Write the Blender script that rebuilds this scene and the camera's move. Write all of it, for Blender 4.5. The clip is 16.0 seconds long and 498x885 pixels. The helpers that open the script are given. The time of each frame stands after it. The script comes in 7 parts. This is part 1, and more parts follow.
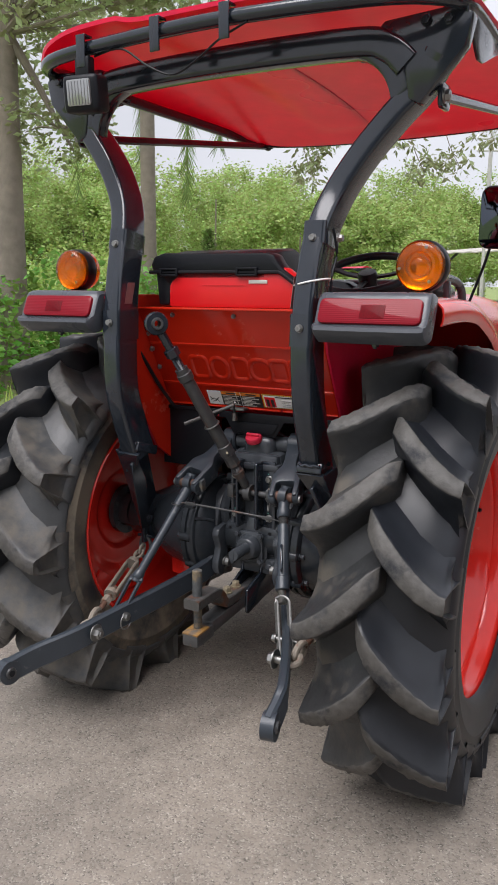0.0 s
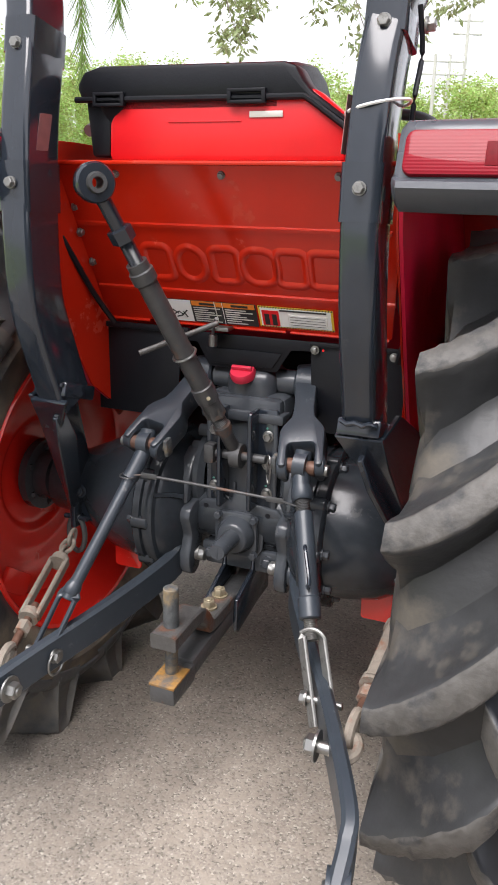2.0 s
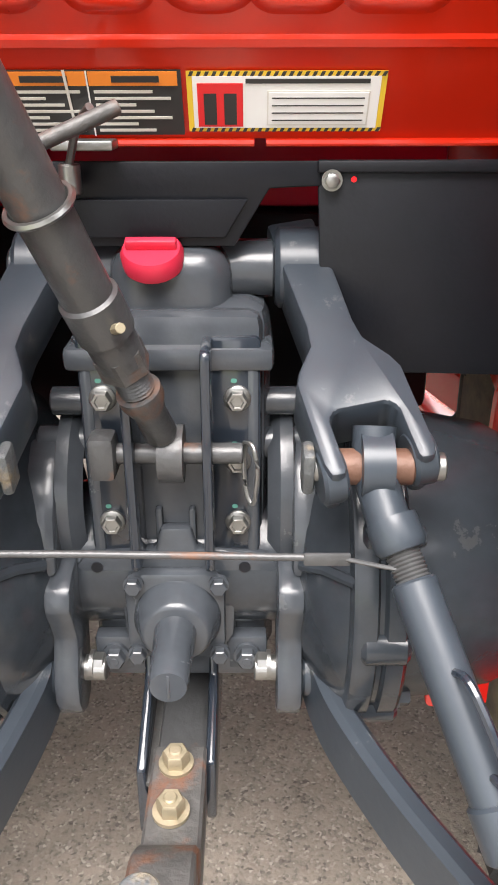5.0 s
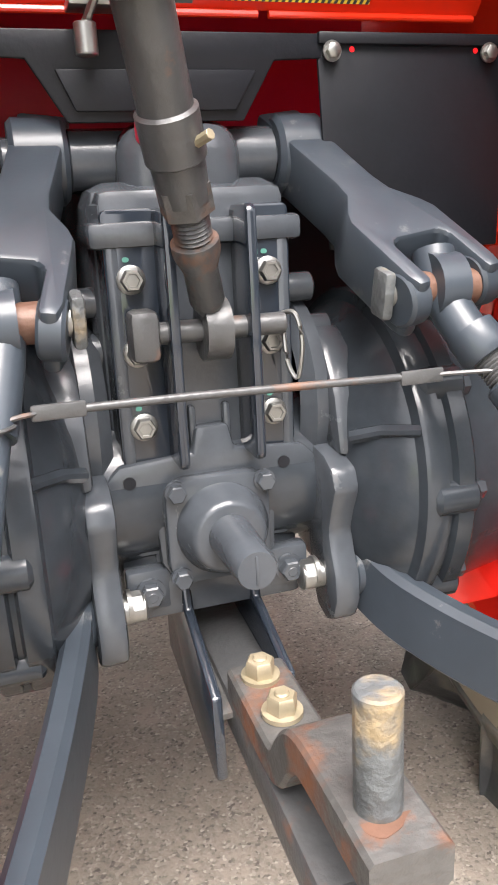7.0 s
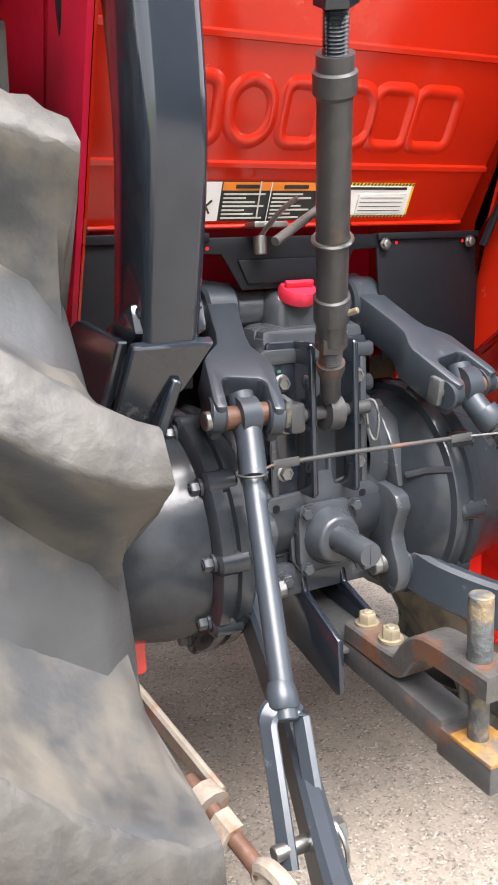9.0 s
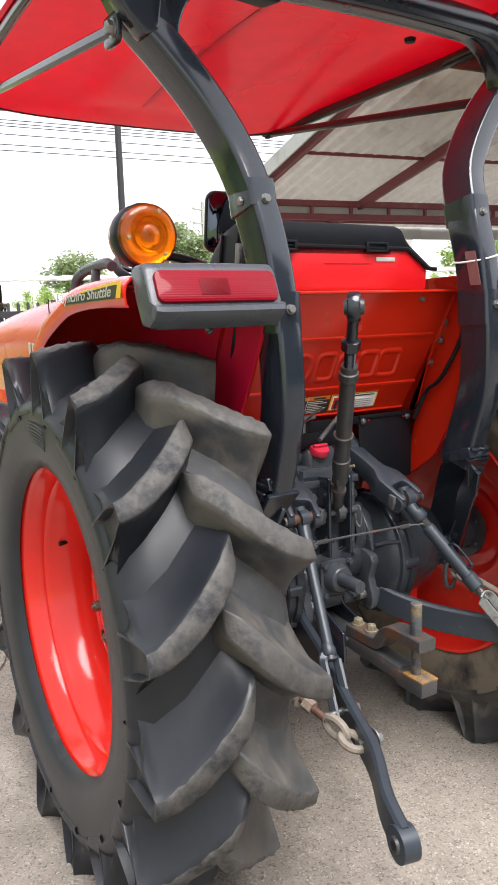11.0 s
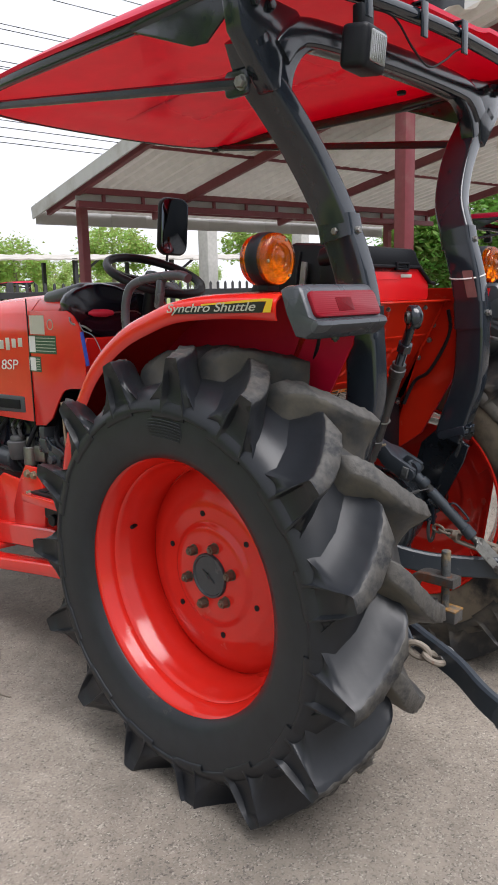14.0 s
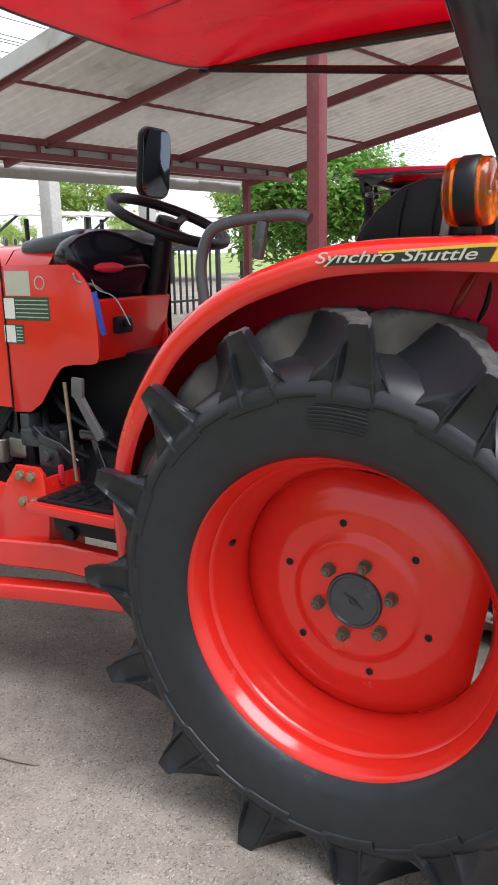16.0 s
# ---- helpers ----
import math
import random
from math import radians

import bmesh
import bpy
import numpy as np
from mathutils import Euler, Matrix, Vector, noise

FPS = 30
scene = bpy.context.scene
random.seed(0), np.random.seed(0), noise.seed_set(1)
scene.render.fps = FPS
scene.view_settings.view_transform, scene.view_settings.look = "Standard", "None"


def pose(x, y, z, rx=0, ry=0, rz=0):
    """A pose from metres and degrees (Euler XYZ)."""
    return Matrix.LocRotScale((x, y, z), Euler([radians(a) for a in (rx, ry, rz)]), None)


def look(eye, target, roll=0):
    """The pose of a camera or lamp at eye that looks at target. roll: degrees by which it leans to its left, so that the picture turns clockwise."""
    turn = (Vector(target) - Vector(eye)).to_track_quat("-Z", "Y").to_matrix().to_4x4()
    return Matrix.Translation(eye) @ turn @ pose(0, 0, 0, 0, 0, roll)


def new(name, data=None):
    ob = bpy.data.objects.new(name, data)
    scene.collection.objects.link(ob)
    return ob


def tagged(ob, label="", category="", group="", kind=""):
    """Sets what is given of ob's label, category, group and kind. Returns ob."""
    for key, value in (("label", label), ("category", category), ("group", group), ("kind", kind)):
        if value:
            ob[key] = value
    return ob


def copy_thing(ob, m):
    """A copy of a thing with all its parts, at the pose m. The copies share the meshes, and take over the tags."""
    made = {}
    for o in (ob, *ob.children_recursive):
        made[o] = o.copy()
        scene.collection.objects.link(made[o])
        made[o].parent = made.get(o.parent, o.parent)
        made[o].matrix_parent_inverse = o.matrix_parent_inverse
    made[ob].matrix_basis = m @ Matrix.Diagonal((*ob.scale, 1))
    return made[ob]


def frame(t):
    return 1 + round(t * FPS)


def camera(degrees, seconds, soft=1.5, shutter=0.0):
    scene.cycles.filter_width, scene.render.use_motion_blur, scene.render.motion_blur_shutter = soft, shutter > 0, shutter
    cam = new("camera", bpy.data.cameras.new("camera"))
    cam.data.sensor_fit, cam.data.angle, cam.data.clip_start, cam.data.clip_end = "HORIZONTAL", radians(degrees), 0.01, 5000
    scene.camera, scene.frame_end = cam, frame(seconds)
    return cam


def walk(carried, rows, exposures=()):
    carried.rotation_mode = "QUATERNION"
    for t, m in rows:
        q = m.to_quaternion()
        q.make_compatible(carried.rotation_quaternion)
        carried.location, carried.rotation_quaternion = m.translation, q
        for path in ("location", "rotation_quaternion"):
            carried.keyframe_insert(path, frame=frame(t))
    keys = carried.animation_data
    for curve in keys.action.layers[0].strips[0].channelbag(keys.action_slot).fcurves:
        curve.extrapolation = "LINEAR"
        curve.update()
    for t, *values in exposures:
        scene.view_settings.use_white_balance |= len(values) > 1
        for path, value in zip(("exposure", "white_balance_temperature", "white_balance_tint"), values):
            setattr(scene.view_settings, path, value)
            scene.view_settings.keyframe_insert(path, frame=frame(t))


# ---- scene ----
cam = camera(35.5, 16.0, soft=1.7)
PATH = [
    (0, (1.162, -2.143, 1.417), (0.196, -0.437, 1.022), 0.1),
    (0.5, (1.05, -1.953, 1.384), (0.129, -0.229, 0.956), 0.3),
    (1, (0.901, -1.805, 1.349), (0.045, -0.061, 0.876), 0.5),
    (1.5, (0.716, -1.673, 1.321), (-0.058, 0.094, 0.792), 0.9),
    (2, (0.594, -1.5, 1.302), (-0.118, 0.267, 0.691), 1.2),
    (2.5, (0.509, -1.268, 1.314), (-0.142, 0.481, 0.593), 1.5),
    (3, (0.433, -1.086, 1.316), (-0.149, 0.647, 0.507), 1.2),
    (3.5, (0.323, -0.946, 1.308), (-0.169, 0.785, 0.436), 0.4),
    (4, (0.226, -0.796, 1.26), (-0.129, 0.95, 0.351), 0.2),
    (6.5, (-0.104, -0.693, 0.875), (0.364, 1.156, 0.273), -2.4),
    (7, (-0.165, -0.723, 0.874), (0.396, 1.112, 0.31), -2.9),
    (7.5, (-0.254, -0.779, 0.876), (0.421, 1.023, 0.331), -2.9),
    (8, (-0.314, -0.829, 0.877), (0.405, 0.967, 0.369), -3.2),
    (8.5, (-0.413, -0.896, 0.915), (0.369, 0.882, 0.439), -3.1),
    (9, (-0.564, -0.991, 0.982), (0.293, 0.762, 0.543), -2.5),
    (9.5, (-0.712, -1.117, 1.04), (0.205, 0.615, 0.641), -1.8),
    (10, (-0.855, -1.299, 1.122), (0.081, 0.428, 0.75), -2.0),
    (12.5, (-1.742, -2.015, 1.436), (-0.562, -0.422, 1.172), -1.1),
    (13, (-1.863, -1.853, 1.413), (-0.616, -0.318, 1.114), -1.1),
    (13.5, (-1.946, -1.682, 1.383), (-0.612, -0.23, 1.048), -1.2),
    (14, (-2.002, -1.474, 1.381), (-0.566, -0.133, 1.01), -1.4),
    (14.5, (-2.083, -1.246, 1.382), (-0.553, -0.023, 0.977), -1.5),
    (15, (-2.134, -1.016, 1.373), (-0.53, 0.099, 0.942), -1.3),
    (15.5, (-2.092, -0.792, 1.364), (-0.437, 0.234, 0.908), -1.2),
    (16, (-2.055, -0.587, 1.367), (-0.373, 0.384, 0.891), -1.2),
]
walk(cam, [(t, look(eye, target, roll)) for t, eye, target, roll in PATH], exposures=[(0.0, 0.72, 6250, 12), (2.0, 1.42, 6350, 12), (2.8, 1.78, 6400, 11), (4.0, 2.06, 6480, 10), (6.5, 2.80, 6600, 11), (8.0, 2.70, 6550, 11), (10.0, 2.16, 6350, 10), (12.5, 0.68, 6350, 11), (14.0, 0.79, 6250, 11), (16.0, 1.17, 6100, 12)])

# ---- light: a bright overcast sky ----
world = bpy.data.worlds.new("overcast_sky")
scene.world = world
world.use_nodes = True
wn, wl = world.node_tree.nodes, world.node_tree.links
sky = wn.new("ShaderNodeTexSky")
sky.sky_type, sky.sun_disc = "NISHITA", False
sky.sun_elevation, sky.sun_rotation = radians(63), radians(189)
sky.air_density, sky.dust_density, sky.ozone_density = 1.0, 6.0, 1.0
cloud = wn.new("ShaderNodeTexNoise")
cloud.inputs["Scale"].default_value, cloud.inputs["Detail"].default_value = 2.2, 5.0
coord = wn.new("ShaderNodeTexCoord")
wl.new(coord.outputs["Generated"], cloud.inputs["Vector"])
ramp = wn.new("ShaderNodeValToRGB")
ramp.color_ramp.elements[0].position, ramp.color_ramp.elements[0].color = 0.35, (8.95, 8.95, 9.35, 1)
ramp.color_ramp.elements[1].position, ramp.color_ramp.elements[1].color = 0.7, (10.6, 10.5, 10.8, 1)
wl.new(cloud.outputs["Fac"], ramp.inputs["Fac"])
veil = wn.new("ShaderNodeMixRGB")
veil.inputs["Fac"].default_value = 0.85
wl.new(sky.outputs["Color"], veil.inputs["Color1"])
wl.new(ramp.outputs["Color"], veil.inputs["Color2"])
# the cloud cover is a little thinner towards +x
axis, thin, dim = wn.new("ShaderNodeSeparateXYZ"), wn.new("ShaderNodeMapRange"), wn.new("ShaderNodeVectorMath")
wl.new(coord.outputs["Generated"], axis.inputs["Vector"])
thin.inputs["From Min"].default_value, thin.inputs["From Max"].default_value = -0.8, 0.7
thin.inputs["To Min"].default_value, thin.inputs["To Max"].default_value = 0.68, 1.06
wl.new(axis.outputs["X"], thin.inputs["Value"])
dim.operation = "SCALE"
wl.new(veil.outputs["Color"], dim.inputs[0])
wl.new(thin.outputs["Result"], dim.inputs["Scale"])
wl.new(dim.outputs["Vector"], wn["Background"].inputs["Color"])
wn["Background"].inputs["Strength"].default_value = 0.075

sun = new("sun", bpy.data.lights.new("sun", "SUN"))
sun.data.energy, sun.data.angle, sun.data.color = 2.2, radians(45), (1.0, 0.955, 0.93)
sun.matrix_world = look((-1.5, -9.0, 18), (0, 0, 0))


# ---- materials ----
def mat(name, color, rough=0.5, metal=0.0, coat=0.0, grain=40.0, vary=0.12, bump=0.05, bscale=120.0, dirt=None, dirt_amt=0.0,
        dirt_scale=5.0, spec=0.5, per_piece=0.0, dirt_x=0.0):
    """Principled surface with fine grain, broad variation, an optional layer of dirt or wear and fine relief."""
    m = bpy.data.materials.new(name)
    m.use_nodes = True
    n, l = m.node_tree.nodes, m.node_tree.links
    p = n["Principled BSDF"]
    tc = n.new("ShaderNodeTexCoord")
    fine = n.new("ShaderNodeTexNoise")
    fine.inputs["Scale"].default_value, fine.inputs["Detail"].default_value = grain, 6.0
    broad = n.new("ShaderNodeTexNoise")
    broad.inputs["Scale"].default_value, broad.inputs["Detail"].default_value = grain / 12.0, 4.0
    for t in (fine, broad):
        l.new(tc.outputs["Object"], t.inputs["Vector"])
    add = n.new("ShaderNodeMath")
    add.operation = "ADD"
    l.new(fine.outputs["Fac"], add.inputs[0])
    l.new(broad.outputs["Fac"], add.inputs[1])
    mr = n.new("ShaderNodeMapRange")
    mr.inputs["From Min"].default_value, mr.inputs["From Max"].default_value = 0.6, 1.4
    mr.inputs["To Min"].default_value, mr.inputs["To Max"].default_value = 1 - vary, 1 + vary
    l.new(add.outputs[0], mr.inputs["Value"])
    val = mr.outputs["Result"]
    if per_piece:
        oi = n.new("ShaderNodeObjectInfo")
        pr = n.new("ShaderNodeMapRange")
        pr.inputs["To Min"].default_value, pr.inputs["To Max"].default_value = 1 - per_piece, 1 + per_piece
        l.new(oi.outputs["Random"], pr.inputs["Value"])
        mu = n.new("ShaderNodeMath")
        mu.operation = "MULTIPLY"
        l.new(val, mu.inputs[0])
        l.new(pr.outputs["Result"], mu.inputs[1])
        val = mu.outputs[0]
    base = n.new("ShaderNodeVectorMath")
    base.operation = "SCALE"
    base.inputs[0].default_value = color[:3]
    l.new(val, base.inputs["Scale"])
    out = base.outputs["Vector"]
    rough_out = None
    if dirt:
        dn = n.new("ShaderNodeTexNoise")
        dn.inputs["Scale"].default_value, dn.inputs["Detail"].default_value, dn.inputs["Roughness"].default_value = dirt_scale, 8.0, 0.65
        l.new(tc.outputs["Object"], dn.inputs["Vector"])
        dr = n.new("ShaderNodeMapRange")
        dr.inputs["From Min"].default_value, dr.inputs["From Max"].default_value = 0.62 - 0.3 * dirt_amt, 0.78 - 0.3 * dirt_amt
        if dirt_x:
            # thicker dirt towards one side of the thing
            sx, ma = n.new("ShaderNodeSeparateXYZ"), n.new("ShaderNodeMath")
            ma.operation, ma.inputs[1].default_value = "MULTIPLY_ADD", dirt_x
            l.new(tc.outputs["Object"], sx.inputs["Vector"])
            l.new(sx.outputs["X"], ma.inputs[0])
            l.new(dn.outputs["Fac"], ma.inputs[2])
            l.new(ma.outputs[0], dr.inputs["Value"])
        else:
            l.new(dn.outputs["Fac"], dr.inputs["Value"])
        mx = n.new("ShaderNodeMixRGB")
        mx.inputs["Color2"].default_value = (*dirt[:3], 1)
        l.new(dr.outputs["Result"], mx.inputs["Fac"])
        l.new(out, mx.inputs["Color1"])
        out = mx.outputs["Color"]
        rr = n.new("ShaderNodeMapRange")
        rr.inputs["To Min"].default_value, rr.inputs["To Max"].default_value = rough, 0.85
        l.new(dr.outputs["Result"], rr.inputs["Value"])
        rough_out = rr.outputs["Result"]
    l.new(out, p.inputs["Base Color"])
    if rough_out is None:
        rr = n.new("ShaderNodeMapRange")
        rr.inputs["From Min"].default_value, rr.inputs["From Max"].default_value = 0.3, 0.7
        rr.inputs["To Min"].default_value, rr.inputs["To Max"].default_value = max(0.02, rough - 0.08), min(1, rough + 0.08)
        l.new(broad.outputs["Fac"], rr.inputs["Value"])
        rough_out = rr.outputs["Result"]
    l.new(rough_out, p.inputs["Roughness"])
    p.inputs["Metallic"].default_value, p.inputs["Coat Weight"].default_value = metal, coat
    p.inputs["Specular IOR Level"].default_value = spec
    p.inputs["Coat Roughness"].default_value = 0.12
    if bump:
        bn = n.new("ShaderNodeTexNoise")
        bn.inputs["Scale"].default_value, bn.inputs["Detail"].default_value = bscale, 6.0
        l.new(tc.outputs["Object"], bn.inputs["Vector"])
        b = n.new("ShaderNodeBump")
        b.inputs["Strength"].default_value, b.inputs["Distance"].default_value = bump, 0.02
        l.new(bn.outputs["Fac"], b.inputs["Height"])
        l.new(b.outputs["Normal"], p.inputs["Normal"])
    return m


RED = mat("red_paint", (0.68, 0.020, 0.013), 0.24, coat=0.6, grain=18, vary=0.06, bump=0.008, bscale=60, dirt=(0.55, 0.09, 0.045), dirt_amt=0.0, dirt_scale=3)
PANEL_RED = mat("orange_red_paint", (0.54, 0.021, 0.006), 0.18, coat=0.08, spec=0.40, grain=14, vary=0.07, bump=0.01, bscale=40, dirt=(0.56, 0.10, 0.05), dirt_amt=0.02, dirt_scale=4)
CANOPY_RED = mat("red_fibreglass", (0.78, 0.007, 0.070), 0.30, coat=0.25, grain=12, vary=0.1, bump=0.03, bscale=25)
CLEAN_RED = mat("red_plastic", (0.66, 0.009, 0.013), 0.3, grain=20, vary=0.05, bump=0.01)
RIM_RED = mat("red_rim_paint", (0.68, 0.022, 0.013), 0.16, coat=0.15, spec=0.5, grain=16, vary=0.07, bump=0.006, bscale=50, dirt=(0.50, 0.10, 0.06), dirt_amt=-0.06, dirt_scale=6)
# red paint; the crimson light under the fenders is put into this tone
UNDER_RED = mat("crimson_bounce_red", (0.64, 0.008, 0.045), 0.42, spec=0.35, grain=16, vary=0.12, bump=0.03, bscale=50, dirt=(0.30, 0.05, 0.06), dirt_amt=0.06, dirt_scale=6)
GREY = mat("grey_enamel", (0.016, 0.021, 0.029), 0.14, coat=0.35, grain=30, vary=0.14, bump=0.010, bscale=70, dirt=(0.08, 0.08, 0.08), dirt_amt=-0.14, dirt_scale=9)
CAST = mat("grey_painted_casting", (0.046, 0.052, 0.060), 0.26, coat=0.15, spec=0.42, grain=60, vary=0.14, bump=0.035, bscale=160, dirt=(0.10, 0.095, 0.088), dirt_amt=-0.05, dirt_scale=11)
CASTDARK = mat("glossy_dark_casting", (0.026, 0.031, 0.037), 0.20, coat=0.10, spec=0.36, grain=60, vary=0.2, bump=0.03, bscale=140, dirt=(0.07, 0.066, 0.06), dirt_amt=-0.08, dirt_scale=11)
BLUEGREY = mat("blue_grey_enamel", (0.032, 0.040, 0.050), 0.36, coat=0.08, spec=0.42, grain=30, vary=0.12, bump=0.015, bscale=70, dirt=(0.20, 0.20, 0.19), dirt_amt=-0.05, dirt_scale=30)
NUT = mat("dull_wheel_nut", (0.15, 0.125, 0.095), 0.45, metal=0.6, grain=80, vary=0.3, bump=0.05, dirt=(0.10, 0.06, 0.04), dirt_amt=0.3, dirt_scale=40)
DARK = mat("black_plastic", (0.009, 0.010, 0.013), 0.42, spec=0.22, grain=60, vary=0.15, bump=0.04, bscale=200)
# mud on the inner sides; its tone also carries light on the left wheel
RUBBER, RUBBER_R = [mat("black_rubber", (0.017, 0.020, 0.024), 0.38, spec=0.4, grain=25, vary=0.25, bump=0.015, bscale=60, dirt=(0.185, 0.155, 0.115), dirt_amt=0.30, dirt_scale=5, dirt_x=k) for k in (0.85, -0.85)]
LUG = mat("lug_rubber", (0.012, 0.014, 0.018), 0.38, spec=0.45, grain=25, vary=0.25, bump=0.012, bscale=60, dirt=(0.09, 0.08, 0.068), dirt_amt=-0.06, dirt_scale=7, per_piece=0.15)
WORN = mat("worn_lug_edge", (0.060, 0.057, 0.052), 0.6, grain=45, vary=0.4, bump=0.12, bscale=70, dirt=(0.018, 0.020, 0.024), dirt_amt=0.44, dirt_scale=16, per_piece=0.2)
# inner lugs: the left wheel's paler copy is muddier, with light in its colour
MUDDY, MUDDY_PALE = [mat("muddy_rubber", (b, b * 1.04, b * 1.08), 0.42, grain=25, vary=0.3, bump=0.08, bscale=45, dirt=(0.130, 0.114, 0.090), dirt_amt=a, dirt_scale=4, per_piece=0.15) for a, b in ((0.22, 0.034), (0.46, 0.056))]
MUDDY_TOP = mat("worn_muddy_edge", (0.078, 0.074, 0.068), 0.62, grain=45, vary=0.4, bump=0.16, bscale=70, dirt=(0.040, 0.041, 0.043), dirt_amt=0.40, dirt_scale=20, per_piece=0.15)
STEEL = mat("zinc_bolt", (0.27, 0.27, 0.26), 0.36, metal=0.9, grain=80, vary=0.15, bump=0.03)
ZINC_DULL = mat("dull_zinc", (0.24, 0.24, 0.23), 0.45, metal=0.7, grain=80, vary=0.3, bump=0.05, dirt=(0.09, 0.085, 0.08), dirt_amt=0.3, dirt_scale=40)
TEAL = mat("green_paint_dab", (0.06, 0.20, 0.16), 0.5, grain=60, vary=0.1, bump=0.02)
BRASS = mat("yellow_zinc_bolt", (0.29, 0.25, 0.17), 0.5, metal=0.6, grain=80, vary=0.25, bump=0.05, dirt=(0.30, 0.25, 0.18), dirt_amt=0.3, dirt_scale=40)
RUSTY = mat("rusted_steel", (0.085, 0.083, 0.080), 0.5, metal=0.35, grain=60, vary=0.35, bump=0.14, bscale=150, dirt=(0.15, 0.058, 0.026), dirt_amt=0.36, dirt_scale=18)
FLAKY = mat("flaking_paint_on_steel", (0.085, 0.092, 0.095), 0.5, metal=0.3, grain=60, vary=0.4, bump=0.25, bscale=120, dirt=(0.24, 0.185, 0.11), dirt_amt=0.42, dirt_scale=22)
TAN = mat("dusty_tan_steel", (0.205, 0.178, 0.145), 0.7, grain=50, vary=0.3, bump=0.15, bscale=100, dirt=(0.20, 0.08, 0.04), dirt_amt=0.25, dirt_scale=24)
BUSH = mat("rusty_bushing", (0.105, 0.054, 0.036), 0.5, metal=0.2, grain=80, vary=0.3, bump=0.1)
RUSTGREY = mat("grey_paint_with_rust", (0.050, 0.051, 0.052), 0.36, grain=50, vary=0.25, bump=0.08, bscale=120, dirt=(0.16, 0.072, 0.036), dirt_amt=0.12, dirt_scale=18)
YELLOW = mat("yellow_worn_paint", (0.26, 0.135, 0.03), 0.6, grain=50, vary=0.35, bump=0.15, dirt=(0.10, 0.085, 0.07), dirt_amt=0.42, dirt_scale=30)
PINK = mat("red_cap_plastic", (0.60, 0.025, 0.06), 0.38, grain=30, vary=0.05, bump=0.01)
WHITE = mat("white_label", (0.75, 0.75, 0.73), 0.45, grain=40, vary=0.05, bump=0.0)
BLACKLBL = mat("black_label", (0.02, 0.02, 0.02), 0.4, grain=40, vary=0.1, bump=0.0)
ORANGELBL = mat("orange_label", (0.75, 0.22, 0.02), 0.4, grain=40, vary=0.05, bump=0.0)
YELLOWLBL = mat("yellow_label", (0.75, 0.50, 0.03), 0.4, grain=40, vary=0.05, bump=0.0)
GREENLBL = mat("green_label", (0.03, 0.09, 0.05), 0.4, grain=40, vary=0.05, bump=0.0)
SILVERLBL = mat("silver_lettering", (0.62, 0.60, 0.55), 0.35, metal=0.3, grain=40, vary=0.05, bump=0.0)
NAVY = mat("shiny_black_plastic", (0.008, 0.009, 0.016), 0.16, spec=0.5, grain=60, vary=0.1, bump=0.005)
PEDAL = mat("grey_pedal_paint", (0.11, 0.115, 0.12), 0.45, grain=60, vary=0.2, bump=0.04, dirt=(0.10, 0.095, 0.085), dirt_amt=0.3, dirt_scale=30)
RODTAN = mat("tan_zinc_rod", (0.34, 0.27, 0.20), 0.4, metal=0.5, grain=60, vary=0.2, bump=0.03)
GREYPL = mat("light_grey_plastic", (0.065, 0.072, 0.084), 0.3, grain=60, vary=0.1, bump=0.03)
BLUE = mat("blue_strap", (0.02, 0.06, 0.45), 0.5, grain=60, vary=0.1, bump=0.02)


def clear(name, color, rough=0.05, trans=1.0, ior=1.45):
    m = mat(name, color, rough, grain=30, vary=0.05, bump=0.0)
    p = m.node_tree.nodes["Principled BSDF"]
    p.inputs["Transmission Weight"].default_value, p.inputs["IOR"].default_value = trans, ior
    return m


def glow_through(m, fac):
    """Lets part of the light through a thin skin, as fibreglass does."""
    n, l = m.node_tree.nodes, m.node_tree.links
    p, out = n["Principled BSDF"], n["Material Output"]
    tr, mx = n.new("ShaderNodeBsdfTranslucent"), n.new("ShaderNodeMixShader")
    l.new(p.inputs["Base Color"].links[0].from_socket, tr.inputs["Color"])
    mx.inputs["Fac"].default_value = fac
    l.new(p.outputs["BSDF"], mx.inputs[1])
    l.new(tr.outputs["BSDF"], mx.inputs[2])
    l.new(mx.outputs["Shader"], out.inputs["Surface"])


glow_through(CANOPY_RED, 0.40)
AMBER = clear("amber_lens", (0.98, 0.20, 0.0), 0.06, 0.92)
REDLENS = clear("red_lens", (0.20, 0.001, 0.009), 0.10, 0.0)
def moulded_lens(m, scale):
    """Smooth clear skin over fine horizontal ribs moulded inside."""
    n, l = m.node_tree.nodes, m.node_tree.links
    p, tc, wave, b = n["Principled BSDF"], n.new("ShaderNodeTexCoord"), n.new("ShaderNodeTexWave"), n.new("ShaderNodeBump")
    wave.bands_direction, wave.inputs["Scale"].default_value = "Z", scale
    b.inputs["Strength"].default_value, b.inputs["Distance"].default_value = 0.3, 0.001
    l.new(tc.outputs["Object"], wave.inputs["Vector"])
    l.new(wave.outputs["Fac"], b.inputs["Height"])
    l.new(b.outputs["Normal"], p.inputs["Normal"])
    for link in list(p.inputs["Roughness"].links):
        l.remove(link)
    p.inputs["Roughness"].default_value, p.inputs["Coat Weight"].default_value, p.inputs["Coat Roughness"].default_value, p.inputs["Coat IOR"].default_value = 0.35, 0.35, 0.03, 1.45
    p.inputs["Specular IOR Level"].default_value = 0.12


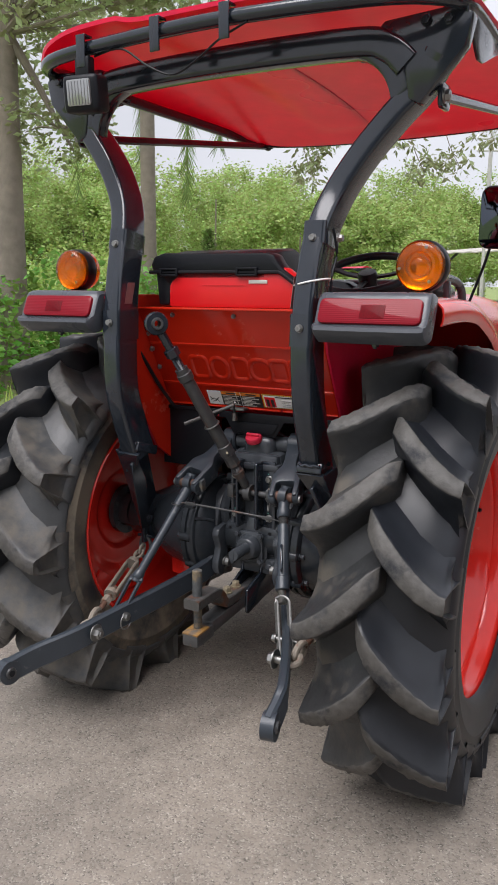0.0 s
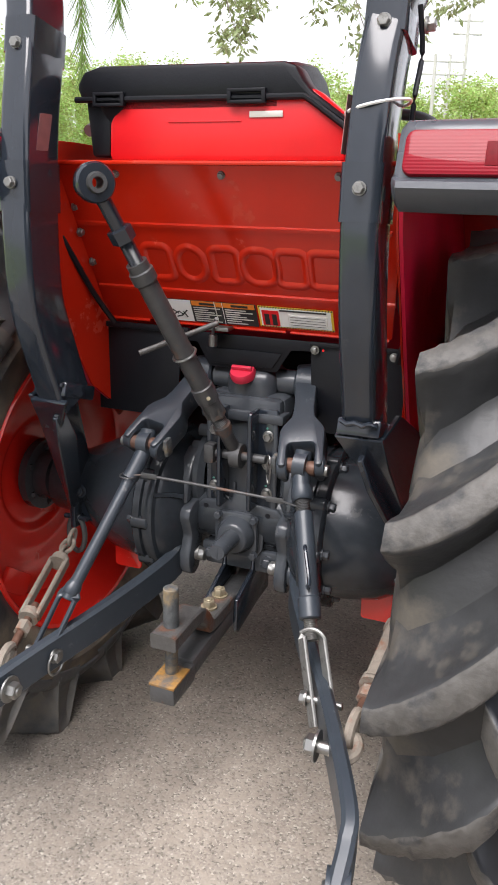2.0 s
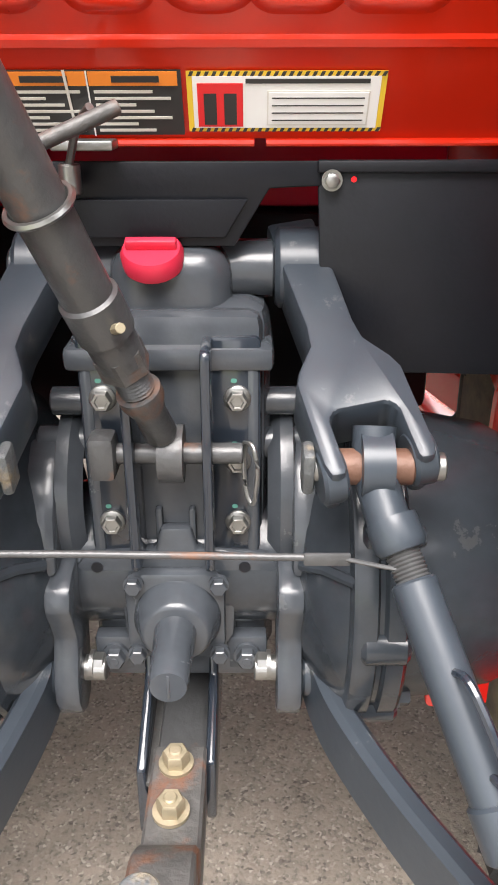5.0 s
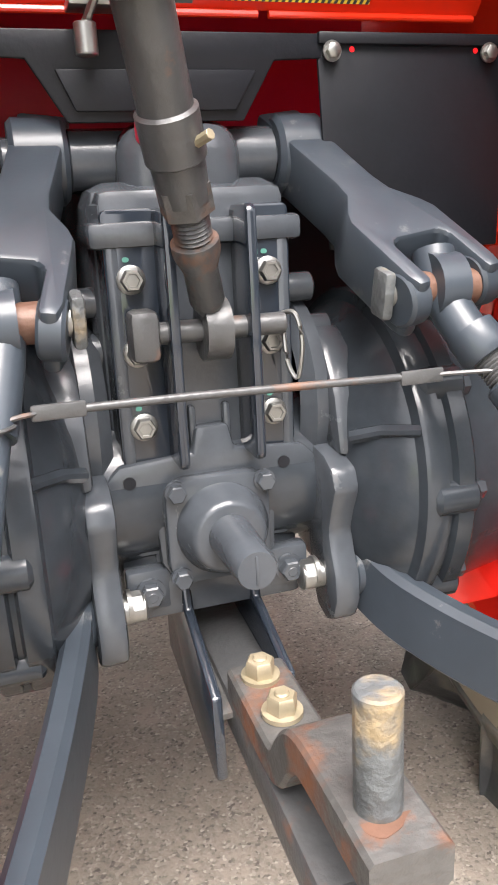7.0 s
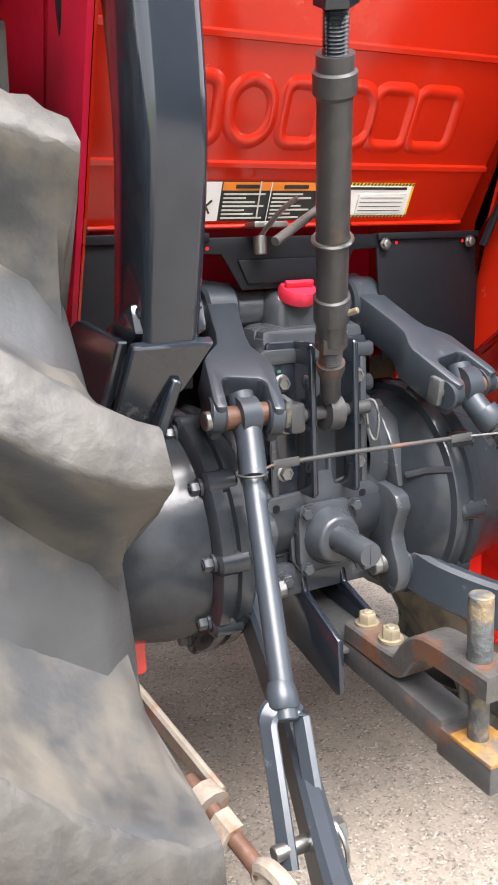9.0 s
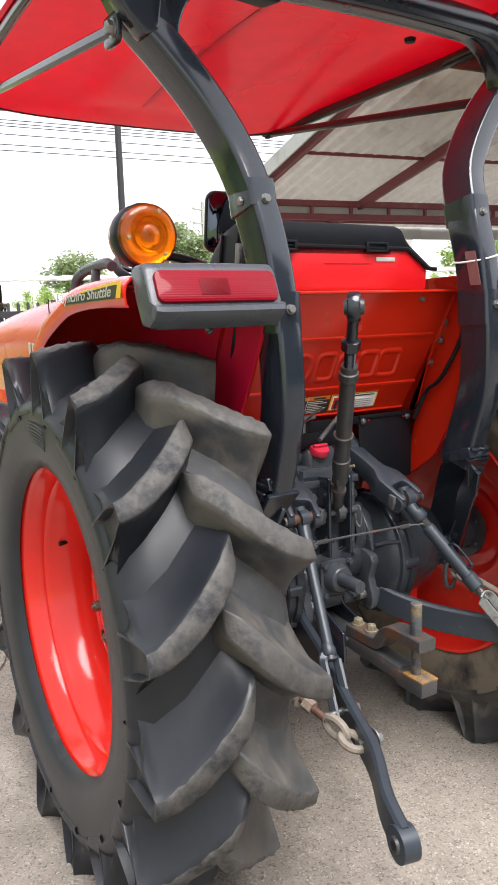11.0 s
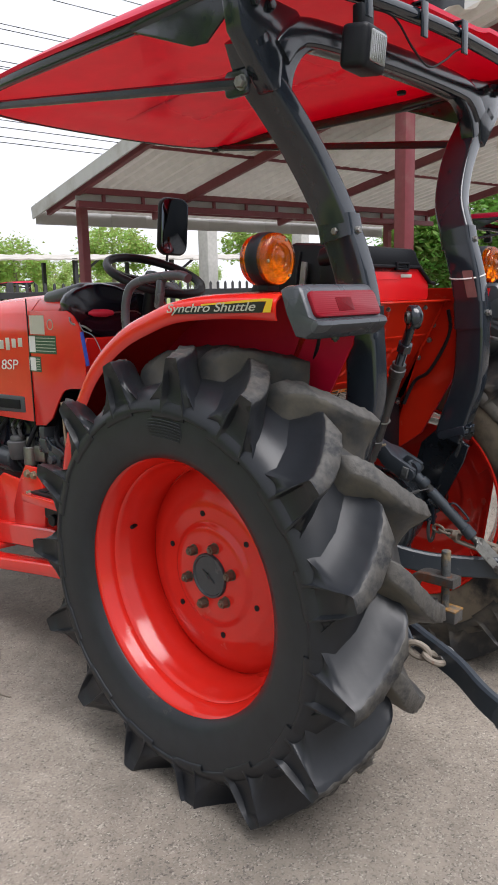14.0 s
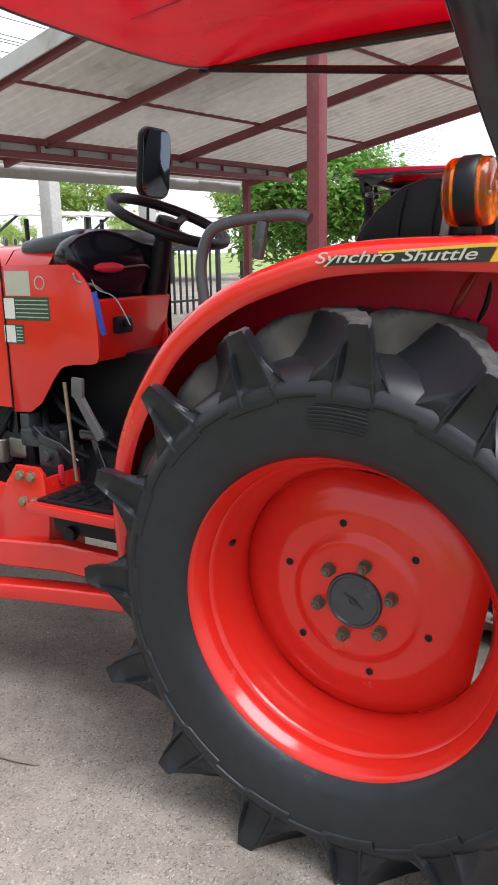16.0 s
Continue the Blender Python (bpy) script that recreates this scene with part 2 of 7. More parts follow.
moulded_lens(REDLENS, 70.0)
CLEARLENS = mat("clear_lens", (0.36, 0.37, 0.37), 0.10, metal=0.55, grain=30, vary=0.05, bump=0.02)
# dark tint stands in for the dim surroundings the mirror would reflect
MIRROR = mat("mirror_glass", (0.10, 0.115, 0.14), 0.03, metal=1.0, grain=10, vary=0.02, bump=0.0)
REFLECTOR = mat("lamp_reflector", (0.75, 0.75, 0.74), 0.2, metal=1.0, grain=30, vary=0.05, bump=0.0)


# ---- mesh tools ----
V = Vector


def join(*bms):
    out = bmesh.new()
    for b in bms:
        me = bpy.data.meshes.new("tmp")
        b.to_mesh(me)
        b.free()
        out.from_mesh(me)
        bpy.data.meshes.remove(me)
    return out


def box(c, s, rot=(0, 0, 0), bev=0.004, seg=2):
    b = bmesh.new()
    bmesh.ops.create_cube(b, size=1)
    bmesh.ops.scale(b, vec=s, verts=b.verts)
    if bev:
        bmesh.ops.bevel(b, geom=b.edges[:], offset=min(bev, 0.45 * min(s)), segments=seg, affect="EDGES", profile=0.5)
    bmesh.ops.transform(b, matrix=pose(*c, *rot), verts=b.verts)
    return b


def frame_of(d, up=(0, 0, 1)):
    d = V(d).normalized()
    u = V(up)
    if abs(d.dot(u)) > 0.98:
        u = V((0, 1, 0))
    side = d.cross(u).normalized()
    return side, side.cross(d).normalized(), d


def lathe(profile, origin, axis, n=32, closed=False):
    """Turns (along, radius) points round an axis."""
    s, u, d = frame_of(axis)
    b, o = bmesh.new(), V(origin)
    rings = []
    for a, r in profile:
        if r < 1e-5:
            rings.append([b.verts.new(o + d * a)])
        else:
            rings.append([b.verts.new(o + d * a + (s * math.cos(k * math.tau / n) + u * math.sin(k * math.tau / n)) * r) for k in range(n)])
    pairs = list(zip(rings, rings[1:])) + ([(rings[-1], rings[0])] if closed else [])
    for p, q in pairs:
        for k in range(n):
            f = [p[k % len(p)], p[(k + 1) % len(p)], q[(k + 1) % len(q)], q[k % len(q)]]
            f = list(dict.fromkeys(f))
            if len(f) > 2:
                b.faces.new(f)
    bmesh.ops.recalc_face_normals(b, faces=b.faces)
    return b


def rod(p0, p1, r, r1=None, n=20, bev=0.0):
    p0, p1 = V(p0), V(p1)
    h = (p1 - p0).length
    r1 = r if r1 is None else r1
    c = bev or min(r, r1) * 0.12
    return lathe([(0, 0), (0, r - c), (c, r), (h - c, r1), (h, r1 - c), (h, 0)], p0, p1 - p0, n)


def hexnut(p0, axis, r, h, washer=0.0):
    s = V(axis).normalized()
    parts = [lathe([(0, 0), (0, r), (h * 0.85, r), (h, r * 0.86), (h, 0)], V(p0) + s * (0.004 if washer else 0), axis, 6)]
    if washer:
        parts.append(lathe([(0, 0), (0, washer), (0.004, washer), (0.004, 0)], p0, axis, 20))
    parts.append(lathe([(0, 0), (0, r * 0.5), (h * 1.35, r * 0.5), (h * 1.45, r * 0.4), (h * 1.45, 0)], p0, axis, 12))
    return join(*parts)


def smooth_path(pts, n=6):
    """Catmull-Rom through the points."""
    pts = [V(p) for p in pts]
    out = []
    for i in range(len(pts) - 1):
        a, b, c, d = pts[max(i - 1, 0)], pts[i], pts[i + 1], pts[min(i + 2, len(pts) - 1)]
        for k in range(n):
            t = k / n
            out.append(0.5 * ((2 * b) + (c - a) * t + (2 * a - 5 * b + 4 * c - d) * t * t + (3 * b - a - 3 * c + d) * t ** 3))
    out.append(pts[-1])
    return out


def sweep(pts, prof, up=(0, 0, 1), scale=None, closed=False):
    """Carries a closed profile of (side, up) points along a path."""
    pts = [V(p) for p in pts]
    b, rings, m = bmesh.new(), [], len(pts)
    for i, p in enumerate(pts):
        if closed:
            d = pts[(i + 1) % m] - pts[i - 1]
        else:
            d = pts[min(i + 1, m - 1)] - pts[max(i - 1, 0)]
        s, u, _ = frame_of(d, up)
        k = scale[i] if scale else (1, 1)
        rings.append([b.verts.new(p + s * x * k[0] + u * y * k[1]) for x, y in prof])
    n = len(prof)
    for p, q in list(zip(rings, rings[1:])) + ([(rings[-1], rings[0])] if closed else []):
        for k in range(n):
            b.faces.new((p[k], p[(k + 1) % n], q[(k + 1) % n], q[k]))
    if not closed:
        b.faces.new(rings[0])
        b.faces.new(rings[-1])
    bmesh.ops.recalc_face_normals(b, faces=b.faces)
    return b


def ring_prof(r, n=12):
    return [(r * math.cos(k * math.tau / n), r * math.sin(k * math.tau / n)) for k in range(n)]


def rect_prof(w, h, c=0.006):
    if c >= 0.008:
        return rounded(w, h, c, 3)
    w, h = w / 2, h / 2
    return [(-w + c, -h), (w - c, -h), (w, -h + c), (w, h - c), (w - c, h), (-w + c, h), (-w, h - c), (-w, -h + c)]


def tube(pts, r, n=12, fine=6, up=(0, 0, 1)):
    return sweep(smooth_path(pts, fine) if fine else pts, ring_prof(r, n), up)


def slab(outline, thick, origin=(0, 0, 0), ex=(1, 0, 0), ey=(0, 0, 1), bev=0.003):
    """A flat plate from a 2D outline, ex and ey its axes, extruded along ex x ey about its middle."""
    ex, ey = V(ex).normalized(), V(ey).normalized()
    nz, o, b = ex.cross(ey).normalized(), V(origin), bmesh.new()
    f = b.faces.new([b.verts.new(o + ex * x + ey * y - nz * thick / 2) for x, y in outline])
    e = bmesh.ops.extrude_face_region(b, geom=[f])
    bmesh.ops.translate(b, vec=nz * thick, verts=[v for v in e["geom"] if isinstance(v, bmesh.types.BMVert)])
    bmesh.ops.recalc_face_normals(b, faces=b.faces)
    if bev:
        sharp = [x for x in b.edges if len(x.link_faces) == 2 and x.calc_face_angle(0) > 0.6]
        bmesh.ops.bevel(b, geom=sharp, offset=min(bev, thick * 0.4), segments=2, affect="EDGES", profile=0.5)
    return b


def rounded(w, h, r=0.01, n=4, cx=0.0, cy=0.0):
    out = []
    for sx, sy, a in ((1, 1, 0), (-1, 1, 90), (-1, -1, 180), (1, -1, 270)):
        for k in range(n + 1):
            t = radians(a + 90 * k / n)
            out.append((cx + sx * (w / 2 - r) + r * math.cos(t), cy + sy * (h / 2 - r) + r * math.sin(t)))
    return out


def grid(fn, nu, nv, thick=0.0):
    """A surface of points fn(u, v), u and v from 0 to 1; thick: solid, along its normals."""
    b = bmesh.new()
    vs = [[b.verts.new(fn(i / nu, j / nv)) for j in range(nv + 1)] for i in range(nu + 1)]
    for i in range(nu):
        for j in range(nv):
            b.faces.new((vs[i][j], vs[i + 1][j], vs[i + 1][j + 1], vs[i][j + 1]))
    bmesh.ops.recalc_face_normals(b, faces=b.faces)
    if thick:
        bmesh.ops.solidify(b, geom=b.faces[:], thickness=thick)
        bmesh.ops.recalc_face_normals(b, faces=b.faces)
    return b


def mesh_of(name, bm, material, angle=38):
    me = bpy.data.meshes.new(name)
    bm.to_mesh(me)
    bm.free()
    me.materials.append(material)
    me.polygons.foreach_set("use_smooth", [True] * len(me.polygons))
    me.set_sharp_from_angle(angle=radians(angle))
    return me


def part(name, bm, material, parent, label="", angle=38):
    ob = new(name, bm if isinstance(bm, bpy.types.Mesh) else mesh_of(name, bm, material, angle))
    ob.parent = parent
    if label:
        ob["label"] = label
    return ob


def thing(name, label, category, group="", kind="", at=(0, 0, 0)):
    ob = new(name)
    ob.location = at
    return tagged(ob, label, category, group, kind)


def solid(name, bm, material, label, category="", group="", kind="", angle=38):
    return tagged(new(name, mesh_of(name, bm, material, angle)), label, category, group, kind)


def moved(bm, m):
    bmesh.ops.transform(bm, matrix=m, verts=bm.verts)
    return bm


def words(text, size, m, material, parent, name="lettering", depth=0.0006, label="", shear=0.0, bold=0.0):
    """Flat lettering as a mesh, its lower left corner at the pose m (x along the line, y up)."""
    cu = bpy.data.curves.new(name, "FONT")
    cu.body, cu.size, cu.extrude, cu.shear, cu.offset = text, size, depth, shear, bold
    tmp = new("tmp", cu)
    me = bpy.data.meshes.new_from_object(tmp.evaluated_get(bpy.context.evaluated_depsgraph_get()))
    bpy.data.objects.remove(tmp)
    bpy.data.curves.remove(cu)
    me.transform(m)
    me.materials.clear()
    me.materials.append(material)
    return part(name, me, material, parent, label)



# ---- the ground ----
def ground_mat():
    m = bpy.data.materials.new("exposed_aggregate_concrete")
    m.use_nodes = True
    n, l = m.node_tree.nodes, m.node_tree.links
    p = n["Principled BSDF"]
    tc = n.new("ShaderNodeTexCoord")
    vor = n.new("ShaderNodeTexVoronoi")
    vor.inputs["Scale"].default_value = 235
    l.new(tc.outputs["Object"], vor.inputs["Vector"])
    sep = n.new("ShaderNodeSeparateColor")
    l.new(vor.outputs["Color"], sep.inputs["Color"])
    stone = n.new("ShaderNodeValToRGB")
    cr = stone.color_ramp
    cr.elements[0].position, cr.elements[0].color = 0.0, (0.110, 0.096, 0.080, 1)
    cr.elements[1].position, cr.elements[1].color = 1.0, (0.44, 0.40, 0.34, 1)
    for pos, c in ((0.22, (0.205, 0.180, 0.152, 1)), (0.82, (0.305, 0.270, 0.228, 1))):
        e = cr.elements.new(pos)
        e.color = c
    l.new(sep.outputs["Red"], stone.inputs["Fac"])
    fine = n.new("ShaderNodeTexNoise")
    fine.inputs["Scale"].default_value, fine.inputs["Detail"].default_value = 85, 9
    l.new(tc.outputs["Object"], fine.inputs["Vector"])
    mix = n.new("ShaderNodeMixRGB")
    mix.inputs["Color2"].default_value = (0.285, 0.248, 0.205, 1)
    rg = n.new("ShaderNodeMapRange")
    rg.inputs["From Min"].default_value, rg.inputs["From Max"].default_value = 0.41, 0.62
    l.new(fine.outputs["Fac"], rg.inputs["Value"])
    l.new(rg.outputs["Result"], mix.inputs["Fac"])
    l.new(stone.outputs["Color"], mix.inputs["Color1"])
    broad = n.new("ShaderNodeTexNoise")
    broad.inputs["Scale"].default_value, broad.inputs["Detail"].default_value = 0.9, 9
    l.new(tc.outputs["Object"], broad.inputs["Vector"])
    br = n.new("ShaderNodeMapRange")
    br.inputs["From Min"].default_value, br.inputs["From Max"].default_value = 0.3, 0.7
    br.inputs["To Min"].default_value, br.inputs["To Max"].default_value = 0.62, 1.06
    l.new(broad.outputs["Fac"], br.inputs["Value"])
    patch = n.new("ShaderNodeTexNoise")
    patch.inputs["Scale"].default_value, patch.inputs["Detail"].default_value = 11, 5
    l.new(tc.outputs["Object"], patch.inputs["Vector"])
    pr = n.new("ShaderNodeMapRange")
    pr.inputs["From Min"].default_value, pr.inputs["From Max"].default_value = 0.3, 0.7
    pr.inputs["To Min"].default_value, pr.inputs["To Max"].default_value = 0.84, 1.14
    l.new(patch.outputs["Fac"], pr.inputs["Value"])
    both = n.new("ShaderNodeMath")
    both.operation = "MULTIPLY"
    l.new(br.outputs["Result"], both.inputs[0])
    l.new(pr.outputs["Result"], both.inputs[1])
    sc = n.new("ShaderNodeVectorMath")
    sc.operation = "SCALE"
    l.new(mix.outputs["Color"], sc.inputs[0])
    l.new(both.outputs[0], sc.inputs["Scale"])
    l.new(sc.outputs["Vector"], p.inputs["Base Color"])
    p.inputs["Roughness"].default_value = 0.8
    bump = n.new("ShaderNodeBump")
    bump.inputs["Strength"].default_value, bump.inputs["Distance"].default_value = 0.75, 0.005
    ad = n.new("ShaderNodeMath")
    ad.operation = "ADD"
    l.new(sep.outputs["Red"], ad.inputs[0])
    l.new(fine.outputs["Fac"], ad.inputs[1])
    l.new(ad.outputs[0], bump.inputs["Height"])
    l.new(bump.outputs["Normal"], p.inputs["Normal"])
    return m


GROUND = ground_mat()
GRASSY = mat("grassy_earth", (0.20, 0.26, 0.08), 0.9, grain=6, vary=0.4, bump=0.3, bscale=20, dirt=(0.26, 0.24, 0.13), dirt_amt=0.2, dirt_scale=0.6)
solid("ground", grid(lambda u, v: (-1500 + 3000 * u, -1500 + 3000 * v, -0.06), 40, 40), GRASSY, "grassy earth that reaches the horizon", kind="structure")
# concrete yard: a slab whose grassy edge lies beyond the tractor's left side
solid("pavement", slab([(-4.6, -14), (60, -14), (60, 26), (2.0, 26), (-4.6, 5.4)], 0.100, (0, 0, -0.010), (1, 0, 0), (0, 1, 0), bev=0.012), GROUND,
      "grey concrete yard with worn exposed aggregate", kind="structure")


# ---- open shed with a corrugated lean-to roof ----
MAROON = mat("maroon_steel_paint", (0.20, 0.045, 0.055), 0.45, grain=20, vary=0.15, bump=0.03, dirt=(0.24, 0.12, 0.11), dirt_amt=0.15, dirt_scale=3)
SHEET = mat("weathered_roof_sheet", (0.56, 0.53, 0.48), 0.55, grain=8, vary=0.15, bump=0.05, dirt=(0.36, 0.31, 0.26), dirt_amt=0.2, dirt_scale=1.2)
glow_through(SHEET, 0.19)
PALE = mat("pale_grey_sheet", (0.50, 0.50, 0.50), 0.5, grain=6, vary=0.12, bump=0.03, dirt=(0.36, 0.34, 0.32), dirt_amt=0.25, dirt_scale=1.5)
CONCRETE = mat("grey_concrete", (0.44, 0.435, 0.41), 0.8, grain=15, vary=0.2, bump=0.1)
GLASS_DARK = mat("dark_glazing", (0.035, 0.038, 0.045), 0.12, grain=5, vary=0.1, bump=0.0)
S0, SA, SB, SLOPE = V((4.03, 7.62, 2.55)), V((0.9873, -0.1593, 0)), V((-0.1593, -0.9873, 0)), 0.175


def shed(a, s, dz=0.0):
    return S0 + SA * a + SB * s + V((0, 0, SLOPE * s + dz))


def wave_roof(u, v):
    a = -0.2 + 6.7 * u
    top = min(7.1, 4.5 + (a + 0.2) * 1.13)
    return shed(a, -0.06 + (top + 0.06) * v, 0.045 * min(1, 12 * v) * max(-0.6, min(0.6, math.sin(a * math.tau / 0.17))))


solid("shed_roof", grid(wave_roof, 640, 12), SHEET, "weathered corrugated roof sheets on a maroon steel frame", kind="structure")


def beam(p, q, w, h, name, label):
    return solid(name, sweep([p, q], rect_prof(w, h, 0.006)), MAROON, label, kind="structure")


for a in (-0.12, 1.45, 3.75, 6.30):
    beam(shed(a, 0.2, -0.075), shed(a, min(7.0, 4.4 + (a + 0.2) * 1.13), -0.075), 0.06, 0.11, "shed_rafter", "maroon painted steel rafter")
for s in (0.25, 2.5, 4.6, 6.8):
    beam(shed(max(-0.2, (s - 4.5) / 1.13 - 0.2), s, -0.035), shed(6.5, s, -0.035), 0.035, 0.035, "shed_purlin", "thin maroon steel purlin")
for z in (2.665, 2.505):
    p, q = S0 + SA * -0.15 + SB * 1.1, S0 + SA * 6.4 + SB * 1.1
    beam(V((p.x, p.y, z)), V((q.x, q.y, z)), 0.06, 0.075, "shed_beam", "maroon painted steel beam")
for k in range(12):
    p = S0 + SA * (0.2 + 0.55 * k) + SB * 1.1
    beam(V((p.x, p.y, 2.53)), V((p.x, p.y, 2.64)), 0.04, 0.04, "shed_brace", "short maroon steel brace")
solid("shed_board", slab([(-0.15, -0.06), (6.4, -0.06), (6.4, 0.10), (-0.15, 0.10)], 0.012, V((S0.x, S0.y, 2.60)) + SB * 1.05, SA, (0, 0, 1), 0.002), PALE, "pale grey eaves board", kind="structure")
for k in range(12):
    solid("shed_fascia", slab([(0.001, 0), (0.556, 0), (0.556, 0.27), (0.001, 0.27)], 0.012, V((S0.x, S0.y, 2.365)) + SA * (-0.18 + 0.553 * k) + SB * (-0.08 - 0.004 * (k % 2)), SA, V((0, 0.03 * math.sin(k * 2.3), 1)), 0.002), PALE, "pale sheet metal fascia panel", kind="structure")
solid("shed_gable", sweep([shed(-0.22, -0.08, -0.03), shed(-0.22, 4.5, -0.03)], rect_prof(0.02, 0.16, 0.004)), PALE, "pale sheet metal barge board", kind="structure")
for x, y, h, w in ((4.17, 7.13, 2.62, 0.11), (10.32, 6.50, 2.62, 0.11), (9.6, 2.0, 3.3, 0.12)):
    solid("shed_post", join(box((x, y, h / 2), (w, w, h), bev=0.006), box((x, y, 0.01), (0.24, 0.24, 0.02), bev=0.003)), MAROON, "maroon painted steel post", kind="structure")
# tall post and the pale box of the upper storey
solid("tall_post", join(box((3.85, 2.15, 2.6), (0.120, 0.120, 5.2), (0, 0, -9), 0.008), box((3.72, 2.22, 3.34), (0.14, 0.10, 0.10), (0, 0, -9), 0.005), box((3.85, 2.15, 0.012), (0.30, 0.30, 0.024), bev=0.003)), MAROON, "tall maroon painted steel post", kind="structure")
beam(shed(0.55, 5.30, -0.10), shed(-0.2, 4.44, -0.10), 0.06, 0.11, "shed_rafter", "maroon painted steel rafter")
solid("shed_gable", sweep([shed(-0.21, 4.53, -0.01), shed(0.60, 5.44, -0.01)], rect_prof(0.02, 0.10, 0.004)), PALE, "pale sheet metal barge board", kind="structure")
solid("upper_box", join(slab([(0, 0), (0.116, 1.283), (2.4, 1.1), (2.2, -0.90)], 1.9, (3.62, 2.93, 4.72), (1, 0.0, 0), (0, 1, 0), 0.02)), PALE, "pale grey sheet metal upper storey box", kind="structure")
solid("upper_glazing", slab([(0.09, -0.90), (1.6, -0.90), (1.6, 0.9), (0.09, 0.9)], 0.03, (3.618, 2.925, 4.72), V((2.2, -0.90, 0)), (0, 0, 1), 0.004), GLASS_DARK, "dark glazed panel of the upper storey", kind="structure")
# unseen walls added right and behind, to darken reflections and block low sky
solid("added_wall_right", box((12.2, -5.5, 1.3), (0.25, 15.0, 2.6), (0, 0, -9), 0.02), mat("dull_plaster", (0.14, 0.135, 0.13), 0.8, grain=4, vary=0.15, bump=0.05), "unseen dull grey wall added on the right", kind="structure")
solid("added_wall_rear", box((6.5, -13.2, 4.2), (13.0, 0.25, 8.4), bev=0.02), bpy.data.materials["dull_plaster"], "unseen dull grey wall added behind the yard", kind="structure")

# ---- the tractor; x to its right, y forward, the rear axle over the origin ----
AXLE = 0.627
tractor = thing("tractor", "red and grey compact farm tractor with a red canopy and large lugged tyres", "tractor")


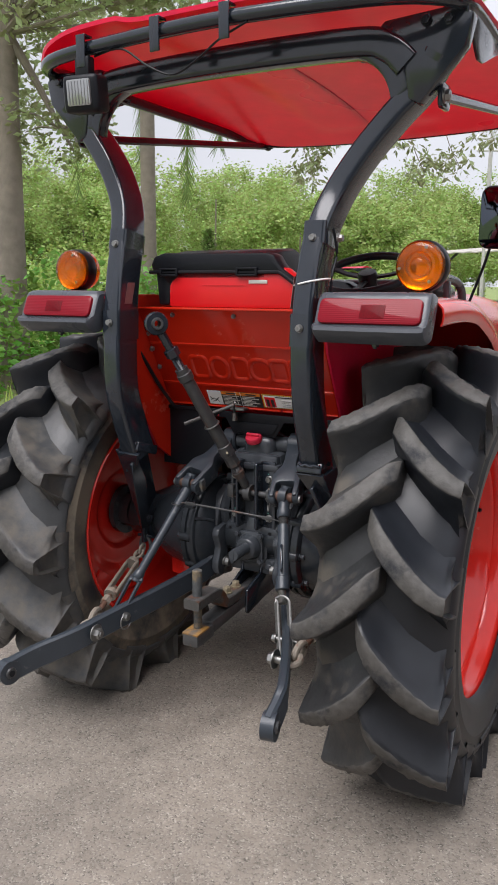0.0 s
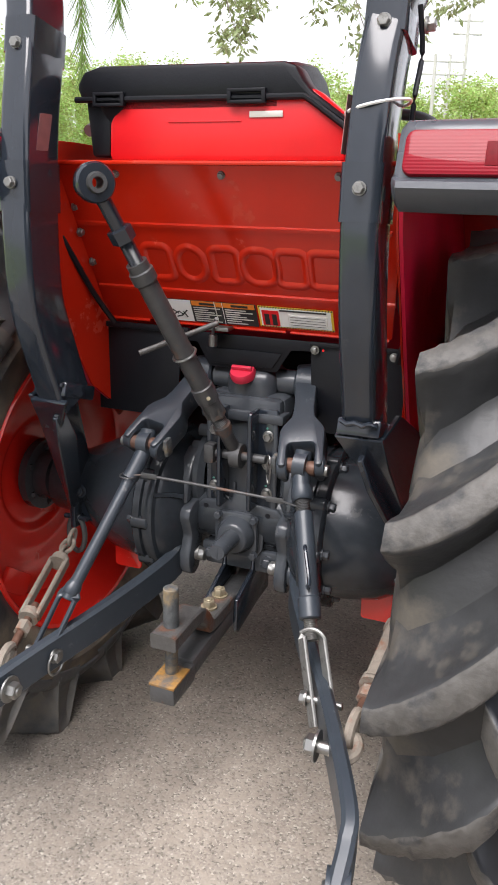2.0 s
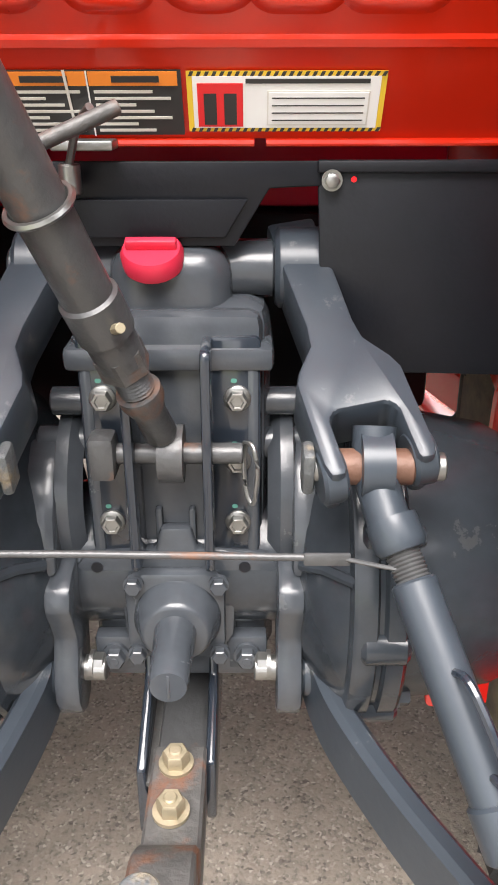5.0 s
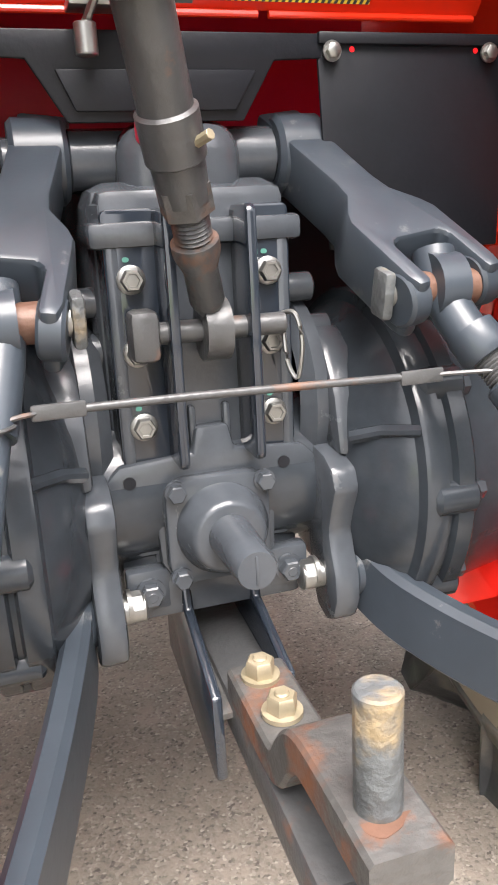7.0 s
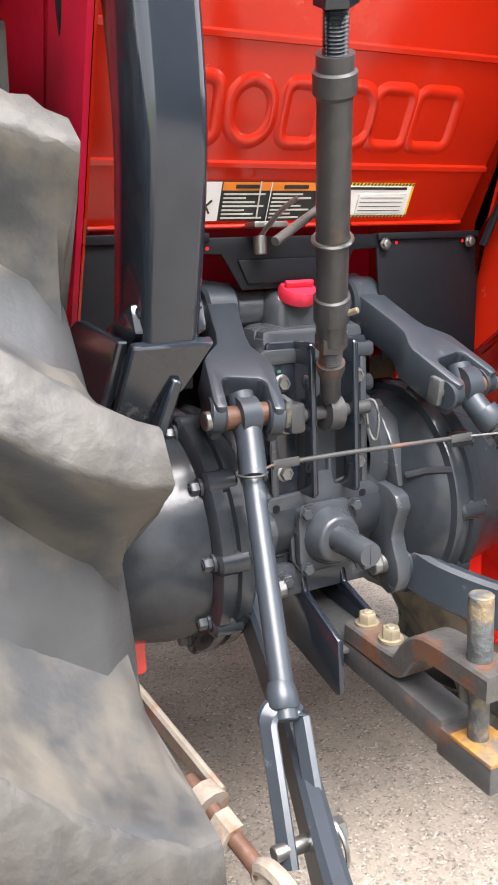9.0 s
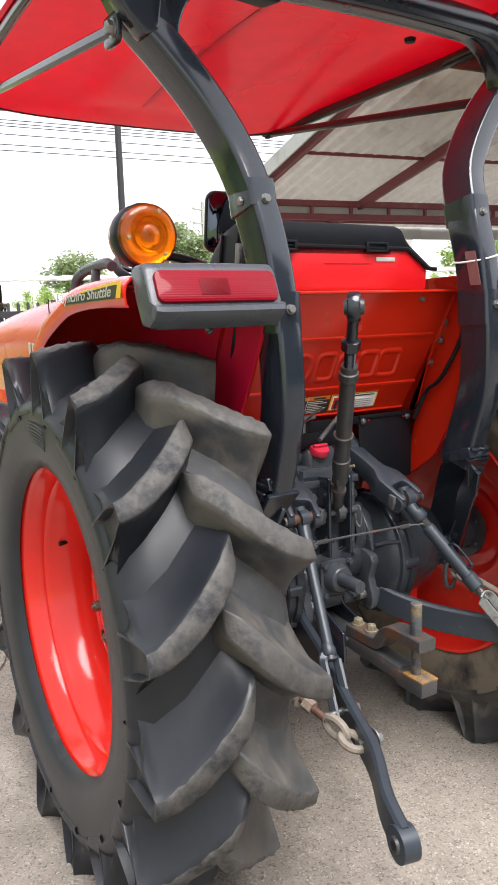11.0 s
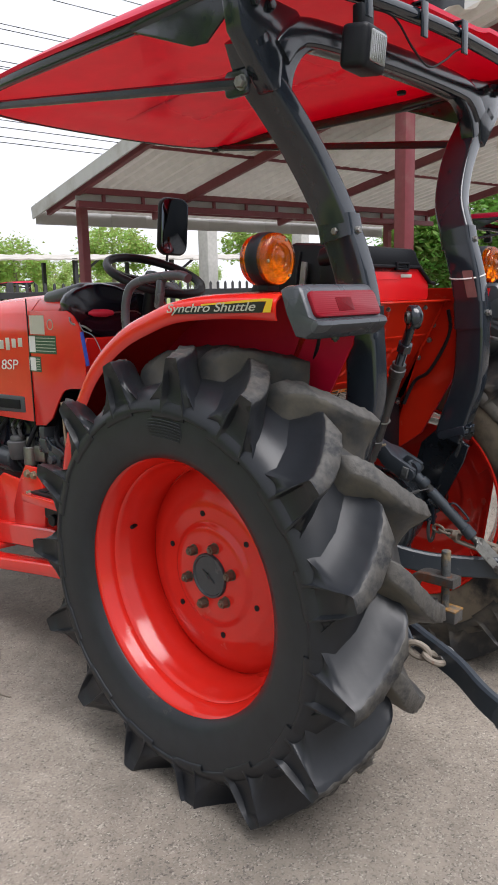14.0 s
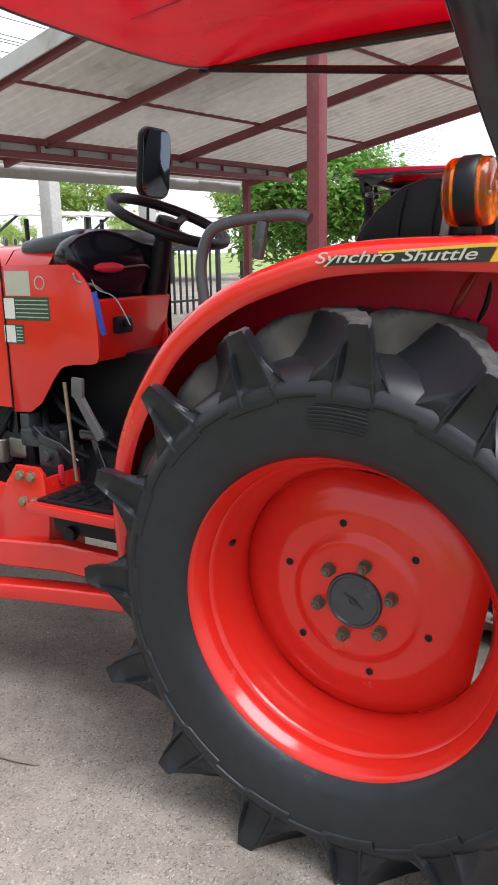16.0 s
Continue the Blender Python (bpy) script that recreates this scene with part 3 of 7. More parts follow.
def wheel_tyre(side, rx, centre, R, crown, bead, half, lugs, material, lug_material, lug_arc, name):
    """A carcass turned round the axle and chevron lugs, each a piece of its own. side: +1 for the right wheel."""
    cx, cy, cz = centre
    h = half
    prof = [(-h * 0.80, bead), (-h * 0.88, bead + 0.008), (-h * 0.955, bead + 0.032), (-h * 1.0, bead + 0.085), (-h * 0.985, bead + 0.14),
            (-h * 0.95, crown - 0.055), (-h * 0.82, crown - 0.022), (-h * 0.5, crown - 0.006), (0, crown), (h * 0.5, crown - 0.006), (h * 0.82, crown - 0.022),
            (h * 0.95, crown - 0.055), (h * 0.985, bead + 0.14), (h * 1.0, bead + 0.096), (h * 1.0 + 0.0025, bead + 0.093), (h * 1.0 + 0.0025, bead + 0.089), (h * 1.0, bead + 0.086), (h * 0.955, bead + 0.032), (h * 0.88, bead + 0.008), (h * 0.80, bead)]
    tyre = part(name, lathe(prof, (0, 0, 0), (1, 0, 0), 72), material, tractor, angle=85)
    tyre.location = centre
    for k in range(7 if R > 0.5 else 0):
        # fine moulded ribs on the outer sidewall
        r, half_arc = bead + 0.062 + 0.0075 * k, 0.15 - 0.008 * abs(k - 3)
        part("sidewall_rib", sweep([(side * (h * 0.990 + 0.0012 * min(k, 4)), -r * math.sin(q), r * math.cos(q)) for q in (0.06 + half_arc * (j / 8 - 1) for j in range(17))], rect_prof(0.0028, 0.0018, 0.0006), (1, 0, 0)), material, tyre)
    for sgn in (-1, 1):
        b, rings, steps, tops = bmesh.new(), [], 24, (5, 6, 7)
        k = R / 0.63
        for i in range(steps + 1):
            q = i / steps
            run = min(q / 0.70, 1.0)
            e = min(1.0, max(0.0, (q - 0.70) / 0.30))
            x = sgn * h * (-0.13 + 1.13 * run)
            ang = lug_arc * (0.35 * run + 0.65 * (1 - (1 - run) ** 1.8))
            nose = max(0.0, 1 - q / 0.16) ** 2
            top = R - 0.012 * run ** 2 - 0.030 * k * nose
            base = crown - 0.016 - 0.045 * run ** 3
            wt = (0.039 - 0.016 * run ** 3 - 0.009 * nose) * k
            lead, trail = (0.150 - 0.012 * run ** 2) * k, (0.056 + 0.060 * run ** 2) * k
            wl = wr = wt
            xo, tuck, hollow = 0.0, 0.0, 0.0
            if e > 0:
                # the end of the lug runs down the shoulder and opens into a hollow wedge
                low = bead + 0.62 * (crown - bead)
                top = top * (1 - e) + (low + 0.004) * e
                base = base * (1 - e) + (low - 0.03) * e
                wl, wr = wt + (0.056 * k - wt) * e ** 0.9, wt + (0.062 * k - wt) * e ** 0.9
                lead = wl + 0.012 * k + 0.080 * k * (1 - e) ** 1.5
                trail = wr + 0.012 * k + 0.070 * k * (1 - e) ** 1.5
                xo, tuck = sgn * (0.006 - 0.004 * e), sgn * -0.030
                hollow = sgn * -0.017 * k * math.sin(math.pi * min(1.0, 1.15 * max(0.0, e - 0.12))) ** 0.7
            ring = []
            for j, (f, sd) in enumerate(((0, -1), (0.12, -1), (0.30, -1), (0.56, -1), (0.86, -1), (0.972, -0.86), (1.008, -0.70), (1.008, 0.70), (0.972, 0.86), (0.86, 1), (0.56, 1), (0.30, 1), (0.12, 1), (0, 1))):
                wide = wl if sd < 0 else wr
                if f >= 1:
                    w = wide * sd
                else:
                    w = sd * (wide + ((lead if sd < 0 else trail) - wide) * (1 - f) ** 2.3)
                r = base + (top - base) * f + (0.0020 * math.sin(2.3 * j + 41 * q) + 0.0016 * math.sin(5.1 * j - 67 * q)) * k * f
                t = ang + w / R
                # angle 0 is the top; it grows towards the back of the wheel
                ring.append(b.verts.new((x + xo + (hollow if f >= 1 else 0.0) + tuck * max(0, 1 - f) ** 2, -r * math.sin(t), r * math.cos(t))))
            rings.append(ring)
        for i, (p, q) in enumerate(zip(rings, rings[1:])):
            for j in range(13):
                face = b.faces.new((p[j], p[j + 1], q[j + 1], q[j]))
                face.material_index = 1 if j in tops and i < 17 else 0
        b.faces.new(rings[0])
        b.faces.new(rings[-1])
        # flat shoulder pad under the lug's end, its lower edge stepped
        pitch, strips, n = math.tau / lugs, [], 14
        for i in range(n + 1):
            t = lug_arc + pitch * (i / n - 0.5) + 0.15 * pitch
            foot = bead + (0.112 + (0.012 if i * 2 > n else 0.0) + 0.006 * (i % (n // 2 + 1)) / n) * k
            strips.append([b.verts.new((sgn * px, -r * math.sin(t), r * math.cos(t))) for px, r in ((0.0, crown + 0.0015), (h * 0.5, crown - 0.0045), (h * 0.82, crown - 0.0205), (h - 0.004, crown - 0.048 * k), (h + 0.001, crown - 0.060 * k), (h + 0.003, foot + 0.003), (h + 0.001, foot), (h * 0.93, foot - 0.004))])
        for p, q in zip(strips, strips[1:]):
            for j in range(7):
                b.faces.new((p[j], p[j + 1], q[j + 1], q[j]))
        bmesh.ops.recalc_face_normals(b, faces=b.faces)
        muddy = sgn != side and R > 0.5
        mat_here = (MUDDY if side > 0 else MUDDY_PALE) if muddy else lug_material
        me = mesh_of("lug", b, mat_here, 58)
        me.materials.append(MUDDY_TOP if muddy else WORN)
        for i in range(lugs):
            lug = part("lug", me, mat_here, tyre)
            lug.rotation_euler = (rx + math.tau * (i + (0.0 if sgn == side else 0.5)) / lugs, 0, 0)
    return tyre


def rear_wheel(side):
    cx = side * 0.572
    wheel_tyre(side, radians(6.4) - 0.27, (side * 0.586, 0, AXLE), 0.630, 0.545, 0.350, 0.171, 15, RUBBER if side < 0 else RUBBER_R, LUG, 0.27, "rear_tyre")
    out = (side, 0, 0)
    o = (cx, 0, AXLE)
    prof = [(-0.135, 0.362), (-0.143, 0.357), (-0.140, 0.349), (-0.120, 0.338), (-0.085, 0.331), (-0.05, 0.306), (-0.03, 0.294), (0.010, 0.292), (0.06, 0.310), (0.078, 0.322), (0.086, 0.324), (0.092, 0.331), (0.110, 0.333), (0.118, 0.340),
            (0.132, 0.345), (0.143, 0.354), (0.147, 0.363), (0.140, 0.368), (0.128, 0.356), (0.09, 0.345), (0.05, 0.330), (0.0, 0.304), (-0.05, 0.320), (-0.128, 0.352)]
    rim = part("rear_rim", lathe(prof, o, out, 72, closed=True), RIM_RED, tractor)
    def face(u, v, side=side):
        """Pressed disc whose edge is cut by flats, so that gaps show beside the rim."""
        t = u * math.tau
        edge = 0.2965
        for a, dist in ((8, 0.272), (98, 0.266)):
            c = math.cos(t - radians(a))
            if c > 0.05:
                edge = min(edge, dist / c)
        rs = (0.0, 0.05, 0.112, 0.130, 0.139, 0.146, 0.154, 0.185, 0.205, 0.222)
        xs = (0.022, 0.022, 0.022, 0.021, 0.017, 0.011, 0.009, 0.010, 0.007, -0.001)
        k = int(round(v * 16))
        if k < 10:
            r, x = rs[k], xs[k]
        else:
            q = (k - 9) / 7
            r, x = 0.222 + (edge - 0.222) * q, -0.001 - 0.014 * q - 0.018 * q ** 2
        return (cx + side * x, -r * math.sin(t), AXLE + r * math.cos(t))

    part("wheel_disc", grid(face, 72, 16, 0.008), RIM_RED, rim)
    for a in (53, 143, 233, 323):
        a = radians(a)
        part("disc_lug", moved(box((0, 0, 0), (0.012, 0.10, 0.075), bev=0.004), pose(cx - side * 0.036, -0.283 * math.sin(a), AXLE + 0.283 * math.cos(a), math.degrees(a), 0, 0)), RIM_RED, rim)
    part("hub_cap", lathe([(0.0, 0.064), (0.026, 0.064), (0.030, 0.061), (0.030, 0.057), (0.026, 0.054), (0.027, 0.01), (0.024, 0.008), (0.024, 0)], o, out, 40), CAST, rim, "dusty black dished hub cover")
    part("cap_mark", box((cx + side * 0.0285, 0.0, AXLE), (0.002, 0.055, 0.004), (35, 0, 0), 0.0005), GREY, rim)
    for k in range(6):
        a = radians(16 + 60 * k)
        p = (cx + side * 0.020, -0.086 * math.sin(a), AXLE + 0.086 * math.cos(a))
        part("wheel_nut", hexnut(p, out, 0.0135, 0.020, 0.016), NUT, rim, "dull brownish wheel nut with grey washer")
    for k in range(6):
        a = radians(-11 + 60 * k)
        p = V((cx + side * 0.0085, -0.172 * math.sin(a), AXLE + 0.172 * math.cos(a)))
        # a black disc gives the shade inside each empty hole
        part("bolt_hole_disc", lathe([(0.0, 0.0), (0.0, 0.0075), (0.0035, 0.0085), (0.0035, 0.0)], p, out, 14), DARK, rim, "black disc for the shade in an empty bolt hole")
    a = radians(72)
    part("valve", rod((cx + side * 0.03, 0.31 * math.sin(a), AXLE + 0.31 * math.cos(a)), (cx + side * 0.06, 0.300 * math.sin(a), AXLE + 0.3 * math.cos(a)), 0.006), DARK, rim)
    # inner hub flange on the axle
    part("axle_flange", join(lathe([(-0.06, 0.0), (-0.06, 0.06), (-0.022, 0.062), (-0.022, 0.088), (-0.002, 0.088), (-0.002, 0)], o, out, 36),
                             *[hexnut((cx - side * 0.02, -0.072 * math.sin(k * math.tau / 6), AXLE + 0.072 * math.cos(k * math.tau / 6)), (-side, 0, 0), 0.009, 0.008) for k in range(6)]), CAST, rim)


for side in (-1, 1):
    rear_wheel(side)


def front_wheel(side):
    c = (side * 0.56, 2.22, 0.415)
    wheel_tyre(side, 0.1, c, 0.415, 0.372, 0.215, 0.125, 14, RUBBER, LUG, 0.30, "front_tyre")
    o, out = c, (side, 0, 0)
    rim = part("front_rim", lathe([(-0.09, 0.222), (-0.08, 0.205), (0, 0.19), (0.08, 0.205), (0.095, 0.222), (0.085, 0.226), (0.07, 0.212), (0, 0.20), (-0.08, 0.215)], o, out, 56, closed=True), RIM_RED, tractor)
    part("wheel_disc", lathe([(0.0, 0.195), (0.03, 0.16), (0.045, 0.10), (0.04, 0.06), (0.04, 0.0), (0.03, 0.0), (0.03, 0.10), (0.015, 0.16), (-0.012, 0.195)], o, out, 48), RIM_RED, rim)
    for k in range(6):
        a = k * math.tau / 6
        part("wheel_nut", hexnut((c[0] + side * 0.04, c[1] + 0.06 * math.sin(a), c[2] + 0.06 * math.cos(a)), out, 0.011, 0.012), BRASS, rim)


for side in (-1, 1):
    front_wheel(side)
part("front_axle", join(rod((-0.50, 2.22, 0.415), (0.50, 2.22, 0.415), 0.055), box((0, 2.22, 0.47), (0.30, 0.16, 0.14), bev=0.02)), CAST, tractor, "dark grey cast front axle")

# ---- rear axle, gearbox and three-point hitch ----
bell = [(0.085, 0.075), (0.114, 0.075), (0.117, 0.098), (0.124, 0.118), (0.138, 0.140), (0.152, 0.156), (0.158, 0.160), (0.161, 0.170), (0.165, 0.172), (0.181, 0.172), (0.184, 0.166), (0.188, 0.166), (0.191, 0.172), (0.206, 0.172), (0.210, 0.168), (0.212, 0.152), (0.25, 0.149), (0.31, 0.138), (0.36, 0.112), (0.43, 0.080), (0.49, 0.075), (0.49, 0.0)]
axle = part("axle_housing", lathe([(-x, r) for x, r in reversed(bell)] + bell, (0, -0.002, AXLE), (1, 0, 0), 64), CASTDARK, tractor,
            "glossy dark grey cast axle housing with bolted flanges")
for side in (-1, 1):
    for k in range(10):
        a = k * math.tau / 10 + 0.31
        part("flange_bolt", hexnut((side * 0.211, -0.002 - 0.153 * math.sin(a), AXLE + 0.153 * math.cos(a)), (side, 0, 0), 0.0095, 0.011, 0.0125), CAST, axle)
        part("flange_boss", rod((side * 0.168, -0.002 - 0.161 * math.sin(a), AXLE + 0.161 * math.cos(a)), (side * 0.2115, -0.002 - 0.161 * math.sin(a), AXLE + 0.161 * math.cos(a)), 0.0165, n=16, bev=0.004), CASTDARK, axle)
    # ribs on the brake housing and the cast ear that carries the lower link
    part("casting_rib", slab([(-0.098, 0.030), (-0.085, 0.085), (-0.060, 0.125), (-0.025, 0.145), (-0.020, 0.120), (-0.05, 0.09), (-0.065, 0.03)], 0.030, (side * 0.126, -0.004, AXLE), (0, 1, 0), (0, 0, 1), 0.006), CAST, axle)
    part("casting_rib", sweep([V((side * 0.120, -0.108, AXLE + 0.050)), V((side * 0.140, -0.128, AXLE + 0.058)), V((side * 0.165, -0.156, AXLE + 0.062))], rect_prof(0.014, 0.012, 0.004)), CASTDARK, axle)
    part("link_ear", slab([(0.0, 0.045), (-0.094, 0.032), (-0.112, 0.022), (-0.119, 0.004), (-0.110, -0.018), (-0.102, -0.042), (-0.108, -0.062), (-0.117, -0.082), (-0.119, -0.106), (-0.110, -0.128), (-0.092, -0.138), (-0.070, -0.131), (-0.056, -0.102), (-0.05, -0.06), (0.0, -0.06)],
                          0.026, (side * 0.110, 0.0, AXLE), (0, 1, 0), (0, 0, 1), 0.005), CAST, axle, "cast ear that carries the lower link")
    part("link_pin", join(rod((side * 0.075, -0.083, 0.536), (side * 0.156, -0.083, 0.536), 0.013), hexnut((side * 0.092, -0.083, 0.540), (-side, 0, 0), 0.0125, 0.011, 0.015)), STEEL, axle, "zinc plated pin and nut")

gear = part("gearbox", box((0, 0.05, 0.74), (0.18, 0.19, 0.33), bev=0.02), CAST, tractor, "dark grey painted gearbox casting with bolted covers")
part("rear_cover", box((0, -0.035, 0.735), (0.165, 0.05, 0.33), bev=0.012), CAST, gear)
part("lift_cylinder_head", join(box((0, 0.02, 0.905), (0.112, 0.12, 0.100), bev=0.030, seg=5)), CAST, gear)
part("cover_flange", box((0, -0.012, 0.862), (0.185, 0.12, 0.022), bev=0.006), CAST, gear)
part("lower_housing", box((0, 0.05, 0.60), (0.19, 0.2, 0.20), bev=0.03), CAST, gear)
part("pto_housing", box((0, -0.03, 0.60), (0.12, 0.05, 0.13), bev=0.012), CAST, gear)
part("foot_bar", box((0, -0.052, 0.535), (0.165, 0.035, 0.045), bev=0.008), CAST, gear)
for side in (-1, 1):
    part("cover_rib", box((side * 0.016, -0.062, 0.688), (0.007, 0.012, 0.05), bev=0.003), CAST, gear)
    part("cover_rib", box((side * 0.074, -0.055, 0.735), (0.012, 0.03, 0.24), bev=0.005), CAST, gear)
    part("spool", rod((side * 0.080, -0.02, 0.805), (side * 0.118, -0.02, 0.805), 0.014), CAST, gear)
    part("spool", rod((side * 0.080, -0.02, 0.762), (side * 0.135, -0.02, 0.762), 0.017), CAST, gear)
    part("housing_neck", lathe([(0.0, 0.085), (0.012, 0.098), (0.024, 0.098), (0.028, 0.085)], (side * 0.088, 0.02, 0.70), (side, 0, 0), 36), CAST, gear)
for sx, sz in ((-0.074, 0.872), (0.068, 0.872)):
    part("cover_bolt", hexnut((sx, -0.045, sz), (0, 0, 1), 0.012, 0.012, 0.014), CAST, gear)
part("oil_cap", join(lathe([(0, 0), (0, 0.0265), (0.012, 0.0275), (0.018, 0.0245), (0.018, 0)], (-0.013, -0.032, 0.938), (0, -0.55, 1), 28), box((-0.013, -0.043, 0.957), (0.044, 0.008, 0.010), (29, 0, 0), 0.002)), PINK, gear, "bright red oil filler cap")
# top link bracket: two angle irons with cap screws
for side in (-1, 1):
    part("bracket_plate", slab(rounded(0.052, 0.215, 0.008), 0.009, (side * 0.034, -0.085, 0.775), (0, 1, 0), (0, 0, 1)), GREY, gear)
    part("bracket_foot", slab(rounded(0.046, 0.215, 0.006), 0.008, (side * 0.058, -0.064, 0.775), (1, 0, 0), (0, 0, 1)), GREY, gear)
    for z in (0.826, 0.765, 0.70):
        part("cap_screw", join(lathe([(0, 0), (0, 0.0125), (0.0025, 0.0122), (0.004, 0.010), (0.004, 0)], (side * 0.060, -0.068, z), (0, -1, 0), 20), lathe([(0.003, 0), (0.003, 0.0098), (0.010, 0.0098), (0.0115, 0.0085), (0.0115, 0.0062), (0.010, 0.0055), (0.0105, 0)], (side * 0.060, -0.068, z), (0, -1, 0), 6)), STEEL, gear, "zinc flange bolt")
        part("paint_dab", slab(rounded(0.0055, 0.004, 0.0018, 3), 0.0006, (side * 0.060 - 0.003, -0.0685, z + 0.0165), (1, 0, 0), (0, 0, 1), 0), TEAL, gear, "green inspection paint dab")
part("bracket_pin", join(rod((-0.062, -0.092, 0.783), (0.065, -0.092, 0.783), 0.0095), box((-0.058, -0.095, 0.783), (0.024, 0.03, 0.042), bev=0.006)), RUSTGREY, gear, "worn steel pin")
part("pin_clip", tube([(0.066, -0.085, 0.79), (0.074, -0.095, 0.79), (0.078, -0.10, 0.765), (0.074, -0.098, 0.735), (0.068, -0.092, 0.745), (0.066, -0.088, 0.77), (0.068, -0.085, 0.79)], 0.0022, 8, 4), STEEL, gear, "bent wire lynch pin")
# flange with two ears over the power take-off
part("pto_flange", join(slab([(-0.098, 0.64), (-0.098, 0.655), (-0.086, 0.667), (-0.02, 0.672), (-0.015, 0.695), (0.015, 0.695), (0.02, 0.672), (0.086, 0.667), (0.098, 0.655), (0.098, 0.64), (0.086, 0.63), (0.058, 0.632),
                              (0.055, 0.57), (0.04, 0.545), (-0.04, 0.545), (-0.055, 0.57), (-0.058, 0.632), (-0.086, 0.63)], 0.016, (0, -0.066, 0), (1, 0, 0), (0, 0, 1), 0.004),
                       slab(rounded(0.098, 0.100, 0.020), 0.018, (-0.002, -0.080, 0.603), (1, 0, 0), (0, 0, 1), 0.005),
                       lathe([(0, 0.043), (0.006, 0.0425), (0.014, 0.038), (0.024, 0.035), (0.028, 0.032), (0.029, 0.029), (0.029, 0)], (0, -0.088, 0.603), (0, -1, 0), 36)), CAST, gear)
for sx in (-0.078, 0.066):
    # black disc in place of the hole's inner shade
    part("ear_hole_disc", lathe([(0, 0), (0, 0.0058), (0.0012, 0.0058), (0.0012, 0)], (sx, -0.0741, 0.652), (0, -1, 0), 16), DARK, gear, "black disc for the shade in a threaded hole")
for sx, sz in ((-0.041, 0.643), (0.041, 0.643), (-0.041, 0.561), (0.041, 0.561)):
    part("socket_bolt", hexnut((sx, -0.088, sz), (0, -1, 0), 0.0085, 0.008, 0.010), CAST, gear)
for sx in (-0.068, 0.068):
    part("foot_bolt", hexnut((sx, -0.070, 0.543), (0, -1, 0), 0.011, 0.010, 0.014), CAST, gear)
    part("foot_pad", box((sx, -0.060, 0.543), (0.042, 0.02, 0.042), bev=0.004), CAST, gear)
part("pto_cap", join(lathe([(0, 0.0), (0, 0.0215), (0.06, 0.0190), (0.097, 0.0178), (0.101, 0.0162), (0.101, 0.0)], (0, -0.088, 0.606), (0, -1, -0.02), 32), box((0, -0.1885, 0.604), (0.003, 0.003, 0.026), bev=0.001)), CAST, gear, "grey shaft cover with a slot")

# rockshaft and lift arms
part("rockshaft", join(rod((-0.15, 0.012, 0.925), (0.15, 0.012, 0.925), 0.021), rod((-0.095, 0.012, 0.925), (0.095, 0.012, 0.925), 0.027)), CAST, tractor)
for side in (-1, 1):
    au = V((side * 0.052, -0.186, -0.118)).normalized()
    av = (V((side, 0, 0)) - au * au.dot(V((side, 0, 0)))).normalized() * side
    half_plan = [(-0.034, 0.0225), (0.02, 0.022), (0.095, 0.0205), (0.116, 0.023), (0.140, 0.039), (0.152, 0.0440), (0.228, 0.0440), (0.240, 0.041), (0.240, 0.029), (0.235, 0.0275), (0.190, 0.0275), (0.183, 0.021)]
    plan = [(x, -y) for x, y in half_plan] + [(x, y) for x, y in reversed(half_plan)]
    arm = part("lift_arm", slab(plan, 0.054, V((side * 0.116, 0.012, 0.926)), au, av, 0.0045), BLUEGREY, tractor, "dark grey forged lift arm with forked end", 30)
    part("arm_boss", rod((side * 0.094, 0.012, 0.925), (side * 0.142, 0.012, 0.925), 0.037, n=32), BLUEGREY, arm)
    for d in (-0.0360, 0.0360):
        part("fork_eye", rod(V((side * 0.168, -0.174, 0.810)) + av * (d - 0.0098), V((side * 0.168, -0.174, 0.810)) + av * (d + 0.0098), 0.022, n=24), BLUEGREY, arm)
    part("rod_pin", join(rod((side * 0.115, -0.174, 0.810), (side * 0.222, -0.174, 0.810), 0.0115)), STEEL, arm)
    part("pin_head", box((side * 0.116, -0.176, 0.810), (0.010, 0.024, 0.038), (12, 0, 0), 0.004), FLAKY, arm)
    part("bushing", rod((side * 0.1385, -0.174, 0.810), (side * 0.1975, -0.174, 0.810), 0.0145), BUSH, arm)

# lift rods: plain on the left, a turnbuckle on the right
lrod = part("lift_rod", join(sweep(smooth_path([(-0.168, -0.160, 0.835), (-0.168, -0.178, 0.800), (-0.176, -0.203, 0.765), (-0.182, -0.218, 0.745)], 4), ring_prof(0.0165, 14)),
                             lathe([(-0.012, 0.0), (-0.012, 0.024), (0.012, 0.024), (0.012, 0)], (-0.168, -0.174, 0.810), (1, 0, 0), 24),
                             rod((-0.180, -0.210, 0.752), (-0.235, -0.376, 0.538), 0.0128),
                             sweep([V((-0.258 - 0.0185, -0.449, 0.438))] + [V((-0.2370 + 0.0185 * math.cos(q), -0.376 + 0.011 * math.sin(q), 0.537 + 0.015 * math.sin(q))) for q in (math.pi * (1 - i / 10) for i in range(11))] + [V((-0.258 + 0.0185, -0.449, 0.438))], rect_prof(0.010, 0.022, 0.004), (0, -0.8, -0.6)),
                             lathe([(0, 0.0128), (0.010, 0.0165), (0.024, 0.0175), (0.028, 0.015), (0.028, 0)], (-0.2285, -0.352, 0.568), (-0.055, -0.166, -0.214), 20)),
           BLUEGREY, tractor, "blue-grey enamelled lift rod with forked end")
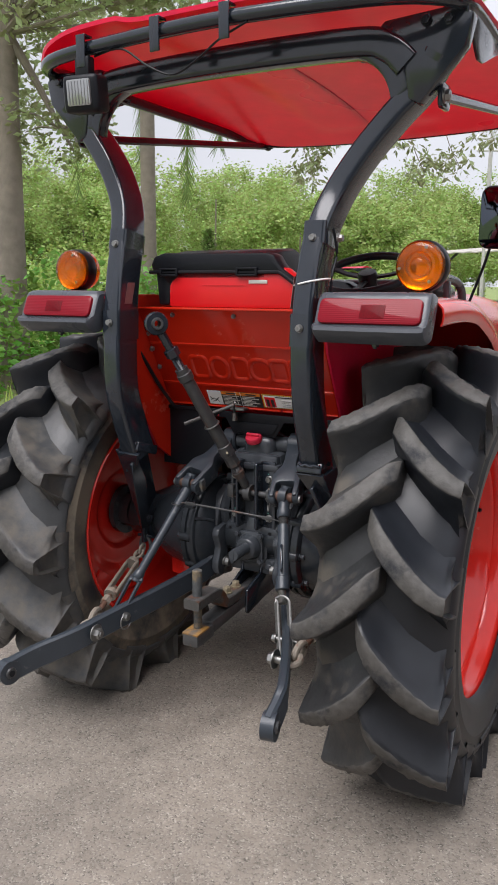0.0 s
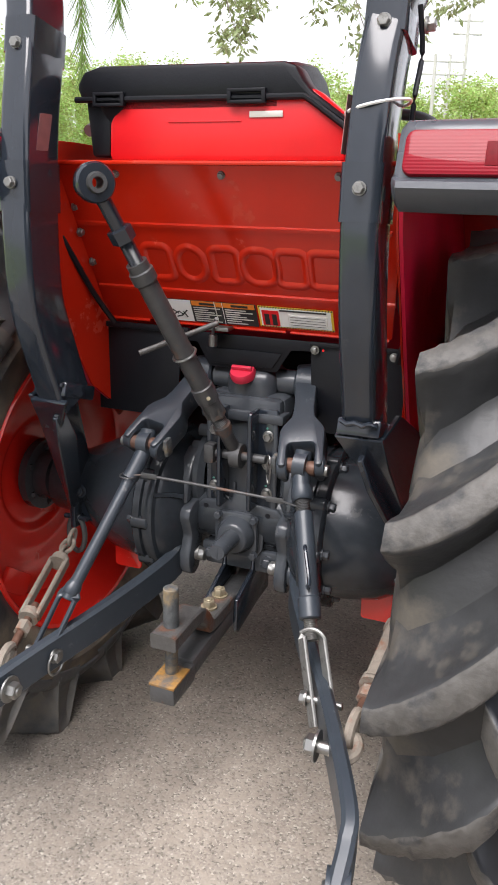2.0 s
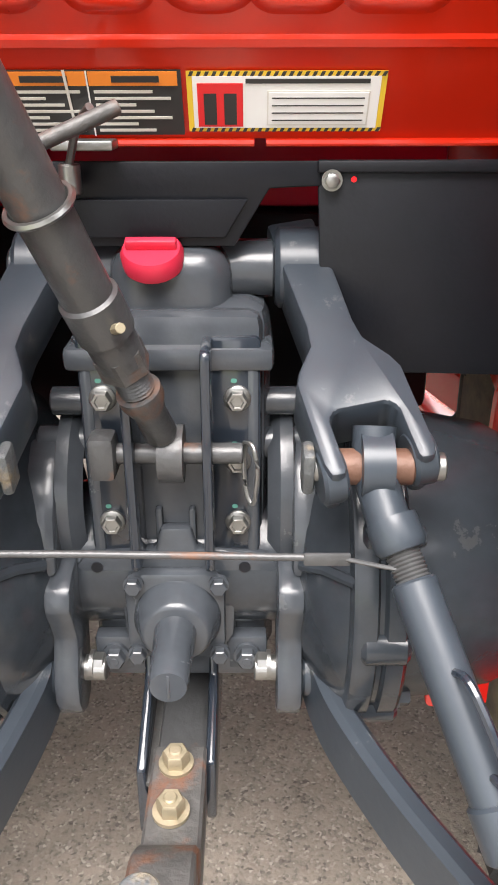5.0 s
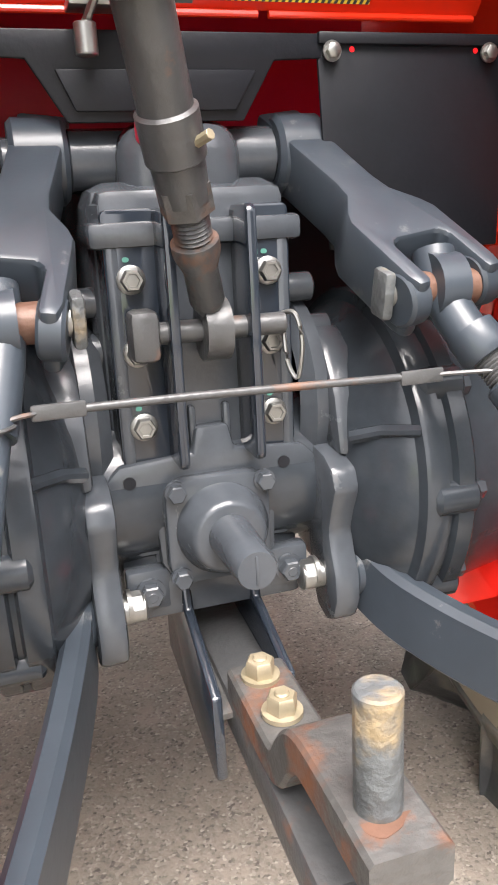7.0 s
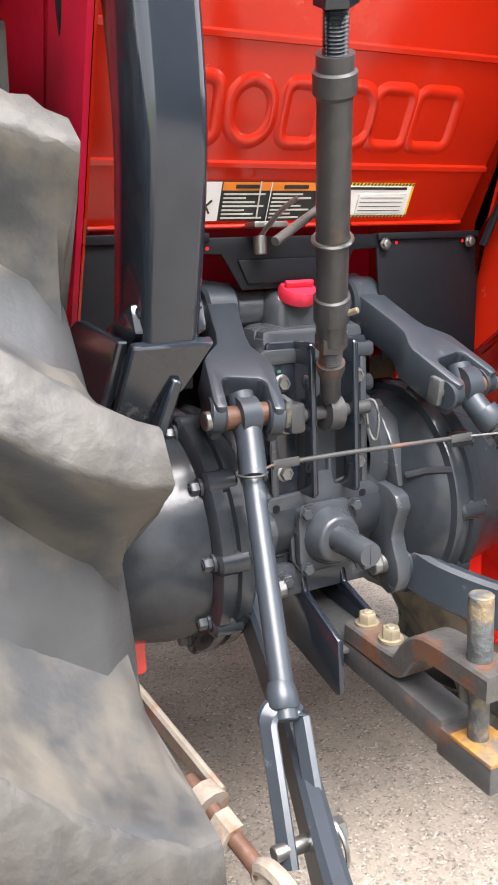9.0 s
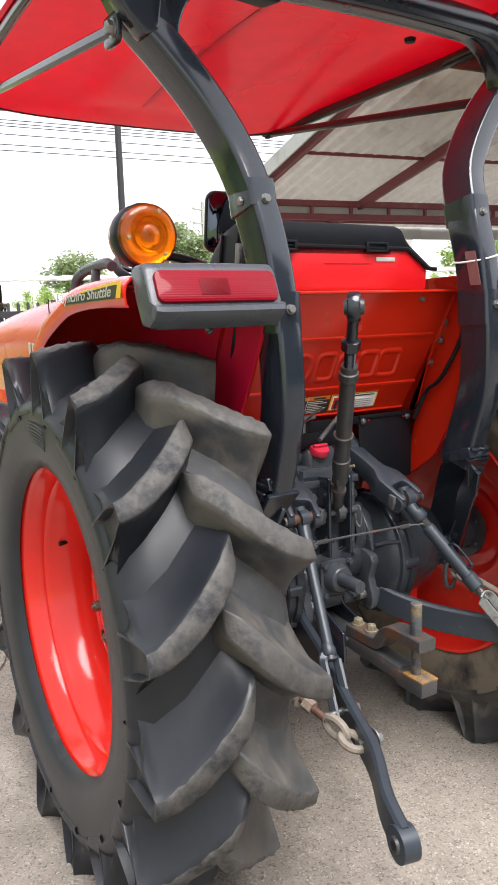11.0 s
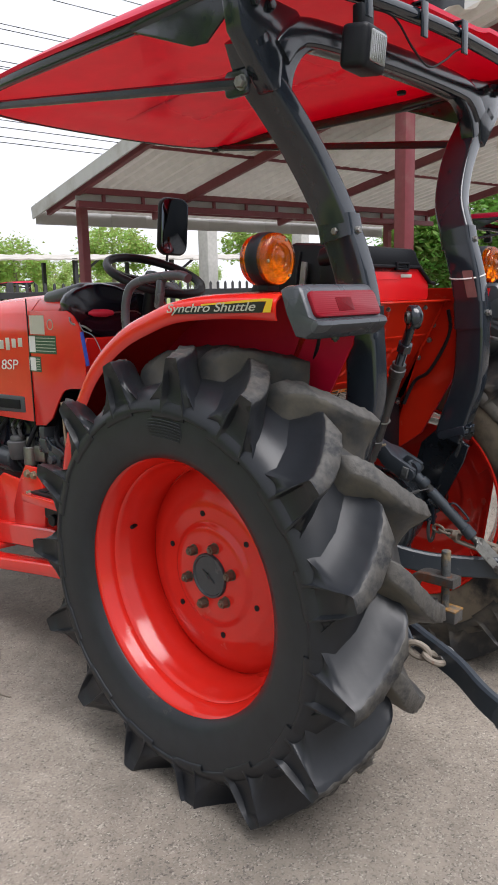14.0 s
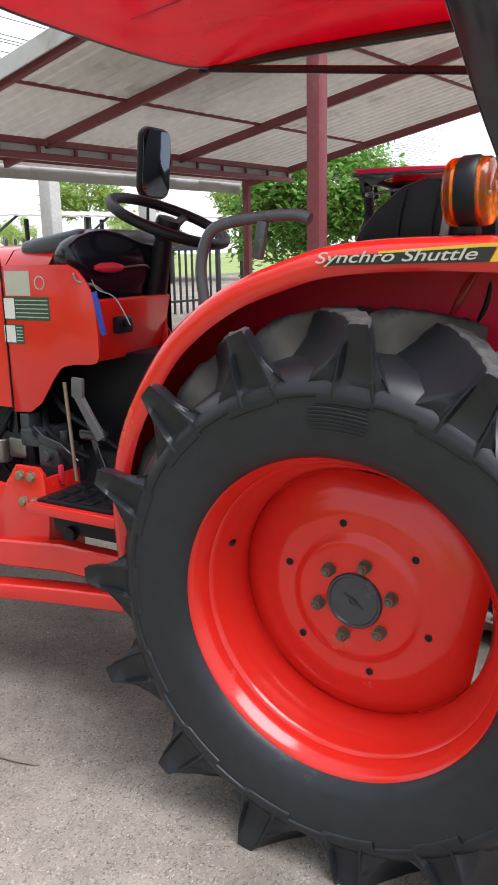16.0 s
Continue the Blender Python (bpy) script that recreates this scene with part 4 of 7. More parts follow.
part("fork_pin", join(rod((-0.288, -0.44, 0.452), (-0.225, -0.44, 0.452), 0.008), hexnut((-0.226, -0.44, 0.452), (1, 0, 0), 0.012, 0.010, 0.014)), STEEL, lrod)
part("ring_clip", sweep([V((-0.222, -0.44 + 0.024 * math.cos(k * math.tau / 18), 0.438 + 0.024 * math.sin(k * math.tau / 18))) for k in range(18)], ring_prof(0.0025, 6), (1, 0, 0), closed=True), STEEL, lrod, "wire ring of a lynch pin")
rrod = part("lift_rod", join(sweep(smooth_path([(0.168, -0.160, 0.838), (0.168, -0.176, 0.806), (0.180, -0.205, 0.768)], 4), ring_prof(0.017, 14)),
                             lathe([(-0.012, 0.0), (-0.012, 0.026), (0.012, 0.026), (0.012, 0)], (0.168, -0.174, 0.812), (1, 0, 0), 24),
                             lathe([(0, 0), (0, 0.020), (0.02, 0.021), (0.026, 0.017), (0.026, 0)], (0.178, -0.200, 0.778), (0.33, -0.62, -0.72), 20),
                             rod((0.193, -0.228, 0.742), (0.252, -0.348, 0.598), 0.0175), rod((0.240, -0.325, 0.626), (0.252, -0.348, 0.597), 0.02)), BLUEGREY, tractor, "grey adjustable lift rod with turnbuckle thread")
part("thread", lathe([(k * 0.0016, 0.0125 + (0.0016 if k % 2 else 0)) for k in range(34)], (0.182, -0.208, 0.767), (0.33, -0.62, -0.72), 16), RUSTGREY, rrod, "oily steel screw thread")
part("thread", lathe([(k * 0.0016, 0.0105 + (0.0014 if k % 2 else 0)) for k in range(26)], (0.250, -0.346, 0.600), (0.33, -0.58, -0.74), 16), STEEL, rrod, "steel screw thread")
part("turn_handle", tube([(0.215, -0.280, 0.700), (0.222, -0.300, 0.705), (0.240, -0.330, 0.668), (0.243, -0.338, 0.652), (0.236, -0.325, 0.648)], 0.0035, 8, 5), GREY, rrod, "wire handle of the turnbuckle")
fork_arc = [V((0.2640 + 0.0185 * math.cos(q), -0.370 + 0.010 * math.sin(q), 0.570 + 0.013 * math.sin(q))) for q in (math.pi * (1 - i / 8) for i in range(9))]
part("fork", sweep([V((0.2975, -0.452, 0.462))] + fork_arc + [V((0.3345, -0.452, 0.462))], rect_prof(0.024, 0.007, 0.002), (0, -0.8, -0.6)), ZINC_DULL, rrod, "dull zinc fork with a rounded bridge")
part("fork_pin", join(rod((0.272, -0.428, 0.497), (0.338, -0.428, 0.497), 0.007), hexnut((0.277, -0.428, 0.497), (-1, 0, 0), 0.011, 0.009, 0.013)), STEEL, rrod)

# lower links with stabiliser chains
for side in (-1, 1):
    up = 0.0 if side < 0 else 0.075
    w = [V((side * 0.136, -0.083, 0.536)), V((side * 0.143, -0.13, 0.511)), V((side * 0.185, -0.28, 0.480 + up * 0.35)), V((side * 0.250, -0.47, 0.446 + up * 0.6)), V((side * 0.290, -0.59, 0.424 + up * 0.75)), V((side * 0.345, -0.69, 0.402 + up * 0.9)),
         V((side * 0.372, -0.765, 0.386 + up))]
    if side > 0:
        w = [V((0.136, -0.083, 0.536)), V((0.155, -0.14, 0.514)), V((0.199, -0.225, 0.496)), V((0.258, -0.333, 0.490)), V((0.330, -0.475, 0.492)), V((0.405, -0.640, 0.487)), V((0.418, -0.685, 0.470)), V((0.421, -0.735, 0.446))]
    link = part("lower_link", join(sweep(smooth_path(w, 5), rect_prof(0.024, 0.070, 0.006)),
                                   lathe([(-0.016, 0.0), (-0.016, 0.033), (0.016, 0.033), (0.016, 0)], w[-1], (1, 0.2 * side, 0), 28),
                                   lathe([(-0.013, 0.0), (-0.013, 0.025), (-0.010, 0.028), (0.010, 0.028), (0.013, 0.025), (0.013, 0)], w[0], (1, 0, 0), 24)), BLUEGREY, tractor, "blue-grey enamelled lower link arm")
    part("link_ball", lathe([(-0.021, 0.009), (-0.021, 0.014), (0, 0.022), (0.021, 0.014), (0.021, 0.009)], w[-1], (1, 0.2 * side, 0), 24), RUSTGREY, link, "worn steel ball eye")
    # black plug fills the eye as its inner shade
    part("eye_hole_plug", lathe([(-0.0215, 0.0), (-0.0215, 0.009), (0.0215, 0.009), (0.0215, 0.0)], w[-1], (1, 0.2 * side, 0), 16), DARK, link)
    b0 = V((-0.262, -0.539, 0.434)) if side < 0 else V((0.338, -0.535, 0.497))
    part("chain_bolt", join(rod(b0 - V((side * 0.02, 0, 0)), b0 + V((side * 0.03, 0, 0)), 0.010), hexnut(b0 - V((side * 0.008, 0, 0)), (-side, 0, 0), 0.016, 0.016, 0.025)), STEEL, link, "large dull zinc bolt with washer")
    # stabiliser chain from the link to the axle
    c0, c1 = b0 + V((side * 0.03, 0.0, -0.002)), V((side * 0.382, -0.125, 0.560))
    d = (c1 - c0).normalized()
    s, u, _ = frame_of(d)
    at = lambda f: c0.lerp(c1, f)

    def ring(f, half, wide, r, e1, e2, name="chain_link"):
        loop = [at(f) + d * half * math.cos(q * math.tau / 18) + e1 * wide * math.sin(q * math.tau / 18) for q in range(18)]
        return part(name, sweep(loop, ring_prof(r, 8), e2, closed=True), TAN, link)

    ring(0.035, 0.026, 0.020, 0.0088, s, u, "end_ring")
    ring(0.135, 0.030, 0.018, 0.0088, u, s, "end_ring")
    ch = part("stabiliser", rod(at(0.19), at(0.46), 0.0085), BUSH, link, "rusty threaded stabiliser rod")
    part("hex_nut", lathe([(0, 0), (0, 0.0155), (0.024, 0.0155), (0.024, 0)], at(0.285), d, 6), TAN, ch, "dusty tan hexagon nut")
    wide, flat = (s, u) if side < 0 else (u, s)
    part("turnbuckle", join(*[sweep([at(0.385) + wide * e, at(0.755) + wide * e], rect_prof(0.010, 0.022, 0.003), flat) for e in (-0.017, 0.017)], *[lathe([(0, 0), (0, 0.021), (0.020, 0.019), (0.020, 0)], at(f) - d * 0.01, d, 12) for f in (0.39, 0.755)]), TAN, ch, "dusty tan open turnbuckle frame")
    for k, f in enumerate((0.80, 0.865, 0.93)):
        e1, e2 = (s, u) if k % 2 else (u, s)
        ring(f, 0.022, 0.013, 0.0048, e1, e2)
    shk = [c1 + V((0, 0, 0.028)) + V((0.021 * math.cos(q * math.tau / 16), 0, 0.044 * math.sin(q * math.tau / 16) - 0.040)) for q in range(16)]
    part("shackle_pin", join(rod(c1 + V((-0.030, 0, 0.028)), c1 + V((0.030, 0, 0.028)), 0.006), box(c1 + V((0, 0, 0.045)), (0.014, 0.030, 0.075), bev=0.003)), GREY, link, "dark pin and hanger plate")
    part("shackle", sweep(shk, ring_prof(0.0062, 8), (0, 1, 0), closed=True), RUSTGREY, link)

# drawbar
hang = part("drawbar_hanger", join(slab([(0.02, 0.08), (-0.06, 0.06), (-0.075, 0.005), (-0.165, -0.035), (-0.168, -0.115), (-0.158, -0.120), (-0.05, -0.095), (0.02, -0.085)], 0.010, (-0.034, 0, 0.515), (0, 1, 0), (0, 0, 1)),
                                   slab([(0.02, 0.08), (-0.06, 0.06), (-0.075, 0.005), (-0.165, -0.025), (-0.168, -0.095), (-0.158, -0.105), (-0.05, -0.085), (0.02, -0.08)], 0.010, (0.033, 0, 0.515), (0, 1, 0), (0, 0, 1)),
                                   box((0.002, -0.05, 0.545), (0.075, 0.03, 0.05), bev=0.008)), GREY, tractor, "grey drawbar frame")
part("channel_floor", box((0.002, -0.10, 0.468), (0.068, 0.13, 0.007), (6, 0, 0), 0.001), RUSTY, hang, "rusty floor of the channel")
bar = part("drawbar", join(box((0.004, -0.165, 0.4535), (0.050, 0.38, 0.038), (4.2, 0, 0), 0.004), box((0.004, -0.392, 0.4290), (0.051, 0.090, 0.038), (2, 0, 0), 0.004)), RUSTGREY, tractor, "grey drawbar with rust and chipped paint")
part("yellow_end", box((0.004, -0.405, 0.4475), (0.0522, 0.066, 0.006), (2, 0, 0), 0.0015), YELLOW, bar, "worn yellow painted drawbar end")
clev = [V((0.002, -0.155, 0.486)), V((0.002, -0.245, 0.484)), V((0.002, -0.272, 0.489)), V((0.002, -0.290, 0.512)), V((0.002, -0.312, 0.530)), V((0.002, -0.345, 0.534)), V((0.002, -0.428, 0.532))]
part("clevis", sweep(smooth_path([p + V((0.002, 0, 0)) for p in clev], 5), rect_prof(0.051, 0.030, 0.003)), RUSTY, bar, "bent clevis plate, grey with rust")
part("rust_ring", slab([((0.0195 + 0.0025 * math.sin(3 * q + 1) + 0.0005 * math.sin(7 * q)) * math.cos(q), (0.0215 + 0.004 * math.sin(2 * q) + 0.0005 * math.sin(9 * q)) * math.sin(q)) for q in (i * math.tau / 40 for i in range(40))], 0.0005, (0.002, -0.392, 0.5476), (1, 0, 0), (0, 1, 0), 0.0), BUSH, bar, "rust bloom round the pin")
part("hitch_pin", join(rod((0.002, -0.392, 0.438), (0.002, -0.392, 0.60), 0.0120, n=28), rod((0.002, -0.392, 0.545), (0.002, -0.392, 0.625), 0.0142, n=28, bev=0.0015)), FLAKY, bar, "worn hitch pin with flaking paint")
for y in (-0.176, -0.229):
    part("drawbar_bolt", hexnut((0.002, y, 0.500), (0, -0.03, 1), 0.0125, 0.014, 0.0165), BRASS, bar, "yellow zinc bolt")
# black disc painted as the shade of a hole in the bar
part("bar_hole_disc", lathe([(0, 0), (0, 0.010), (0.0012, 0.010), (0.0012, 0)], (0.002, -0.118, 0.4715), (0, -0.1, 1), 18), DARK, bar)

# top link, raised and tied up
a, b0 = V((0.002, -0.092, 0.783)), V((-0.147, -0.359, 1.313))
d = (b0 - a).normalized()
top = part("top_link", join(lathe([(0, 0.0), (0.03, 0.0145), (0.06, 0.014), (0.075, 0.019), (0.085, 0.019), (0.088, 0.0)], a, d, 20), lathe([(-0.011, 0), (-0.011, 0.026), (0.011, 0.026), (0.011, 0)], a, (1, 0, 0), 24),
                            lathe([(0.120, 0), (0.120, 0.019), (0.150, 0.020), (0.152, 0.0225), (0.185, 0.0225), (0.187, 0.0195), (0.28, 0.0195), (0.42, 0.019), (0.425, 0.023), (0.445, 0.023), (0.447, 0.0195), (0.462, 0.0195), (0.462, 0)], a, d, 28)), RUSTGREY, tractor,
           "grey top link tube with worn paint and rust")
part("thread", lathe([(0.086 + k * 0.0018, 0.0135 + (0.0018 if k % 2 else 0)) for k in range(22)], a, d, 16), RUSTGREY, top, "oily screw thread")
part("lock_nut", lathe([(0.11, 0.0), (0.11, 0.021), (0.132, 0.021), (0.132, 0.0)], a, d, 6), RUSTY, top, "rusty lock nut")
part("thread", lathe([(0.46 + k * 0.0018, 0.012 + (0.0016 if k % 2 else 0)) for k in range(26)], a, d, 16), GREY, top)
part("lock_nut", lathe([(0.505, 0.0), (0.505, 0.022), (0.528, 0.022), (0.53, 0.017), (0.53, 0.0)], a, d, 6), GREY, top)
L = (b0 - a).length
part("eye", join(lathe([(0.52, 0.0), (0.525, 0.013), (L - 0.035, 0.013), (L - 0.02, 0.016), (L - 0.02, 0)], a, d, 18), lathe([(-0.014, 0.018), (-0.014, 0.030), (-0.010, 0.033), (0.010, 0.033), (0.014, 0.030), (0.014, 0.018)], b0, (0.75, -0.66, 0), 28, closed=True)), GREY, top)
part("ball", lathe([(-0.022, 0.0105), (-0.022, 0.0155), (0, 0.0215), (0.022, 0.0155), (0.022, 0.0105)], b0, (0.75, -0.66, 0), 24, closed=True), RUSTGREY, top, "worn steel ball")
part("ball_hole", lathe([(-0.0212, 0.0095), (-0.0212, 0.0108), (0.0212, 0.0108), (0.0212, 0.0095)], b0, (0.75, -0.66, 0), 18, closed=True), RUSTY, top)
part("turning_bar", rod((-0.148, -0.226, 1.008), (-0.016, -0.155, 1.066), 0.0055, n=10), RUSTY, top, "rusty turning bar")
part("collar_wire", sweep([a + d * 0.262 + (frame_of(d)[0] * math.cos(k * math.tau / 20) + frame_of(d)[1] * math.sin(k * math.tau / 20)) * 0.0225 for k in range(20)], ring_prof(0.0028, 6), d, closed=True), STEEL, top)
part("grease_nipple", rod(a + d * 0.16 + V((0.012, -0.018, 0)), a + d * 0.165 + V((0.020, -0.028, 0)), 0.004, n=8), BRASS, top)

# wire strap between the lift rods
strap = part("wire_strap", join(sweep([(-0.150, -0.215, 0.757), (-0.05, -0.214, 0.756), (0.05, -0.212, 0.753), (0.140, -0.210, 0.750)], ring_prof(0.0030, 10)),
                                tube([(-0.185, -0.222, 0.752), (-0.165, -0.222, 0.757), (-0.150, -0.215, 0.757)], 0.0018, 6, 4), tube([(0.195, -0.232, 0.752), (0.17, -0.225, 0.752), (0.140, -0.210, 0.750)], 0.0018, 6, 4),
                                box((-0.138, -0.216, 0.757), (0.036, 0.004, 0.011), bev=0.002), box((0.130, -0.212, 0.750), (0.036, 0.004, 0.011), bev=0.002),
                                sweep([V((-0.184 + 0.018 * math.cos(k * math.tau / 14), -0.218 + 0.018 * math.sin(k * math.tau / 14), 0.752)) for k in range(14)], ring_prof(0.0016, 6), closed=True)), RUSTGREY, tractor, "twisted wire strap tied between the lift rods")

# ---- rear panel, mud plates and fenders ----
P0, P1 = V((0, -0.022, 1.040)), V((0, -0.190, 1.352))
PU = (P1 - P0).normalized()
PN = V((1, 0, 0)).cross(PU)


def on_panel(x, h, out=0.0):
    return P0 + V((x, 0, 0)) + PU * h + PN * out


PH = (P1 - P0).length
panel = part("rear_panel", join(slab([(-0.352, PH), (-0.349, 0.0), (0.290, 0.0), (0.330, PH)], 0.004, P0, (1, 0, 0), PU, 0.001), box(on_panel(-0.01, PH, 0.004), (0.69, 0.028, 0.008), (0, 0, 0), 0.003)), PANEL_RED, tractor, "glossy orange-red sheet metal rear panel")
for h in (0.080, 0.228):
    part("panel_rib", sweep([on_panel(-0.335, h, 0.002), on_panel(0.30, h, 0.002)], [(-0.005, 0), (-0.003, 0.004), (0.003, 0.004), (0.005, 0)], PN), PANEL_RED, panel)
for x in (-0.215, 0.0, 0.214):
    part("panel_bolt", hexnut(on_panel(x, PH - 0.022, 0.002), PN, 0.0058, 0.005, 0.0072), ZINC_DULL, panel, "zinc bolt with washer")
for x0, x1 in ((-0.345, -0.235), (-0.225, -0.075), (-0.065, 0.075), (0.085, 0.285)):
    part("panel_lip", sweep([on_panel(x0, -0.002, 0.004), on_panel(x1, -0.002, 0.004)], rect_prof(0.006, 0.007, 0.002), PN), PANEL_RED, panel, "folded lower lip of the panel")
# raised maker's mark, kept to plain block shapes
for k, (x0, w) in enumerate(((-0.205, 0.058), (-0.132, 0.058), (-0.058, 0.056), (0.006, 0.072), (0.076, 0.060), (0.142, 0.070))):
    o = on_panel(x0 + w / 2, 0.145, 0.0035)
    out = rounded(w, 0.074, 0.030 if k in (1, 3) else 0.015, 6)
    pts = [o + V((1, 0, 0)) * x + PU * y for x, y in out]
    part("raised_mark", sweep(pts, [(-0.010, -0.002), (-0.0065, 0.0), (-0.003, 0.0018), (0.003, 0.0018), (0.0065, 0.0), (0.010, -0.002)], PN, closed=True), PANEL_RED, panel)


def label_on(name, x0, x1, h0, h1, out, material, parent=panel):
    return part(name, slab([(x0, h0), (x1, h0), (x1, h1), (x0, h1)], 0.0008, P0 + PN * out, (1, 0, 0), PU, 0), material, parent)


B, T = 0.005, 0.059
label_on("warning_label", -0.179, 0.018, B, T, 0.0036, BLACKLBL)
label_on("white_field", -0.178, -0.127, B + 0.001, T - 0.001, 0.0046, WHITE)
for x0 in (-0.125, -0.054):
    label_on("orange_field", x0, x0 + 0.069, T - 0.012, T - 0.001, 0.0046, ORANGELBL)
    for r in range(7):
        w = 0.06 - 0.014 * ((r * 7 + int(x0 * 100)) % 3)
        label_on("print_bar", x0 + 0.003, x0 + 0.003 + w, B + 0.0035 + r * 0.0054, B + 0.0056 + r * 0.0054, 0.0046, SILVERLBL)
    label_on("print_bar", x0 + 0.018, x0 + 0.055, T - 0.009, T - 0.004, 0.0054, BLACKLBL)
label_on("divider", -0.0556, -0.0545, B, T, 0.0054, WHITE)
for pts in (((-0.170, 0.022), (-0.158, 0.030), (-0.150, 0.022)), ((-0.165, 0.016), (-0.152, 0.020), (-0.138, 0.034)), ((-0.148, 0.030), (-0.140, 0.016)), ((-0.172, 0.034), (-0.160, 0.024))):
    part("pictogram_stroke", sweep([on_panel(x, h, 0.0052) for x, h in pts], rect_prof(0.0028, 0.0008, 0.0002), PN), BLACKLBL, panel)
label_on("striped_label", 0.022, 0.178, B + 0.003, T - 0.001, 0.0036, YELLOWLBL)
for k in range(26):
    x = 0.0235 + k * 0.006
    for h in (B + 0.003, T - 0.0045):
        part("stripe", slab([(x, h), (x + 0.0028, h), (x + 0.0045, h + 0.0035), (x + 0.0017, h + 0.0035)], 0.0006, P0 + PN * 0.0045, (1, 0, 0), PU, 0), BLACKLBL, panel)
label_on("white_field", 0.0265, 0.1735, B + 0.0066, T - 0.0046, 0.0046, WHITE)
label_on("red_picture", 0.030, 0.066, B + 0.008, T - 0.010, 0.0053, CLEAN_RED)
for x0 in (0.035, 0.051):
    label_on("grey_picture", x0, x0 + 0.010, B + 0.010, T - 0.018, 0.0058, BLACKLBL)
label_on("grey_box", 0.085, 0.166, B + 0.009, T - 0.016, 0.0052, SILVERLBL)
label_on("white_box", 0.0862, 0.1648, B + 0.0102, T - 0.0172, 0.0058, WHITE)
label_on("print_bar", 0.068, 0.165, T - 0.010, T - 0.0065, 0.0053, BLACKLBL)
for r in range(4):
    label_on("print_bar", 0.089, 0.162, B + 0.0135 + 0.0062 * r, B + 0.0143 + 0.0062 * r, 0.0063, BLACKLBL)
part("crease_mark", sweep([on_panel(-0.07, 0.01, 0.006), on_panel(-0.072, 0.06, 0.006)], rect_prof(0.0022, 0.0006, 0.0001), PN), SILVERLBL, panel)

under = part("mud_plate", join(slab([(-0.37, 0.0), (-0.160, 0.0), (-0.172, -0.20), (-0.37, -0.20)], 0.005, (0, -0.024, 1.026), (1, 0, 0), (0, 0, 1)), box((-0.255, -0.03, 1.022), (0.23, 0.010, 0.012), bev=0.002)), DARK, tractor, "matt black plastic mud plate")
part("mud_plate", join(slab([(0.128, 0.0), (0.325, 0.0), (0.32, -0.19), (0.138, -0.185)], 0.005, (0, -0.024, 1.022), (1, 0, 0), (0, 0, 1)), box((0.228, -0.029, 1.018), (0.20, 0.008, 0.010), bev=0.002)), DARK, tractor, "matt black plastic mud plate")
mid = part("middle_plate", join(slab([(-0.165, 0.0), (0.132, 0.0), (0.132, -0.020), (0.088, -0.022), (0.058, -0.070), (-0.093, -0.070), (-0.122, -0.022), (-0.165, -0.020)], 0.004, (0, -0.026, 1.022), (1, 0, 0), (0, 0, 1)),
                                slab([(-0.100, -0.03), (0.070, -0.03), (0.050, -0.062), (-0.086, -0.062)], 0.004, (0, -0.031, 1.022), (1, 0, 0), (0, 0, 1), 0.0015)), DARK, tractor, "black folded shield plate")
for x in (-0.176, 0.14, 0.299, -0.35):
    part("plate_bolt", join(lathe([(0, 0), (0, 0.0088), (0.002, 0.0088), (0.002, 0)], (x, -0.032, 1.007), (0, -1, 0), 18), lathe([(0, 0), (0, 0.0065), (0.006, 0.0065), (0.007, 0.005), (0.007, 0)], (x, -0.033, 1.007), (0, -1, 0), 6)), STEEL, mid)
for x in (-0.145, 0.158, 0.283):
    part("red_plug", lathe([(0, 0), (0, 0.0024), (0.001, 0.0024), (0.001, 0)], (x, -0.0345, 1.008), (0, -1, 0), 12), CLEAN_RED, mid)
part("hanging_hook", join(rod((-0.075, -0.05, 1.022), (-0.075, -0.05, 0.998), 0.009), tube([(-0.075, -0.05, 1.02), (-0.06, -0.08, 1.05), (-0.045, -0.10, 1.065)], 0.0035, 8, 4), box((-0.062, -0.045, 1.036), (0.05, 0.03, 0.008), bev=0.002)), STEEL, mid)
# body under the seat, seen past the plates
inner = part("inner_body", box((-0.01, 0.38, 1.075), (0.62, 0.30, 0.25), bev=0.01), UNDER_RED, tractor, "dark red body under the platform")
part("inner_top", box((0.0, 0.13, 1.19), (0.62, 0.26, 0.02), bev=0.004), UNDER_RED, inner)
# black box stands in for the deep shade below the red body
part("inner_shade_box", box((0.0, 0.34, 0.82), (0.60, 0.22, 0.25), bev=0.01), DARK, inner, "black box for the shade under the platform")

